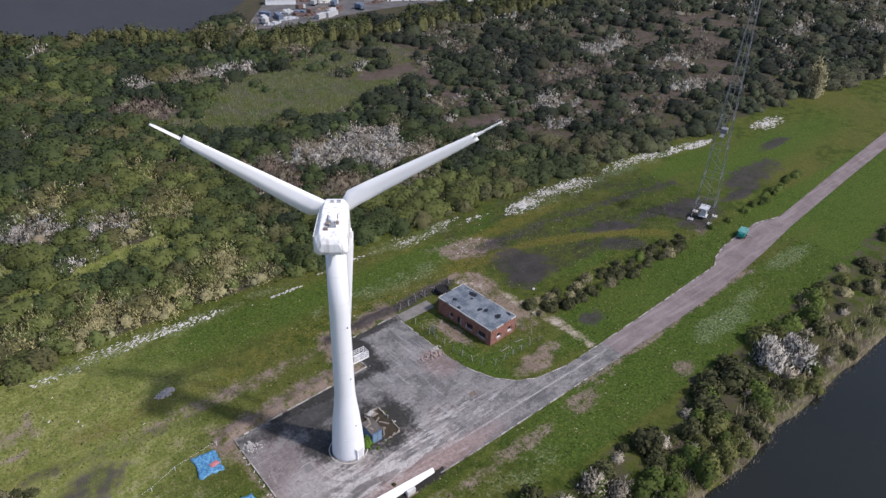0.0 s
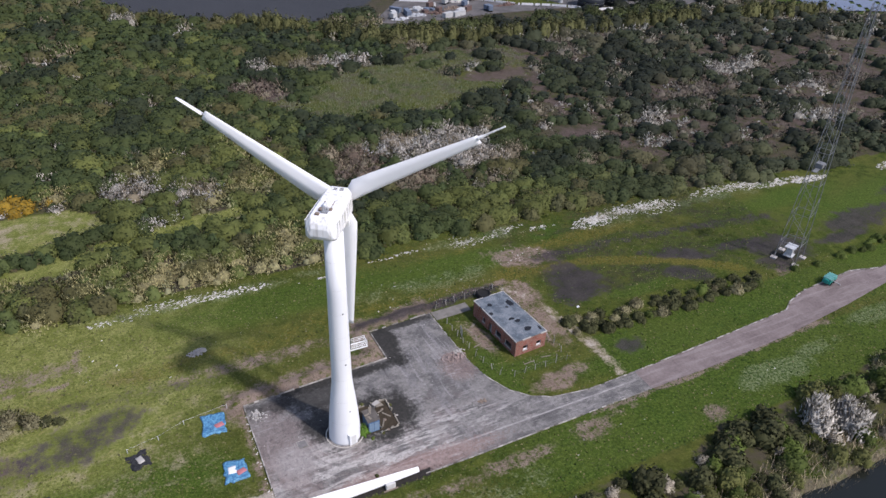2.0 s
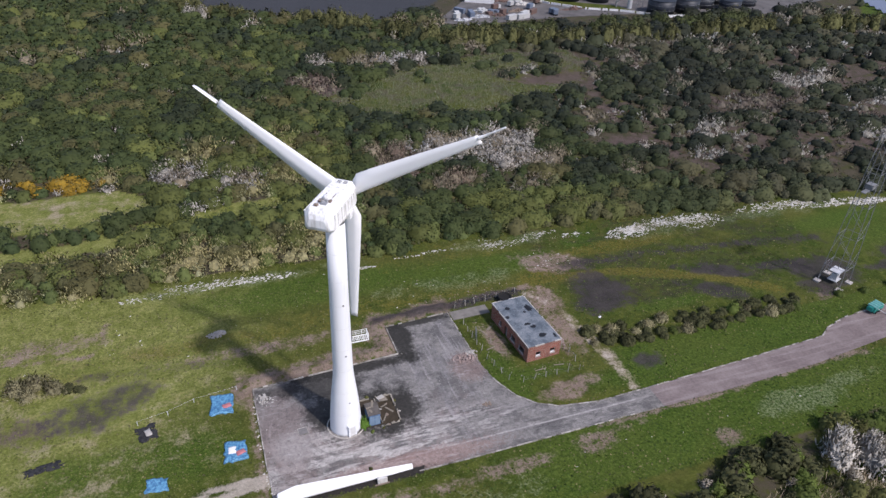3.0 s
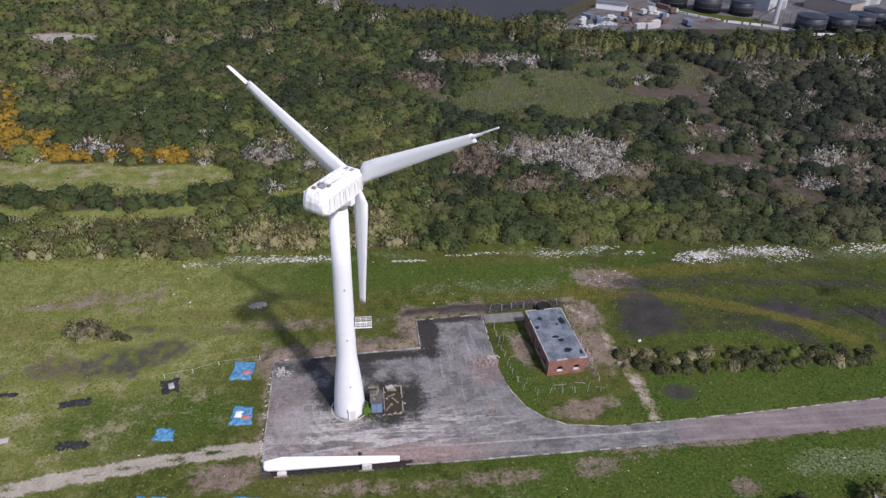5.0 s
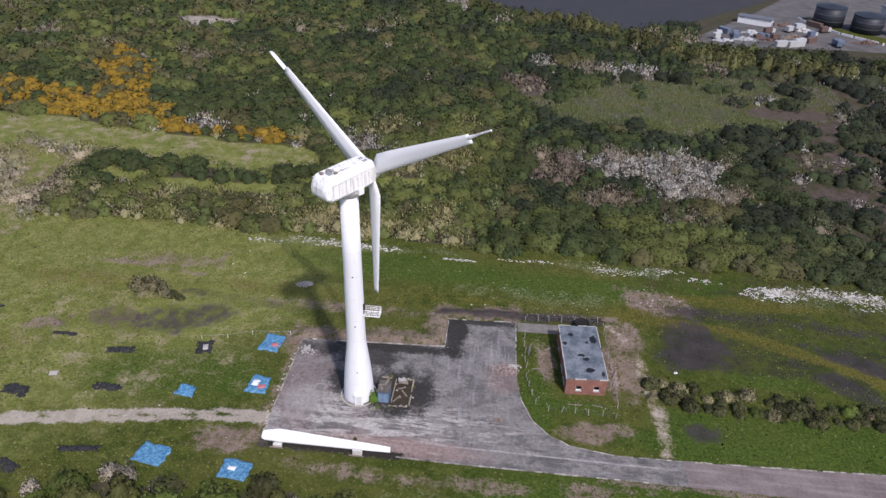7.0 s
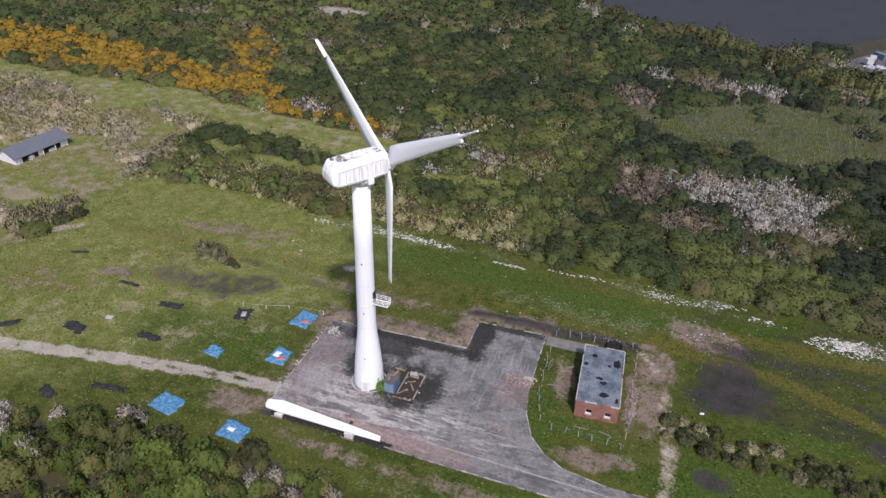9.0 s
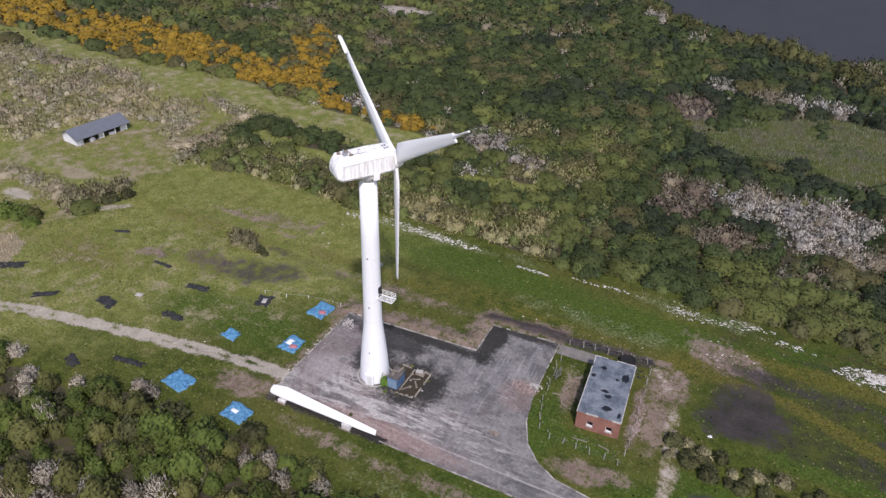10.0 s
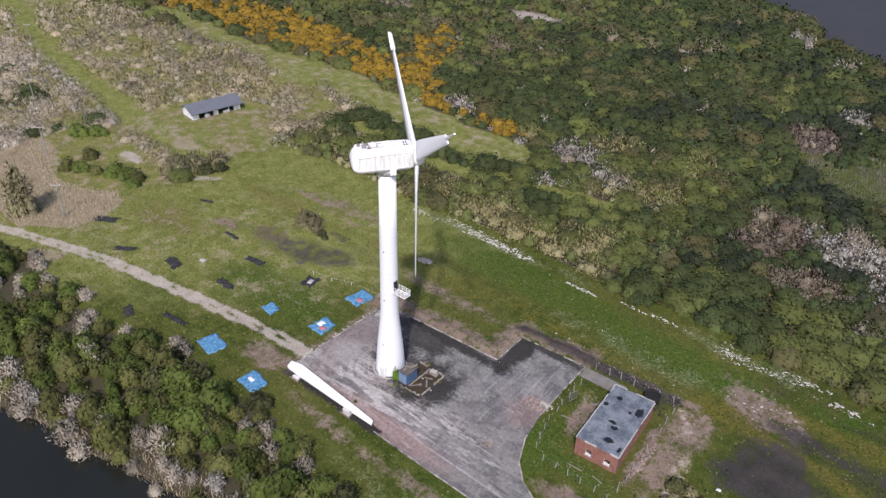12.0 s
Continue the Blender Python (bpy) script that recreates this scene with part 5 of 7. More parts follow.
for k, (x, y, r) in enumerate(((50.4, 73.0, 0.5), (49.6, 74.6, 0.35), (50.9, 75.6, 0.4), (48.9, 70.4, 0.5), (50.2, 70.6, 0.35), (52.8, 73.2, 0.3), (49.2, 76.2, 0.45))):
    boulder("debris_lump", x, y, r, r * 0.7, r * 0.6, 20 + k, M_CONCRETE if k % 2 else M_RUST, "broken lump of mossy concrete debris", "rubble", "debris of the transformer bay")
heap("rubble_heap", 29.9, 83.6, 1.1, 1.4, 0.2, 30, 5, M_CONCRETE, "small grey heap in the yard corner", 0.18)


def chalk(name, rows, count, seed, big, label, material=None):
    """Broken white slabs strewn over ovals of the meadow."""
    rng = random.Random(seed)
    verts, quads = [], []
    for _ in range(count):
        x, y, rx, ry = rng.choice(rows)
        a, r = rng.uniform(0, 6.28), rng.random() ** 0.7 * 1.25
        cx, cy = x + rx * r * math.cos(a), y + ry * r * math.sin(a)
        s = big * rng.uniform(0.2, 1.0) ** 2.2
        turn, h = rng.gauss(0.05, 0.6), rng.uniform(0.03, 0.1)
        k = len(verts)
        corner = [(u * s * rng.uniform(0.5, 1.2), v * s * 0.36 * rng.uniform(0.4, 1.2)) for u, v in ((-1, -1), (1, -1), (1, 1), (-1, 1))]
        for z, grow in ((-0.2, 1.0), (h, 0.85)):
            for u, v in corner:
                verts.append((cx + grow * (u * math.cos(turn) - v * math.sin(turn)), cy + grow * (u * math.sin(turn) + v * math.cos(turn)), z + 0.12 * rng.uniform(-0.3, 0.5)))
        for f in ((4, 5, 6, 7), (0, 1, 5, 4), (1, 2, 6, 5), (2, 3, 7, 6), (3, 0, 4, 7)):
            quads.append([k + i for i in f])
    tagged(new(name, array_mesh(name, np.array(verts), np.array(quads), material or M_CHALK)), label, "rubble", kind="stuff")


chalk("chalk_rubble", [(128, 116.5, 6, 2.2), (139, 118.2, 8, 2.4), (150, 116, 6, 2.6), (146, 118.5, 7, 1.6), (134, 117.5, 8, 1.8)], 1150, 1, 0.6, "broken white chalk slabs strewn along the wood's edge")
chalk("chalk_rubble", [(172, 117.5, 8, 2.0), (182, 116.5, 7, 2.2), (194, 114.2, 8, 1.6), (206, 112.0, 6, 1.4)], 800, 2, 0.62, "broken white chalk slabs in the open strip")
chalk("chalk_rubble", [(243, 108, 8, 3.0)], 230, 3, 0.8, "far patch of broken white chalk")
chalk("chalk_rubble", [(22, 123.4, 9, 1.3), (34, 122.4, 8, 1.0), (27, 123.2, 9, 1.2), (14, 122, 8, 1.1), (57, 120.0, 3.5, 0.35)], 620, 4, 0.55, "scattered white chalk along the tree line")
chalk("chalk_rubble", [(87, 123.6, 4.5, 0.9), (90, 121.6, 3.5, 1.4), (93, 120, 4, 1.4), (91, 121.2, 4, 0.8), (105, 122.4, 4, 0.9), (98, 120.8, 6, 0.7), (113, 119.5, 5, 0.9), (76, 121.8, 8, 0.6)], 520, 5, 0.48, "thin scatter of white chalk stones")
chalk("loose_stones", [(40, 110, 40, 9), (75, 110, 15, 8), (-15, 105, 30, 9), (95, 54, 40, 2.5), (5, 66, 22, 14)], 110, 6, 0.28, "small pale stones scattered over the meadow")
chalk("loose_stones", [(45, 66, 16, 6), (64, 85, 6, 11), (34, 76, 5, 9)], 40, 7, 0.16, "small pale stones on the tarmac")

chalk("loose_stones", [(101, 110, 7, 3.5), (92, 120.5, 3, 1.5)], 130, 9, 0.36, "pale stones strewn over bare ground")
chalk("kerb_rubble", [(28.0, 75, 0.35, 9), (28.6, 64, 0.6, 2.5), (30.5, 82.5, 1.2, 1.6)], 90, 8, 0.28, "broken pale kerb stones along the tarmac edge")

chalk("burnt_debris", [(60, 99.4, 5, 0.7), (68, 100.0, 5, 0.6), (76, 100.6, 5, 0.7), (85, 100.6, 5, 1.2), (86, 97.0, 2.2, 1.6)], 420, 16, 0.5, "charred black debris along the fence", M_SHEET)
chalk("loose_stones", [(76, 86, 1.5, 7), (84, 76, 5, 1.5), (92, 90, 2, 8), (42, 88.8, 12, 0.8), (80, 103, 10, 1.5)], 420, 17, 0.2, "pale crumbs of brick and mortar on bare earth", M_PINKRUB)

# ---- lattice mast beside the road ----
mast = thing("lattice_mast", pose(163.0, 82.3, 0, 0, 0, 20), "tall slender grey lattice mast with a dish platform", "lattice mast")


def mast_point(i, z):
    half = float(np.interp(z, (0, 25, 62), (2.6, 1.65, 0.5)))
    return Vector((half * (1, -1, -1, 1)[i], half * (1, 1, -1, -1)[i], z))


for i in range(4):
    part("leg", rods(*[(mast_point(i, a), mast_point(i, b), 0.085, 0.07, 5) for a, b in ((0, 12), (12, 25), (25, 40), (40, 62))]), M_STEEL, mast)
    part("foot", boxes((mast_point(i, 0).x - 0.7, mast_point(i, 0).x + 0.7, mast_point(i, 0).y - 0.7, mast_point(i, 0).y + 0.7, -0.2, 0.3)), M_PALE, mast, "pale concrete footing")
levels = [0.6, 5, 9, 13, 17, 21, 25, 29, 33, 37, 41, 45, 49, 53, 57, 61]
for k in range(4):
    for n_bay, (a, b) in enumerate(zip(levels, levels[1:])):
        low_leg, high_leg = (k, (k + 1) % 4) if n_bay % 2 else ((k + 1) % 4, k)
        part("brace", rods((mast_point(low_leg, a), mast_point(high_leg, b), 0.038, 0.038, 4)), M_STEEL, mast)
    for z in levels[1::2]:
        part("girt", rods((mast_point(k, z), mast_point((k + 1) % 4, z), 0.05, 0.05, 4)), M_STEEL, mast)
part("platform", boxes((-3.4, 3.4, -0.5, 0.5, 24.8, 24.95), (-0.9, 0.9, -0.8, 0.8, 24.95, 26.1)), M_STEEL, mast, "grey platform with a cabinet")
part("equipment_cabin", boxes((-0.8, 0.8, -0.7, 0.7, 1.0, 2.6), (-1.5, 1.5, -1.2, 1.2, 3.3, 3.42), (-1.4, -1.28, -1.1, -0.98, 2.6, 3.3), (1.28, 1.4, 0.98, 1.1, 2.6, 3.3), (-1.2, 1.2, -1.1, 1.1, 0.85, 1.0)), plain("pale_grey_steel", (0.45, 0.46, 0.47)), mast, "pale grey cabin between the legs")
part("cable", rods(((0.3, 0, 3.7), (0.2, 0, 60), 0.07, 0.05, 5)), M_STEEL, mast)

# ---- teal machine in the lay-by ----
M_PALETEAL = plain("pale_teal_drum", (0.16, 0.40, 0.36), 0.6, 0, 0.4)
machine = thing("teal_trailer", pose(163.2, 70.5, 0, 0, 0, 14), "teal wheeled plant trailer parked in the lay-by", "trailer")
part("body", boxes((-2.0, 1.9, -0.9, 0.9, 0.6, 1.35), (-2.3, -1.9, -0.5, 0.5, 0.7, 1.7)), M_TEAL, machine)
for i in range(4):
    part("drum", rods(((-1.5 + i * 0.85, -0.95, 1.75), (-1.5 + i * 0.85, 0.95, 1.75), 0.3, 0.3, 10)), M_PALETEAL, machine, "pale teal drum")
part("drawbar", rods(((1.9, 0, 0.6), (3.3, -0.3, 0.45), 0.08), ((1.9, 0.6, 0.6), (3.3, -0.3, 0.45), 0.06), ((-1.2, -1.0, 1.6), (1.0, -2.4, 0.1), 0.1)), M_GREY, machine)
for x in (-0.9, 0.6):
    for y in (-1.0, 0.8):
        part("wheel", rods(((x, y, 0.42), (x, y + 0.22, 0.42), 0.42, 0.42, 16)), M_TYRE, machine)

# ---- long shed to the west ----
shed = thing("long_shed", pose(-91.0, 125.4, 0, 0, 0, 82), "long low shed with a grey pitched roof and white walls", "shed")
for x0, x1, top in ((-8.6, -6.4, 2.4), (-4.4, -2.6, 1.0), (-1.2, 0.4, 2.4), (2.2, 4.6, 0.8), (6.2, 8.6, 1.6)):
    part("wall", boxes((x0, x1, -3.6, -3.4, 0, top)), M_RAG, shed, "white rendered front wall")
part("wall", boxes((-8.6, 8.6, 3.4, 3.6, 0, 2.4)), M_RAG, shed)
for x in (-8.6, 8.4):
    bm = bmesh.new()
    loft(bm, [[(x + d, -3.4, 0), (x + d, 3.4, 0), (x + d, 3.4, 2.4), (x + d, 0, 4.1), (x + d, -3.4, 2.4)] for d in (0, 0.2)], False)
    part("gable", bm, M_RAG, shed, "white gable wall")
bm = bmesh.new()
loft(bm, [[(x, -4.6, 2.05), (x, 0, 4.3), (x, 4.4, 2.15), (x, 4.4, 2.3), (x, 0, 4.48), (x, -4.6, 2.2)] for x in (-9.4, 9.4)], False)
part("roof", bm, M_GLAZE, shed, "grey profiled sheet roof")
for x in (-8, -4, 0, 4, 8):
    part("post", rods(((x, -4.3, 0), (x, -4.3, 2.2), 0.09)), M_RAG, shed)

# ---- works yard in the distance ----
def tank_thing(x, y, r, h):
    t = thing("storage_tank", pose(x, y, 0.25), "dark steel storage tank with ribbed conical lid", "storage tank", "tanks of the works")
    bm = bmesh.new()
    loft(bm, [circle(r, 0, 32), circle(r, h, 32)], True)
    part("shell", bm, M_TANK, t)
    bm = bmesh.new()
    loft(bm, [circle(r + 0.15, h, 32), circle(r + 0.15, h + 0.15, 32), circle(0.4, h + 1.3, 32)], False)
    part("lid", bm, M_TANK, t)
    for z in (0.33, 0.66):
        bm = bmesh.new()
        loft(bm, [circle(r + 0.08, h * z, 32), circle(r + 0.08, h * z + 0.1, 32)], True)
        part("hoop", bm, M_STEEL, t)
    part("ladder", rods(((r + 0.3, -0.3, 0), (r + 0.3, -0.3, h + 1), 0.08), ((r + 0.3, 0.3, 0), (r + 0.3, 0.3, h + 1), 0.08)), M_STEEL, t)


for x, y, r, h in ((273, 315, 7.3, 7.0), (288.8, 315, 7.3, 7.0), (305, 322, 6.5, 6), (318, 330, 6, 6), (236, 353, 7.2, 8), (252, 346, 6.2, 7), (221, 363, 7.2, 9), (318, 314, 6, 5), (334, 322, 7, 5)):
    tank_thing(x, y, r, h)


def works_hall(x, y, turn, w, d, h, wall, label):
    t = thing("works_hall", pose(x, y, 0.25, 0, 0, turn), label, "hall", "halls of the works")
    part("wall", boxes((-w / 2, w / 2, -d / 2, d / 2, 0, h)), wall, t)
    bm = bmesh.new()
    loft(bm, [[(-w / 2 - 0.4, s, h), (w / 2 + 0.4, s, h), (w / 2 + 0.4, s, h + 0.3), (0, s, h + w * 0.14), (-w / 2 - 0.4, s, h + 0.3)] for s in (-d / 2 - 0.4, d / 2 + 0.4)], False)
    part("roof", bm, M_GLAZE, t, "pale grey sheet roof")
    for i in range(3):
        part("door", boxes((-w / 2 + 1 + i * w / 3, -w / 2 + 1 + i * w / 3 + w / 5, -d / 2 - 0.06, -d / 2, 0, h * 0.6)), M_GREY, t)


M_CLAD = plain("pale_cladding", (0.42, 0.43, 0.44), 0.6, 0, 0.15, 0.3)
works_hall(268, 368, 30, 18, 34, 7, M_CLAD, "pale clad works hall with a pitched roof")
works_hall(308, 352, 28, 13, 26, 7, plain("tan_cladding", (0.38, 0.31, 0.26), 0.7, 0, 0.15, 0.3), "tan works hall with glazed roof")
works_hall(330, 372, 20, 30, 20, 8, M_CLAD, "wide pale hall at the back of the works")
M_CONTAINER = [plain("container_paint", c, 0.6, 0, 0.2, 0.4) for c in ((0.4, 0.41, 0.42), (0.13, 0.16, 0.21), (0.13, 0.085, 0.07), (0.46, 0.46, 0.44), (0.08, 0.09, 0.10), (0.42, 0.42, 0.41))]
crng = random.Random(12)
for k in range(34):
    x, y = crng.uniform(156, 216), crng.uniform(318, 362)
    if not bool(inside(np.array(x), np.array(y), YARD)) or math.dist((x, y), (186, 352)) < 11 or y > 318 + (x - 150) * 0.55 + 12:
        continue
    t = thing("container" if k % 3 else "parked_lorry", pose(x, y, 0.25, 0, 0, crng.choice((35, 125, 20, 80))), "steel container standing in the works yard" if k % 3 else "small lorry parked in the works yard", "container" if k % 3 else "lorry", "yard containers" if k % 3 else "yard lorries")
    if k % 3:
        half = crng.choice((1.2, 1.6, 3.0, 4.0))
        part("body", boxes((-half, half, -1.2, 1.2, 0, 0.8 * half if half < 2 else 2.4), (-half - 0.05, -half + 0.1, -1.22, 1.22, 0, 0.85 * half if half < 2 else 2.45)), crng.choice(M_CONTAINER), t)
    else:
        part("body", boxes((-2.6, 1.0, -1.1, 1.1, 0.8, 3.0)), crng.choice(M_CONTAINER), t)
        part("cab", boxes((1.2, 2.8, -1.05, 1.05, 0.5, 2.4)), crng.choice(M_CONTAINER), t)
        for x2 in (-1.8, 1.9):
            part("wheel", rods(((x2, -1.1, 0.45), (x2, 1.1, 0.45), 0.45, 0.45, 12)), M_TYRE, t)
tagged(part("verge", slab([(210, 370), (213.5, 361), (222, 346.5), (236, 331.5), (253, 323.5), (262, 316), (256, 334), (244, 341), (228, 352), (214, 374)], 0.2, 0.32), M_GROUND), "strip of mown grass inside the works wall", "grass", kind="structure")
for k, (x, y, rx, ry) in enumerate(((161, 323, 4, 2), (172, 327, 5, 2.5), (184, 328, 6, 2.5), (196, 334, 6, 2), (178, 338, 5, 3), (206, 348, 4, 3), (198, 356, 6, 3), (228, 331, 7, 1.2))):
    heap("scrap_heap", x, y, rx, ry, 1.6, 46, 200 + k, crng.choice(M_CONTAINER[:1] + M_CONTAINER[2:4] + [M_CHALK, M_RUST]), "loose heap of pale and rusty scrap in the yard", 0.8)
works_hall(184, 357, 62, 5, 16, 3.2, M_RAG, "long low white shelter in the yard")
chimney = thing("process_tower", pose(261, 327, 0.25), "grey steel process tower with ducts and a duct bridge", "process plant")
part("stack", rods(((0, 0, 0), (0, 0, 13), 1.3, 1.2, 14)), M_CLAD, chimney, "pale clad stack")
part("duct", rods(((0, 0, 9), (-6, 4, 3), 0.5, 0.5, 10), ((-6, 4, 0), (-6, 4, 3.3), 0.5, 0.5, 10)), M_STEEL, chimney)
part("frame", rods(*[((a, b, 0), (a, b, 6), 0.15) for a in (3, 7) for b in (-2, 2)], ((3, -2, 6), (7, -2, 6), 0.15), ((3, 2, 6), (7, 2, 6), 0.15), ((3, -2, 0), (7, -2, 6), 0.12)), M_STEEL, chimney)
fence = part("boundary_wall", ribbon([(209, 372), (212, 360), (221, 345), (235, 330), (252, 322), (262, 314), (266, 306), (300, 303)], 0.4, 0, 1.3), M_RAG)
tagged(fence, "pale boundary wall of the works", "wall", kind="structure")
for r in range(7):
    for c in range(5):
        t = thing("solar_table", pose(398 + c * 15 + r * 3.2, 262 + r * 7.5 - c * 6.2, 0, 0, 0, -22), "long tilted blue-grey solar panel table", "solar panel", "solar panels")
        part("panel", boxes((-6.8, 6.8, -1.9, 1.9, 1.5, 1.6)), M_PANEL, t).rotation_euler = (radians(18), 0, 0)
        part("leg", rods(((-5, 0, -0.2), (-5, 0, 1.6), 0.08), ((5, 0, -0.2), (5, 0, 1.6), 0.08)), M_STEEL, t)

# ---- trees and bushes ----
def leaf_cards(centre, normal, size, rng, twig=False):
    """One small leaf clump (a bent quad) per row, or a thin shoot that leans up and out."""
    n = len(centre)
    normal = unit(normal)
    if twig:
        # shoots run up and out of the crown, broad side outwards
        a = unit(normal * 0.7 + rng.normal(size=(n, 3)) * 0.45 + np.array([0, 0, 0.6]))
        b = unit(np.cross(normal + rng.normal(size=(n, 3)) * 0.4, a)) * 0.30
        b *= np.where((np.cross(a, b) * normal).sum(1, keepdims=True) < 0, -1.0, 1.0)
        s = size[:, None] * 1.5
    else:
        a = unit(np.cross(normal, rng.normal(size=(n, 3))))
        b = np.cross(normal, a)
        s = size[:, None]
    corners = np.stack([centre - a * s, centre - b * s * 0.7 + normal * s * 0.15, centre + a * s, centre + b * s * 0.7 - normal * s * 0.15], 1)
    return corners.reshape(-1, 3), np.arange(4 * n).reshape(-1, 4)


def lobe(az, dz, ph):
    """How far an uneven crown reaches that way, about 1."""
    flat = np.sqrt(np.maximum(0, 1 - dz * dz))
    return 0.9 + 0.15 * np.sin(2 * az + ph[..., 0]) * flat + 0.12 * np.sin(3 * az + 4 * dz + ph[..., 1]) * flat + 0.11 * np.sin(5 * az - 6 * dz + ph[..., 2]) * flat + 0.05 * np.sin(8 * az + 9 * dz + ph[..., 3]) * flat


def crowns(x, y, z, r, h, cards, size, ph, seed, low=-0.1, twig=False):
    """Leaf clumps over many uneven domes; returns verts, quads, each vert's dome and normal."""
    rng = np.random.RandomState(seed)
    who = np.repeat(np.arange(len(x)), np.asarray(cards).astype(int))
    n = len(who)
    az, dz = rng.uniform(0, 2 * np.pi, n), rng.uniform(low, 1.0, n)
    flat = np.sqrt(np.maximum(0, 1 - dz * dz))
    d = np.c_[flat * np.cos(az), flat * np.sin(az), dz]
    reach = lobe(az, dz, ph[who]) * (rng.uniform(0.78, 1.24, n) if twig else rng.uniform(0.82, 1.16, n))
    p = np.c_[x[who] + r[who] * d[:, 0] * reach, y[who] + r[who] * d[:, 1] * reach, z[who] + h[who] * (0.1 + 0.9 * d[:, 2] * reach)]
    # the leaves' common lie: outwards, tilted by the lobes
    lie = d / np.c_[r[who], r[who], h[who]]
    lie = unit(lie) + np.array([0, 0, 0.9 if twig else 0.3]) + 0.4 * np.c_[np.sin(5 * az + 7 * dz + ph[who, 0]), np.cos(7 * az - 6 * dz + ph[who, 1]), 0.5 * np.sin(9 * dz + 4 * az + ph[who, 2])]
    v, q = leaf_cards(p, lie + rng.normal(size=(n, 3)) * 0.3, size[who] * rng.uniform(0.5, 1.3, n), rng, twig)
    return v, q, np.repeat(who, 4), np.repeat(unit(lie) + rng.normal(size=(n, 3)) * 0.22, 4, axis=0)


def cores(x, y, z, r, h, ph, k=10):
    """The dense lumpy heart of each dome."""
    az = np.arange(k) * 2 * np.pi / k
    ups = (-0.15, 0.3, 0.62, 0.88)
    rings, lies = [], []
    for up in ups:
        f = lobe(az[None], np.full((len(x), k), up), ph[:, None, :]) * 0.97
        flat = math.sqrt(1 - up * up)
        rings.append(np.stack([x[:, None] + r[:, None] * f * flat * np.cos(az), y[:, None] + r[:, None] * f * flat * np.sin(az), z[:, None] + h[:, None] * (0.1 + 0.9 * up * f)], 2))
        lies.append(np.stack([flat * np.cos(az) / r[:, None], flat * np.sin(az) / r[:, None], np.repeat(up / h[:, None], k, axis=1)], 2))
    v = np.concatenate(rings, 1)
    lie = unit(np.concatenate(lies, 1)) + np.array([0, 0, 0.3])
    m = len(ups)
    base = np.arange(len(x))[:, None, None] * (m * k)
    i = np.arange(k)
    quads = [np.stack([lvl * k + i, lvl * k + (i + 1) % k, (lvl + 1) * k + (i + 1) % k, (lvl + 1) * k + i], 1) for lvl in range(m - 1)]
    t = (m - 1) * k
    quads.append(np.array([[t + a, t + a + 1, t + (k - 2 - a) % k, t + (k - 1 - a) % k] for a in range(k // 2 - 1)]))
    q = (np.concatenate(quads)[None] + base).reshape(-1, 4)
    return v.reshape(-1, 3), q, np.repeat(np.arange(len(x)), m * k), lie.reshape(-1, 3)


def phases(n, seed):
    return np.random.RandomState(seed + 900).uniform(0, 6.28, (n, 4))


def joined(name, material, v1, q1, n1, v2, q2, n2, tint=None):
    """Loose leaf clumps and smooth hearts in one mesh."""
    return array_mesh(name, np.r_[v1, v2], np.r_[q1, q2 + len(v1)], material, tint, True, np.r_[n1, n2])


# leaf tones; sown by place they also carry sun and cloud shade
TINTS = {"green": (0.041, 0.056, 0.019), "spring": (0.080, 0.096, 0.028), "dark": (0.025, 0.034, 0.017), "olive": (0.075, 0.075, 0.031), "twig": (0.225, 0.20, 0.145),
         "white": (0.50, 0.48, 0.44), "brush": (0.43, 0.385, 0.275), "bud": (0.30, 0.285, 0.14), "ash": (0.47, 0.435, 0.365), "gorse": (0.255, 0.158, 0.014), "mauve": (0.155, 0.12, 0.10), "brown": (0.10, 0.06, 0.035)}
BLOSSOMS = ((104, 178, 15, 10), (116, 166, 11, 10), (121, 178, 9, 10), (20, 180, 7.5, 4.5), (36.5, 172, 6.5, 5), (113, 268, 15, 6), (198, 166, 11, 6), (180, 152, 7, 4),
            (268, 202, 14, 7), (268, 172, 12, 7), (252, 147, 9, 5), (78, 271, 6, 4), (58, 333, 6, 6), (-34, 187, 7, 3.2), (200, 276, 16, 2.5), (24, 158, 4, 3))
MAUVES = ((82, 171, 9, 9), (98, 157, 7, 5), (71, 244, 9, 13), (230, 185, 20, 8), (300, 172, 16, 8))


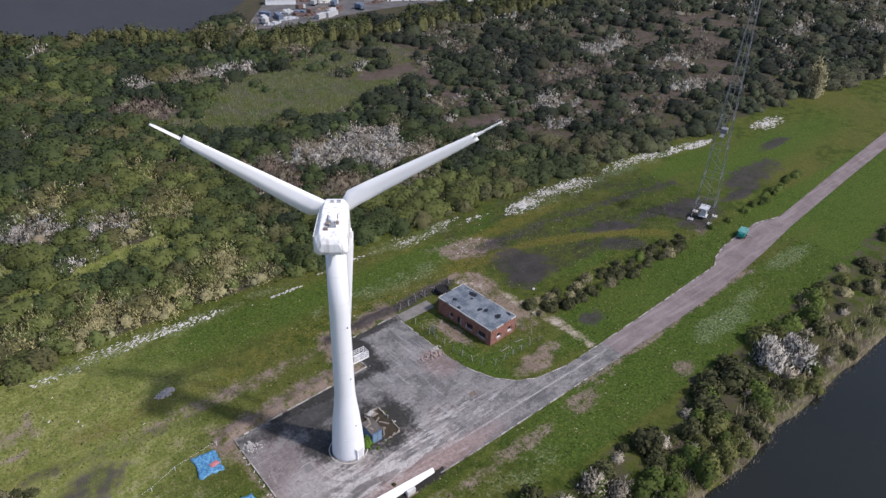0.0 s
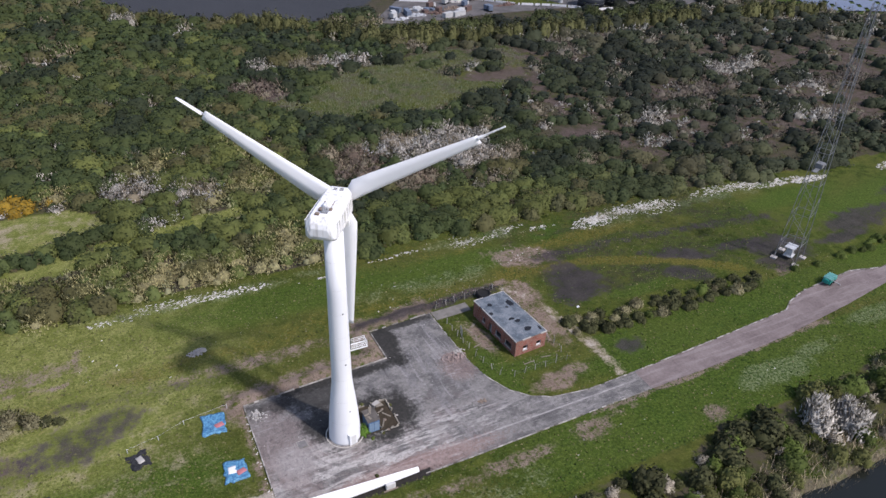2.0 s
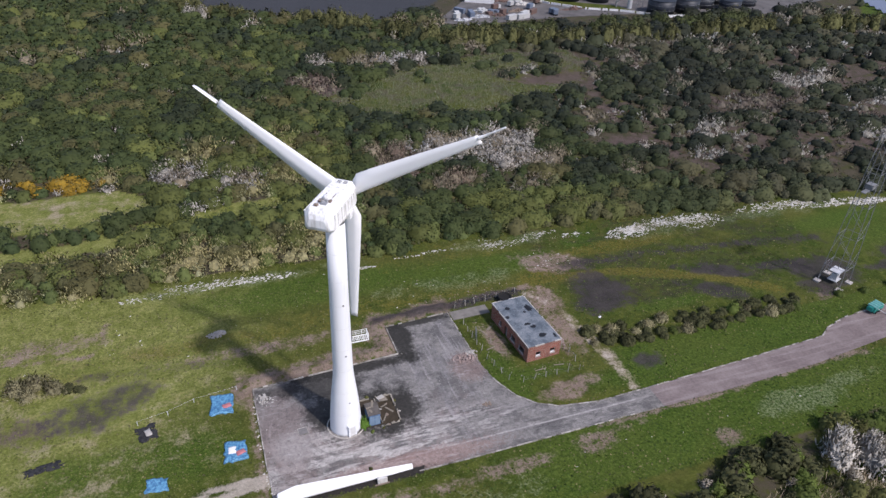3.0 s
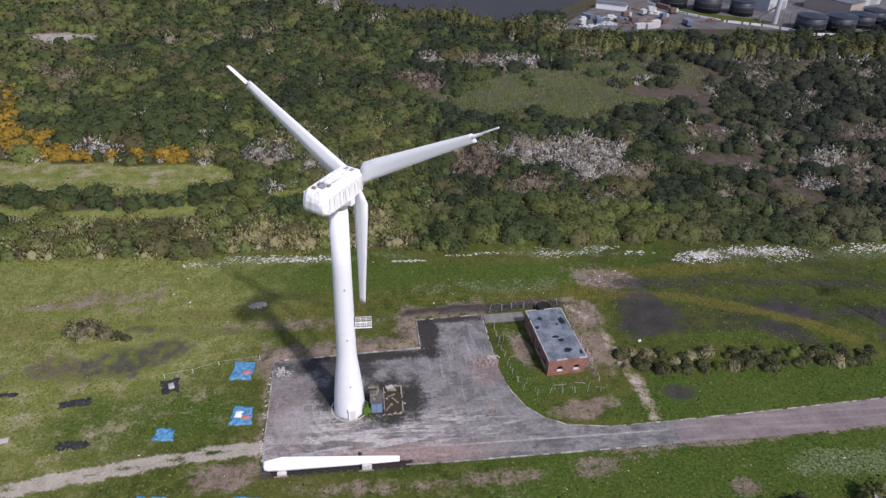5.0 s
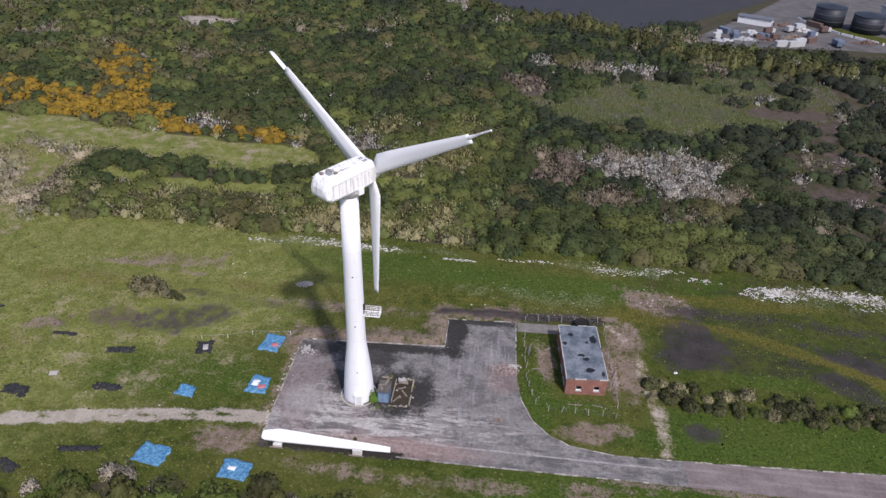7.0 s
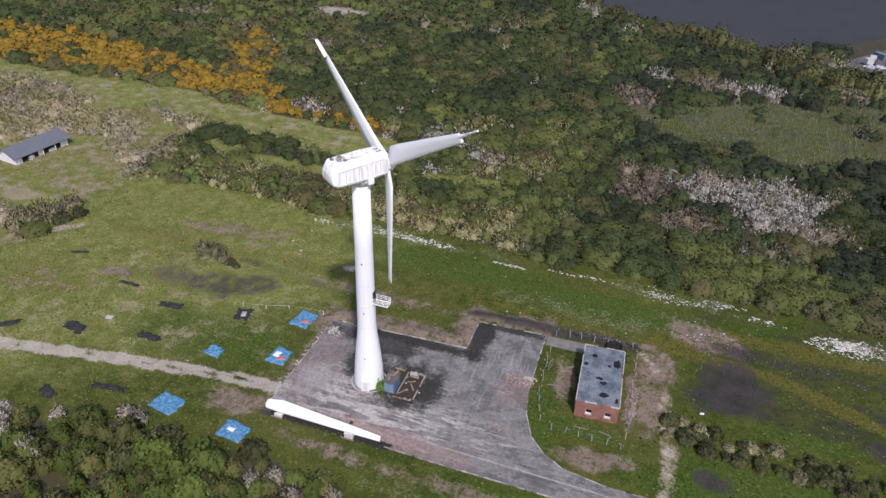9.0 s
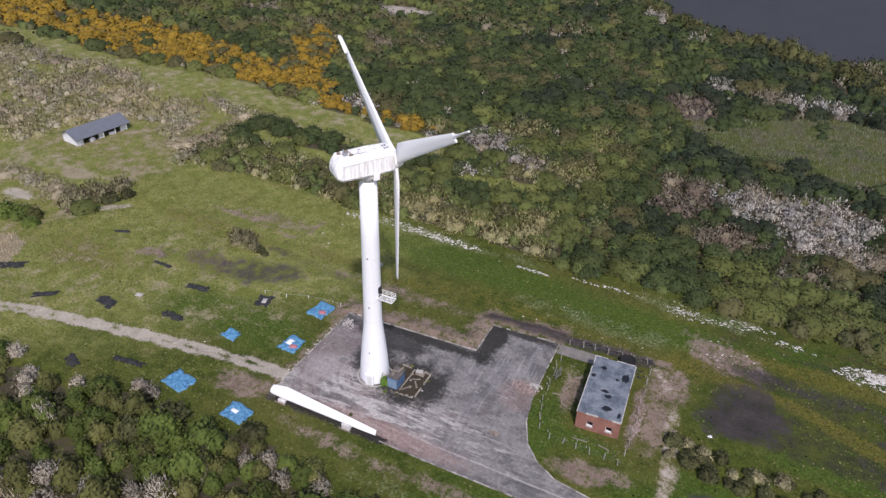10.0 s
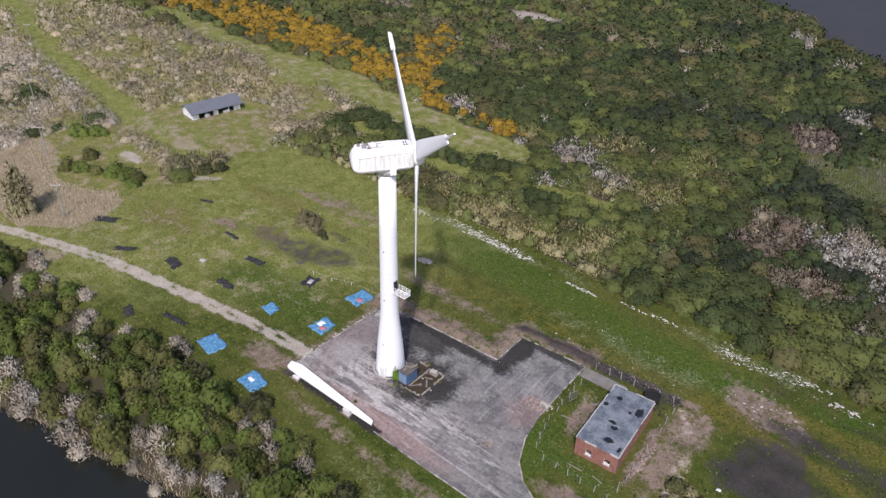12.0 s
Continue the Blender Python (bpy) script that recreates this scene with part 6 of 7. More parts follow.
def scrub_kind(x, y, u):
    """What grows at a place of the plan, and how high and wide."""
    if math.hypot((x - 163) / 17, (y - 237) / 9) < 1:
        return ("dark", "green", "dark", "olive", "white")[int(u[1] * 4.6)], 0.8
    for ox, oy, rx, ry in BLOSSOMS:
        if math.hypot((x - ox) / rx, (y - oy) / ry) < 0.9 + 0.35 * u[0]:
            return ("white" if u[1] < 0.8 else "twig"), 0.85
    for ox, oy, rx, ry in MAUVES:
        if math.hypot((x - ox) / rx, (y - oy) / ry) < 0.85 + 0.4 * u[0]:
            return ("mauve" if u[1] < 0.7 else "twig"), 0.8
    if bool(inside(np.array(x), np.array(y), GORSE)):
        return ("gorse" if u[1] < (0.9 if y < 206 or x < -105 else 0.55) else "olive" if u[1] < 0.95 else "green"), 0.72
    drift = float(fbm(np.array(x / 13), np.array(y / 13), 63, 3))
    pick = int(min(7.99, max(0, 8 * (0.5 + 1.9 * (drift - 0.5) + 0.5 * (u[1] - 0.5)))))
    patch = float(fbm(np.array(x / 24), np.array(y / 24), 77, 3))
    if x < -84 and y < 114:
        return ("ash", "brush", "ash", "bud", "ash", "brush", "ash", "green")[pick], 0.8
    if x < -55:
        names = ("bud", "bud", "brush", "brush", "bud", "brush", "brush", "twig") if y < 172 else ("green", "green", "green", "spring", "spring", "olive", "olive", "twig")
        return names[pick], 0.75 if y < 172 else 0.9
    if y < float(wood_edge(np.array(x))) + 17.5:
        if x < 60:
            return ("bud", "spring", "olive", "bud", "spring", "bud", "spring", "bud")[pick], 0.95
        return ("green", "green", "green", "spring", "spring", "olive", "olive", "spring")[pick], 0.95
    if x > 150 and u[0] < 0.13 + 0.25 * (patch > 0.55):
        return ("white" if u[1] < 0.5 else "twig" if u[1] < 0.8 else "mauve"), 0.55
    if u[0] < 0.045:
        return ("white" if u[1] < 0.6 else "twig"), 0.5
    # brighter kinds to the west, darker beyond: sun and cloud shade as tint
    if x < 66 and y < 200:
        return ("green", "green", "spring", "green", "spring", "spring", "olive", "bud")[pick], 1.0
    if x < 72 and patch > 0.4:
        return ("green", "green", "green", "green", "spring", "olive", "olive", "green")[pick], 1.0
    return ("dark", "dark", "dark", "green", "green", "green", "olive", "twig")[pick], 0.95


def sow(x0, x1, y0, y1, step, seed, keep):
    """Places on a shaken grid that keep() allows."""
    rng = np.random.RandomState(seed)
    gx, gy = np.meshgrid(np.arange(x0, x1, step), np.arange(y0, y1, step))
    px = gx.ravel() + rng.uniform(-0.48, 0.48, gx.size) * step
    py = gy.ravel() + rng.uniform(-0.48, 0.48, gx.size) * step
    ok = keep(px, py, rng.uniform(0, 1, gx.size))
    return px[ok], py[ok], rng.uniform(0, 1, (int(ok.sum()), 5))


def scrub(name, label, px, py, u, cards, size, seed, grow=1.0, sides=10, fill=14):
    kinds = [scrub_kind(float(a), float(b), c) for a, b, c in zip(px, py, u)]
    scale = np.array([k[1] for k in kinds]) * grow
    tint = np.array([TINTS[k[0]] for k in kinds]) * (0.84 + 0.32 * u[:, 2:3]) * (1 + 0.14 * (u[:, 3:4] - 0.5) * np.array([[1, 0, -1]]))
    # the scrub in the east is greyer, and darkened to carry cloud shade
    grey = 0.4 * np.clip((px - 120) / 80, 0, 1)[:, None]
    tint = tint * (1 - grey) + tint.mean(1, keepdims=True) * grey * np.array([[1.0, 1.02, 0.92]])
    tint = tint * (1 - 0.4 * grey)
    r = (2.0 + 3.4 * u[:, 3] ** 2.2) * scale
    h = (1.7 + 2.0 * u[:, 4] + 1.8 * u[:, 3] ** 2) * scale
    r = np.where((px < -50) & (py < 172), 1.25 * r, r)
    z = np.full(len(px), -0.1)
    airy = np.array([k[0] in ("twig", "mauve", "brush", "bud", "ash", "white") for k in kinds])
    ph = phases(len(px), seed)
    count = np.maximum(12, (cards * (r / 2.5) ** 2)).astype(int)
    sets = []
    for mask, twig in ((~airy, False), (airy, True)):
        if mask.any():
            v, q, w, lie = crowns(px[mask], py[mask], z[mask], r[mask], h[mask], np.where(twig, np.where(px[mask] < -45, 3.0, 1.9), 1.0) * count[mask], size * np.where(twig, np.where(px[mask] < -45, 0.58, 0.8), 1.0), ph[mask], seed + twig, -0.1, twig)
            shade = tint[mask][w]
            if not twig:
                # gorse: flowers among green and brown shoots
                bloom = np.repeat(np.array([k[0] == "gorse" for k in kinds])[mask][w][::4] & (np.random.RandomState(seed + 5).uniform(0, 1, len(w) // 4) < 0.48), 4)
                shade = np.where(bloom[:, None], np.array([[0.17, 0.125, 0.03]]), shade)
            else:
                # blackthorn: flowers among bare grey twigs
                bare = np.repeat(np.array([k[0] == "white" for k in kinds])[mask][w][::4] & (np.random.RandomState(seed + 6).uniform(0, 1, len(w) // 4) < 0.22), 4)
                shade = np.where(bare[:, None], np.array([[0.115, 0.105, 0.085]]), shade)
            sets.append((v, q, shade, lie))
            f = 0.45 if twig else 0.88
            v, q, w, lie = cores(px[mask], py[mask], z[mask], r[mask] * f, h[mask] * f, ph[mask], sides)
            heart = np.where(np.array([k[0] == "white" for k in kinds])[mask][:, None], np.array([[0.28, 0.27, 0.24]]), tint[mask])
            # twig hearts are mixed browner and darker: inner shade in the colour
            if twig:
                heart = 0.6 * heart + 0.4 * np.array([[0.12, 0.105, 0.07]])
            # gorse hearts: brown shoots and the shade inside, in one duller yellow
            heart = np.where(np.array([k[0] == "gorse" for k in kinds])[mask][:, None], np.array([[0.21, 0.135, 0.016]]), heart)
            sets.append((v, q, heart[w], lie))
    # undergrowth in the gaps
    rng = np.random.RandomState(seed + 40)
    m = len(px) * fill
    who = np.repeat(np.arange(len(px)), fill)
    at = np.c_[px[who] + rng.normal(size=m) * 2.6, py[who] + rng.normal(size=m) * 2.6, rng.uniform(0.1, 1.0, m)]
    ok = in_woods(at[:, 0], at[:, 1], np.zeros(m))
    v, q = leaf_cards(at[ok], rng.normal(size=(int(ok.sum()), 3)) * 0.4 + np.array([0, 0, 1.0]), size * 1.5 * rng.uniform(0.6, 1.4, int(ok.sum())), rng)
    under = np.array([TINTS["green"], TINTS["olive"], TINTS["brown"]])[rng.randint(0, 3, int(ok.sum()))]
    sets.append((v, q, np.repeat(0.5 * under + 0.5 * tint[who][ok], 4, axis=0), np.repeat(rng.normal(size=(int(ok.sum()), 3)) * 0.2 + np.array([0, 0, 1.0]), 4, axis=0)))
    shift = np.cumsum([0] + [len(s[0]) for s in sets])
    me = array_mesh(name, np.concatenate([s[0] for s in sets]), np.concatenate([s[1] + k for s, k in zip(sets, shift)]), M_SCRUB, np.concatenate([s[2] for s in sets]), True, np.concatenate([s[3] for s in sets]))
    tagged(new(name, me), label, "scrub", kind="stuff")


def in_woods(px, py, u):
    ok = (py > wood_edge(px) + 3 * (lattice_noise(px / 8, py * 0, 8) - 0.5)) | (px < -52)
    for area in (WEST_FIELD, YARD, MUD, SOLAR, HUT_CLEARING, REEDS):
        ok &= ~inside(px, py, area)
    ok &= ~(inside(px, py, CLEARING) & (u > 0.004) & (fbm(px / 6, py / 6, 91, 2) < 0.74)) | (np.hypot((px - 158) / 13, (py - 240) / 5) < 1)
    ok &= (along(px, py, WEST_LANE) > 3.6) & (along(px, py, GREEN_LANE) > 5.5) & (along(px, py, TRACK) > 3)
    ok &= (np.hypot((px + 91) / 13, (py - 125) / 15) > 1) & (np.hypot((px - 158) / 16, (py - 169) / 6) > 1) & (np.hypot((px - 8) / 18, (py - 425) / 9) > 1)
    ok &= ~((px > 150) & (py > 306)) & ~((np.hypot((px - 335) / 42, (py - 198) / 30) < 1) & (u > 0.16)) & (np.hypot((px + 82) / 20, (py - 308) / 10) > 1)
    thin = fbm(px / 16, py / 16, 55, 3)
    ok &= np.where(px < -52, u < np.where(py > 176, 0.93, np.where(thin > np.where((px > -165) & (py > 112), 0.37, 0.42), 0.94, 0.05)), u < np.where(px > 150, np.where(thin > 0.42, 0.72, 0.28), 0.93))
    ok &= ~((px < -50) & (py < 172) & (fbm(px / 10, py / 10, 58, 2) < 0.27))
    ok &= ~((px < -45) & (py < 92) & (px > -110) & (py > 46)) | ((np.hypot((px + 60) / 9, (py - 92) / 7) < 1))
    return ok


def sector(low, high, x0, x1, y0, y1, step, seed):
    """Scrub places between two distances from the middle of the flight."""
    def keep(px, py, u):
        d = np.hypot(px - 62, py + 20)
        return in_woods(px, py, u) & (d >= low) & (d < high) & (py > np.where(px < -52, 30, 95))
    return sow(x0, x1, y0, y1, step, seed, keep)


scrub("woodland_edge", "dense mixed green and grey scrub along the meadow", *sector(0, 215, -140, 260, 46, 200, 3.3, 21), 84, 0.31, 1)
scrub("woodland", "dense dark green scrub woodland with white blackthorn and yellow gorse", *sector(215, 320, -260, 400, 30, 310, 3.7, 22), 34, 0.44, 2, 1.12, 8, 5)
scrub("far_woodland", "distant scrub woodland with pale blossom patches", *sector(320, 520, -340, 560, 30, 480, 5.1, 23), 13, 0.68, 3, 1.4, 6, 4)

def tree_mesh(name, material, seed, r, h, cards, size, twig=False):
    rng = np.random.RandomState(seed)
    k = 4
    ang = rng.uniform(0, 6.28, k)
    x, y = 0.38 * r * np.cos(ang), 0.38 * r * np.sin(ang)
    rr, hh = r * rng.uniform(0.5, 0.75, k), h * rng.uniform(0.62, 0.95, k)
    x, y, rr, hh = np.r_[0, x], np.r_[0, y], np.r_[0.72 * r, rr], np.r_[h, hh]
    ph = phases(k + 1, seed)
    v1, q1, _, n1 = crowns(x, y, np.zeros(k + 1), rr, hh, np.full(k + 1, cards // (k + 1)), np.full(k + 1, size), ph, seed, -0.1, twig)
    v2, q2, _, n2 = cores(x, y, np.zeros(k + 1), rr * (0.5 if twig else 0.87), hh * (0.5 if twig else 0.87), ph, 8)
    return joined(name, material, v1, q1, n1, v2, q2, n2)


def tree_kind(name, material, seed, r, h, label, category, cards=480, size=0.235, twig=False):
    """A bush with a forked stem and a leafy crown, kept at the first place it is copied to."""
    t = thing(name, pose(0, 0, 0), label, category)
    rng = random.Random(seed)
    bm = bmesh.new()
    rod(bm, (0, 0, -0.3), (0.1, 0.05, h * 0.4), 0.16, 0.11, 7)
    for i in range(5):
        a = i * 1.256 + rng.uniform(-0.3, 0.3)
        rod(bm, (0.08, 0.04, h * 0.25), (0.5 * r * math.cos(a), 0.5 * r * math.sin(a), h * rng.uniform(0.55, 0.75)), 0.08, 0.03, 5)
    part("trunk", bm, M_BARK, t)
    crown = new("crown", tree_mesh("crown", material, seed, r, h, cards, size, twig))
    crown.parent = t
    return t


KINDS = {
    "ivy": [tree_kind("ivy_bush", M_IVY, 150, 0.95, 2.7, "bright green ivy bush against the tower foot", "bush", 420, 0.14)],
    "green": [tree_kind("bank_tree", M_LEAF, 100 + i, 2.6, 4.4, "dense green bank tree", "tree") for i in range(3)],
    "olive": [tree_kind("bank_tree", M_OLIVE, 110 + i, 2.4, 4.0, "olive-green willow bush on the bank", "tree") for i in range(2)],
    "hedge": [tree_kind("hedge_bush", M_HEDGE, 140 + i, 2.0, 2.8, "dense dark brown-green bush", "bush", 340, 0.265) for i in range(3)],
    "bud": [tree_kind("budding_bush", M_BUDS, 170 + i, 2.0, 2.9, "sprawling olive-brown bush with budding twigs", "bush", 1250, 0.175, True) for i in range(2)],
    "bare": [tree_kind("bare_bush", M_BARE, 120 + i, 1.9, 3.0, "pale grey bush with budding bare twigs", "bush", 1250, 0.185, True) for i in range(2)],
    "poplar": [tree_kind("poplar", M_BUDS, 160, 2.5, 13.0, "tall budding poplar with thin olive-brown twigs", "tree", 1500, 0.34, True)],
    "willow": [tree_kind("willow_tree", M_WILLOW, 180 + i, 3.6, 8.6, "tall yellow-green willow in the row before the works", "tree", 300, 0.46) for i in range(3)],
    "alder": [tree_kind("alder_tree", M_ALDER, 190 + i, 3.6, 6.4, "round green alder in the belt before the works", "tree", 260, 0.46) for i in range(2)],
    "flat": [tree_kind("poplar_tree", M_WILLOW, 200 + i, 3.5, 8.0, "tall yellow-green poplar by the mud flat", "tree", 300, 0.46) for i in range(2)],
    "pale": [tree_kind("blossoming_tree", M_BLOSSOM, 210, 3.2, 8.0, "tall pale blossoming tree by the mud flat", "tree", 700, 0.30, True)],
    "blossom": [tree_kind("blackthorn_bush", M_BLOSSOM, 130 + i, 1.8, 2.8, "blackthorn bush in white blossom", "bush", 1200, 0.19, True) for i in range(2)],
}
used = set()
trng = random.Random(77)


def plant(kind, x, y, scale, tall=1.0, group=""):
    source = trng.choice(KINDS[kind])
    z = float(ground_height(np.array([x]), np.array([y]))[0]) - 0.1
    m = pose(x, y, max(z, -1.0), 0, 0, trng.uniform(0, 360))
    if source.name in used:
        ob = copy_thing(source, m)
    else:
        used.add(source.name)
        source.matrix_world = m
        ob = source
    ob.scale = (scale * trng.uniform(0.9, 1.1), scale * trng.uniform(0.9, 1.1), scale * tall)
    return tagged(ob, group=group)


bx, by, bu = sow(-60, 62, 8, 54, 3.4, 41, lambda px, py, u: (py < bank_top(px) - 1.0 + 1.5 * u) & (py > river_edge(px) + 0.8) & (u < np.where(px < -30, 0.55, 0.93)))
for x, y, u in zip(bx, by, bu):
    rim = y - float(river_edge(np.array(x)))
    if x < -26:
        kind = "bare" if u[0] < 0.45 else "olive" if u[0] < 0.75 else "green"
    elif rim < 8:
        kind = "bare" if u[0] < 0.5 else "blossom" if u[0] < 0.68 else "olive"
    else:
        kind = "green" if u[0] < 0.45 else "olive" if u[0] < 0.75 else "hedge" if u[0] < 0.88 else "bare"
    plant(kind, float(x), float(y), 0.75 + 0.8 * u[1] ** 2, 0.85 + 0.5 * u[2], "bank thicket")
# east bank: the dark hedge kind brings cloud shade in by colour
for kind, x, y, s in (("hedge", 84, 41.5, 1.69), ("hedge", 99.5, 39.5, 1.62), ("hedge", 102, 42.5, 1.44), ("hedge", 110, 40.8, 1.81), ("hedge", 106, 43.5, 1.38), ("olive", 87.5, 31.8, 1.15), ("olive", 90.5, 30.6, 0.9), ("hedge", 92, 38, 1.50), ("olive", 96.5, 36, 1.1),
                      ("hedge", 113, 44, 1.38), ("blossom", 121.5, 39.0, 1.9), ("blossom", 126.0, 36.4, 2.1), ("blossom", 124, 41, 1.7), ("blossom", 128.5, 39, 1.6), ("bare", 69, 41, 1.4), ("bare", 72, 37.5, 1.3), ("bare", 66, 37, 1.2), ("green", 78, 36, 1.0), ("bare", 75, 32.5, 1.1),
                      ("blossom", 89.5, 36, 0.6), ("olive", 126, 44.5, 1.3), ("green", 135, 42.5, 1.25), ("olive", 129, 42, 1.1), ("green", 142, 42, 1.2), ("green", 148, 44, 1.2), ("olive", 154, 45, 1.1), ("green", 80, 33, 0.9), ("bare", 63, 42, 1.1), ("green", 95, 33.5, 0.8), ("bare", 7.5, 49.2, 0.9), ("bare", 10.5, 49.4, 1.0), ("bare", 38, 46.5, 1.0), ("bare", 36.5, 44.5, 0.9), ("bare", -3, 45, 0.9), ("bare", -20, 45.5, 1.0)):
    plant(kind, x, y, s, 1.0, "bank bushes")
# more of the dark kind here, again for cloud shade
bx, by, bu = sow(60, 140, 26, 50, 3.3, 45, lambda px, py, u: (py < bank_top(px) - 2.2) & (py > river_edge(px) + 3.2) & (u < np.where(px > 84, 0.72, 0.5)))
for x, y, u in zip(bx, by, bu):
    plant("hedge" if u[0] < 0.6 else "olive" if u[0] < 0.72 else "green" if u[0] < 0.88 else "bare", float(x), float(y), 0.6 + 0.6 * u[1], 0.7 + 0.3 * u[2], "bank bushes")
bx, by, bu = sow(128, 300, 33, 62, 4.2, 43, lambda px, py, u: (py < bank_top(px) - 1.5) & (py > river_edge(px) + 4) & (u < 0.75))
for x, y, u in zip(bx, by, bu):
    plant("hedge" if u[0] < 0.5 else "olive" if u[0] < 0.65 else "bud" if u[0] < 0.9 else "bare", float(x), float(y), 0.6 + 0.55 * u[1], 0.8, "bank bushes")
# hedge between the cinder patch and the road, and single bushes
hx, hy, hu = sow(97, 149, 72, 87, 1.9, 44, lambda px, py, u: (np.abs(py - np.interp(px, (96, 118, 132, 149), (79.8, 79.8, 78.8, 77.2)) - 0.5 * np.sin(px / 7)) < 2.9) & (u < 0.9))
for x, y, u in zip(hx, hy, hu):
    plant("hedge" if u[0] < 0.88 else "bud" if u[0] < 0.94 else "green", float(x), float(y), 0.5 + 0.5 * u[1] ** 1.5, 0.65 + 0.4 * u[2], "hedge by the road")
for k in range(15):
    x = trng.uniform(170, 212)
    plant("green", x, 75.6 + (x - 170) * 0.11 + trng.uniform(-0.8, 1.2), trng.uniform(0.4, 0.62), 0.8, "bushes by the road")
for kind, x, y, s in (("bud", -12.6, 98.2, 1.25), ("bud", -9.0, 98.6, 1.35), ("bud", -6.0, 96.6, 1.2), ("bud", -10.4, 96.4, 1.0), ("hedge", -3.4, 96.6, 0.7), ("hedge", -1.4, 95.8, 0.6), ("olive", -83, 72, 1.2), ("green", -79, 74, 1.1), ("olive", -75, 76, 1.0), ("green", -70, 79, 1.3), ("green", -66, 80.5, 1.2), ("olive", -62.5, 81.5, 1.1), ("green", -60, 78.5, 0.9), ("olive", -86, 80, 1.2), ("bud", -58, 93, 1.7), ("bud", -56, 98, 1.9), ("bud", -55, 103, 1.7), ("bud", -61, 90, 1.6), ("hedge", -53, 97, 1.4), ("bud", -60, 98, 1.6), ("hedge", -57, 90, 1.2), ("bud", -64, 94, 1.4), ("hedge", -51, 101, 1.2), ("green", -104, 86, 1.3), ("green", -100, 90, 1.2), ("ivy", 45.85, 71.5, 1.15), ("olive", 44.5, 62.0, 0.22), ("green", 46.9, 69.8, 0.2), ("olive", 49.0, 70.2, 0.2), ("olive", 52.6, 76.0, 0.2), ("olive", 47.9, 78.2, 0.22), ("green", 160, 77.4, 0.5), ("green", 167, 76.6, 0.5)):
    plant(kind, x, y, s, 0.85)

# tall dry grass and reeds on the bank and in the reed bed
def blades(name, label, px, py, height, seed, material):
    rng = np.random.RandomState(seed)
    n = len(px)
    z = ground_height(px, py) - 0.05
    a = rng.uniform(0, 6.28, n)
    w = 0.025 + 0.045 * rng.uniform(0, 1, n)
    h = height * rng.uniform(0.6, 1.2, n)
    lean = rng.normal(size=(n, 2)) * 0.3 * h[:, None]
    dx, dy = w * np.cos(a), w * np.sin(a)
    v = np.stack([np.c_[px - dx, py - dy, z], np.c_[px + dx, py + dy, z], np.c_[px + lean[:, 0] + dx * 0.5, py + lean[:, 1] + dy * 0.5, z + h], np.c_[px + lean[:, 0] - dx * 0.5, py + lean[:, 1] - dy * 0.5, z + h]], 1)
    tagged(new(name, array_mesh(name, v.reshape(-1, 3), np.arange(4 * n).reshape(-1, 4), material)), label, "reeds", kind="stuff")


# tufts of grass over the meadow
def tufts(name, label, step, seed):
    rng = np.random.RandomState(seed)

    def keep(px, py, u):
        ok = (py > bank_top(px) - 1) & (py < wood_edge(px) + 1) & ~inside(px, py, PAD) & ~inside(px, py, ROAD) & ~inside(px, py, REEDS)
        ok &= (along(px, py, TRACK) > 1.5) & (along(px, py, SIDE_TRACK) > 1.4) & (along(px, py, BUND) > 2.0) & ~((px > X0 - 0.3) & (px < X1 + 0.3) & (py > Y0 - 0.3) & (py < Y1 + 0.3))
        for x, y, rx, ry in ((108, 96, 7, 9), (165, 86, 10, 7), (138, 92, 9, 5), (3, 90, 14, 6), (104.5, 71.5, 3.5, 3), (101, 110, 9, 5), (86, 69, 7, 3), (22.9, 59.3, 7, 3), (92, 92, 5, 12), (77, 87, 2, 6)):
            ok &= (np.hypot((px - x) / rx, (py - y) / ry) > 1) | (u < 0.04)
        return ok & (u < 0.25 + 0.9 * fbm(px / 5, py / 5, 61, 3))
    px, py, u = sow(-58, 175, 46, 127, step, seed, keep)
    n = len(px)
    # greener eastwards; the paler western tint also holds some sunlight
    lush = np.clip((px - 10) / 60, 0, 1) * (0.4 + 0.9 * fbm(px / 9, py / 7, 64, 3))
    pale = (u[:, 0] < 0.3 * (1 - 0.6 * lush))[:, None]
    tint = np.where(pale, np.array([[0.15, 0.14, 0.06]]), np.array([[0.11, 0.122, 0.03]]) * (1 - lush[:, None]) + np.array([[0.042, 0.072, 0.012]]) * lush[:, None]) * (0.72 + 0.5 * u[:, 1:2])
    at = np.c_[px, py, ground_height(px, py) + 0.05]
    v, q = leaf_cards(at, rng.normal(size=(n, 3)) * 0.35 + np.array([0, 0, 1.0]), 0.09 + 0.2 * u[:, 2] ** 2, rng)
    lie = np.repeat(rng.normal(size=(n, 3)) * 0.3 + np.array([0, 0, 1.0]), 4, axis=0)
    tagged(new(name, array_mesh(name, v, q, M_SCRUB, np.repeat(tint, 4, axis=0), True, lie)), label, "grass", kind="stuff")


tufts("grass_tufts", "uneven tufts of green and straw-coloured grass", 0.42, 62)
rx, ry, _ = sow(-60, 230, 4, 56, 0.33, 51, lambda px, py, u: (py > river_edge(px) + 0.4) & (py < np.minimum(bank_top(px) - 2.5, river_edge(px) + np.where(px > 62, 9, 5))) & (u < 0.5))
blades("bank_reeds", "dry straw-coloured reeds along the river bank", rx, ry, 1.3, 52, M_REED)
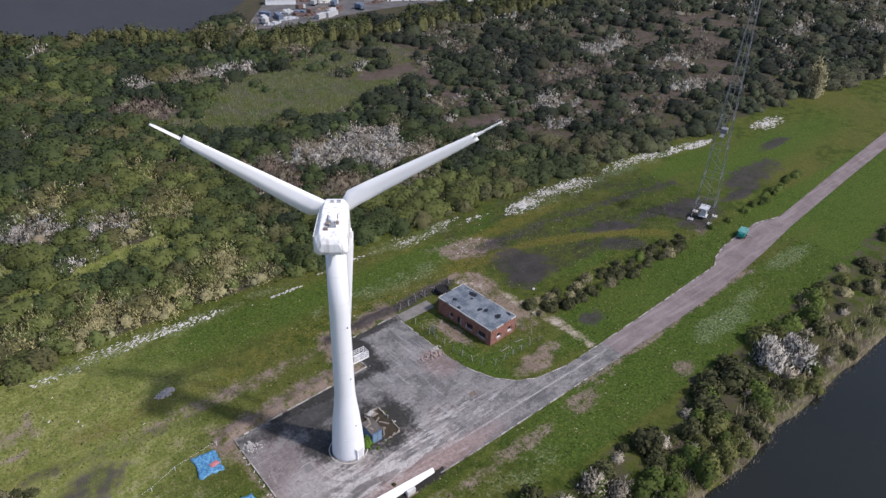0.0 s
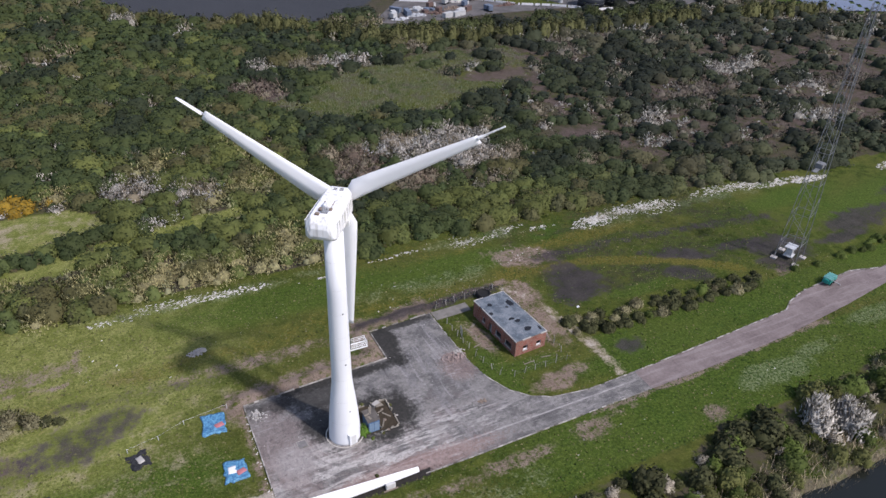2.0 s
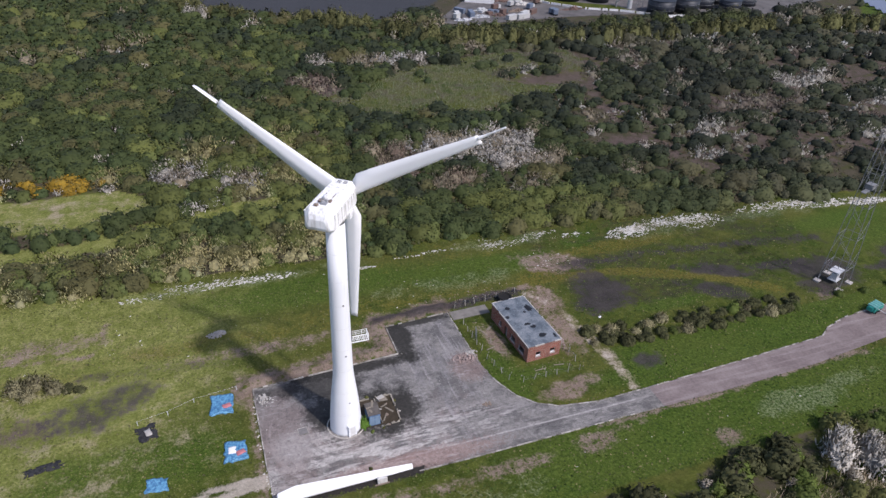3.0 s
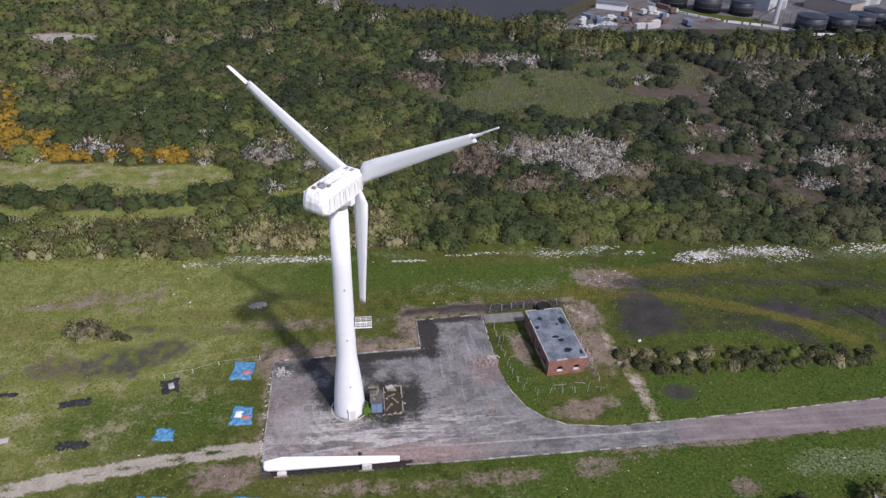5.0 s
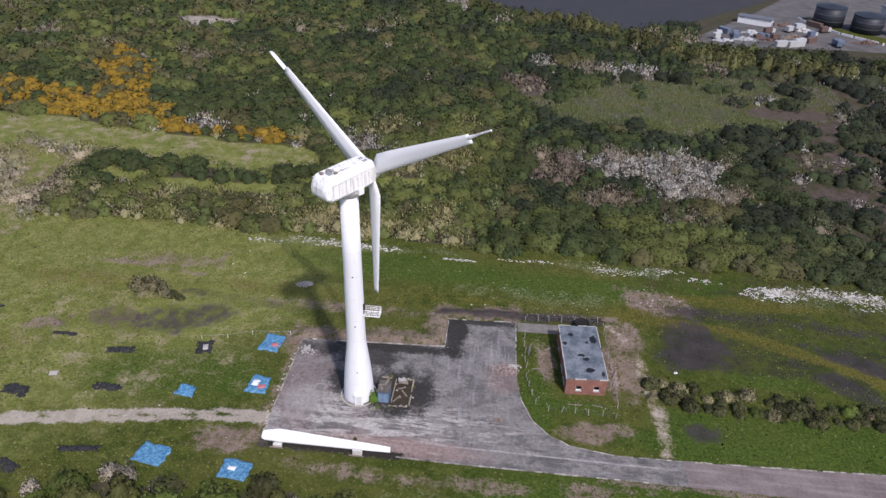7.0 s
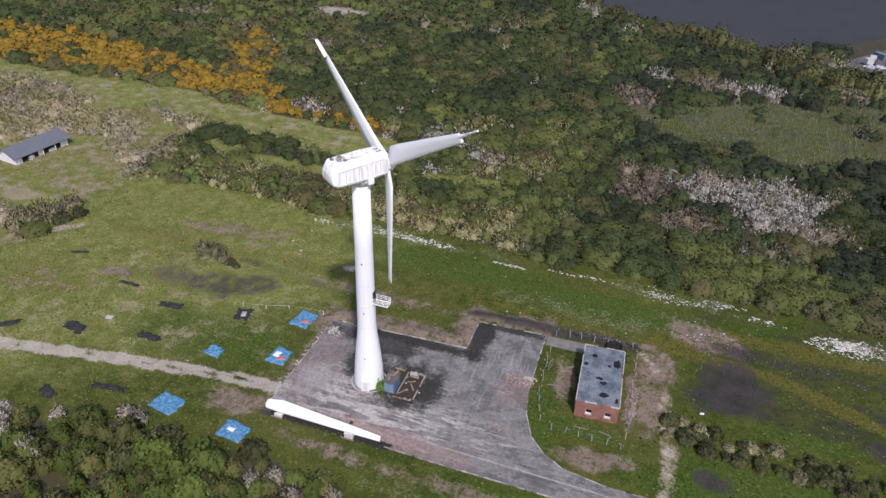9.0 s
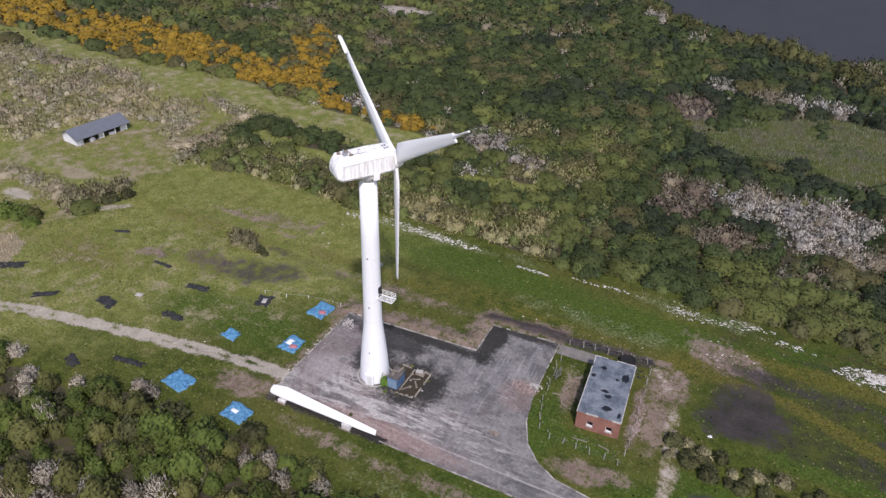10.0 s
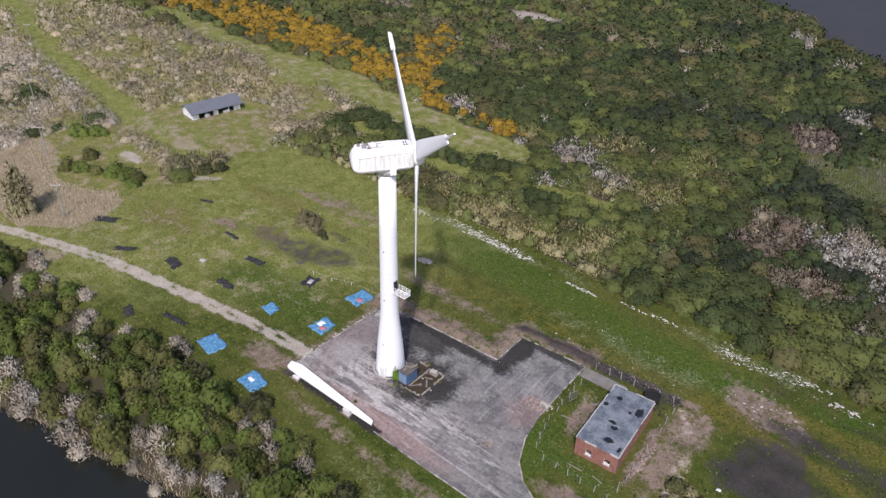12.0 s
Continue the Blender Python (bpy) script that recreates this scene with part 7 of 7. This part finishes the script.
rx, ry, _ = sow(-130, -45, 45, 92, 0.33, 53, lambda px, py, u: inside(px, py, REEDS) & (u < 1.0))
rx, ry = rx + np.random.RandomState(5).normal(size=len(rx)) * 0.5, ry + np.random.RandomState(6).normal(size=len(ry)) * 0.5
blades("reed_bed", "pale dry reed bed beside the track", rx, ry, 0.7, 54, M_REED)
rx, ry, _ = sow(66, 192, 202, 270, 0.5, 55, lambda px, py, u: inside(px, py, CLEARING) & (u < 0.8) & (np.hypot((px - 164) / 17, (py - 233) / 8) > 1))
blades("tall_grass", "dull green tussocks in the clearing", rx, ry, 0.8, 56, M_TUSSOCK)
for x, y in ((-67.5, 52.5), (-65.5, 53.5), (-66, 51)):
    plant("poplar", x, y, 0.85 + 0.1 * (y - 51), 1.0)
for x, y, k in ((282, 112, 1.15), (285.5, 114.5, 1.3), (288.5, 112.5, 1.1), (332, 107, 1.2), (336, 108, 1.1)):
    plant("poplar", x, y, k, 0.9)


# rows of taller trees along the far flat and the works
def tree_row(kind, group, line, count):
    for i in range(count):
        s = trng.uniform(0, len(line) - 1.001)
        (x0, y0), (x1, y1) = line[int(s)], line[int(s) + 1]
        plant(kind, x0 + (x1 - x0) * (s % 1) + trng.gauss(0, 2.0), y0 + (y1 - y0) * (s % 1) + trng.gauss(0, 2.0), trng.uniform(0.75, 1.2), trng.uniform(0.8, 1.1), group)


tree_row("flat", "poplars by the flat", [(20, 380), (48, 352), (75, 338), (98, 324), (112, 317)], 42)
tree_row("pale", "blossoming trees by the flat", [(32, 353), (37, 357)], 5)
tree_row("willow", "willows before the works", [(116, 312), (130, 296), (145, 285), (162, 281), (187, 276), (215, 272), (240, 272), (270, 273), (300, 272), (345, 268), (390, 262)], 130)
tree_row("alder", "alders before the works", [(150, 300), (200, 296), (250, 292), (310, 288)], 60)
# poles of the power line in the west
for x, y in ((-204, 116), (-138, 87.6), (-96, 72), (-57.5, 58.5)):
    pole = thing("power_pole", pose(x, y, 0, 0, 0, 40), "grey wooden power pole with a crossarm", "power pole", "power line poles")
    part("shaft", rods(((0, 0, -0.3), (0, 0, 9.4), 0.16, 0.11, 8)), M_GREY, pole)
    part("crossarm", boxes((-1.3, 1.3, -0.08, 0.08, 8.9, 9.1)), M_PALE, pole)
    for q in (-1.1, 0, 1.1):
        part("insulator", rods(((q, 0, 9.1), (q, 0, 9.4), 0.07)), M_RAG, pole)
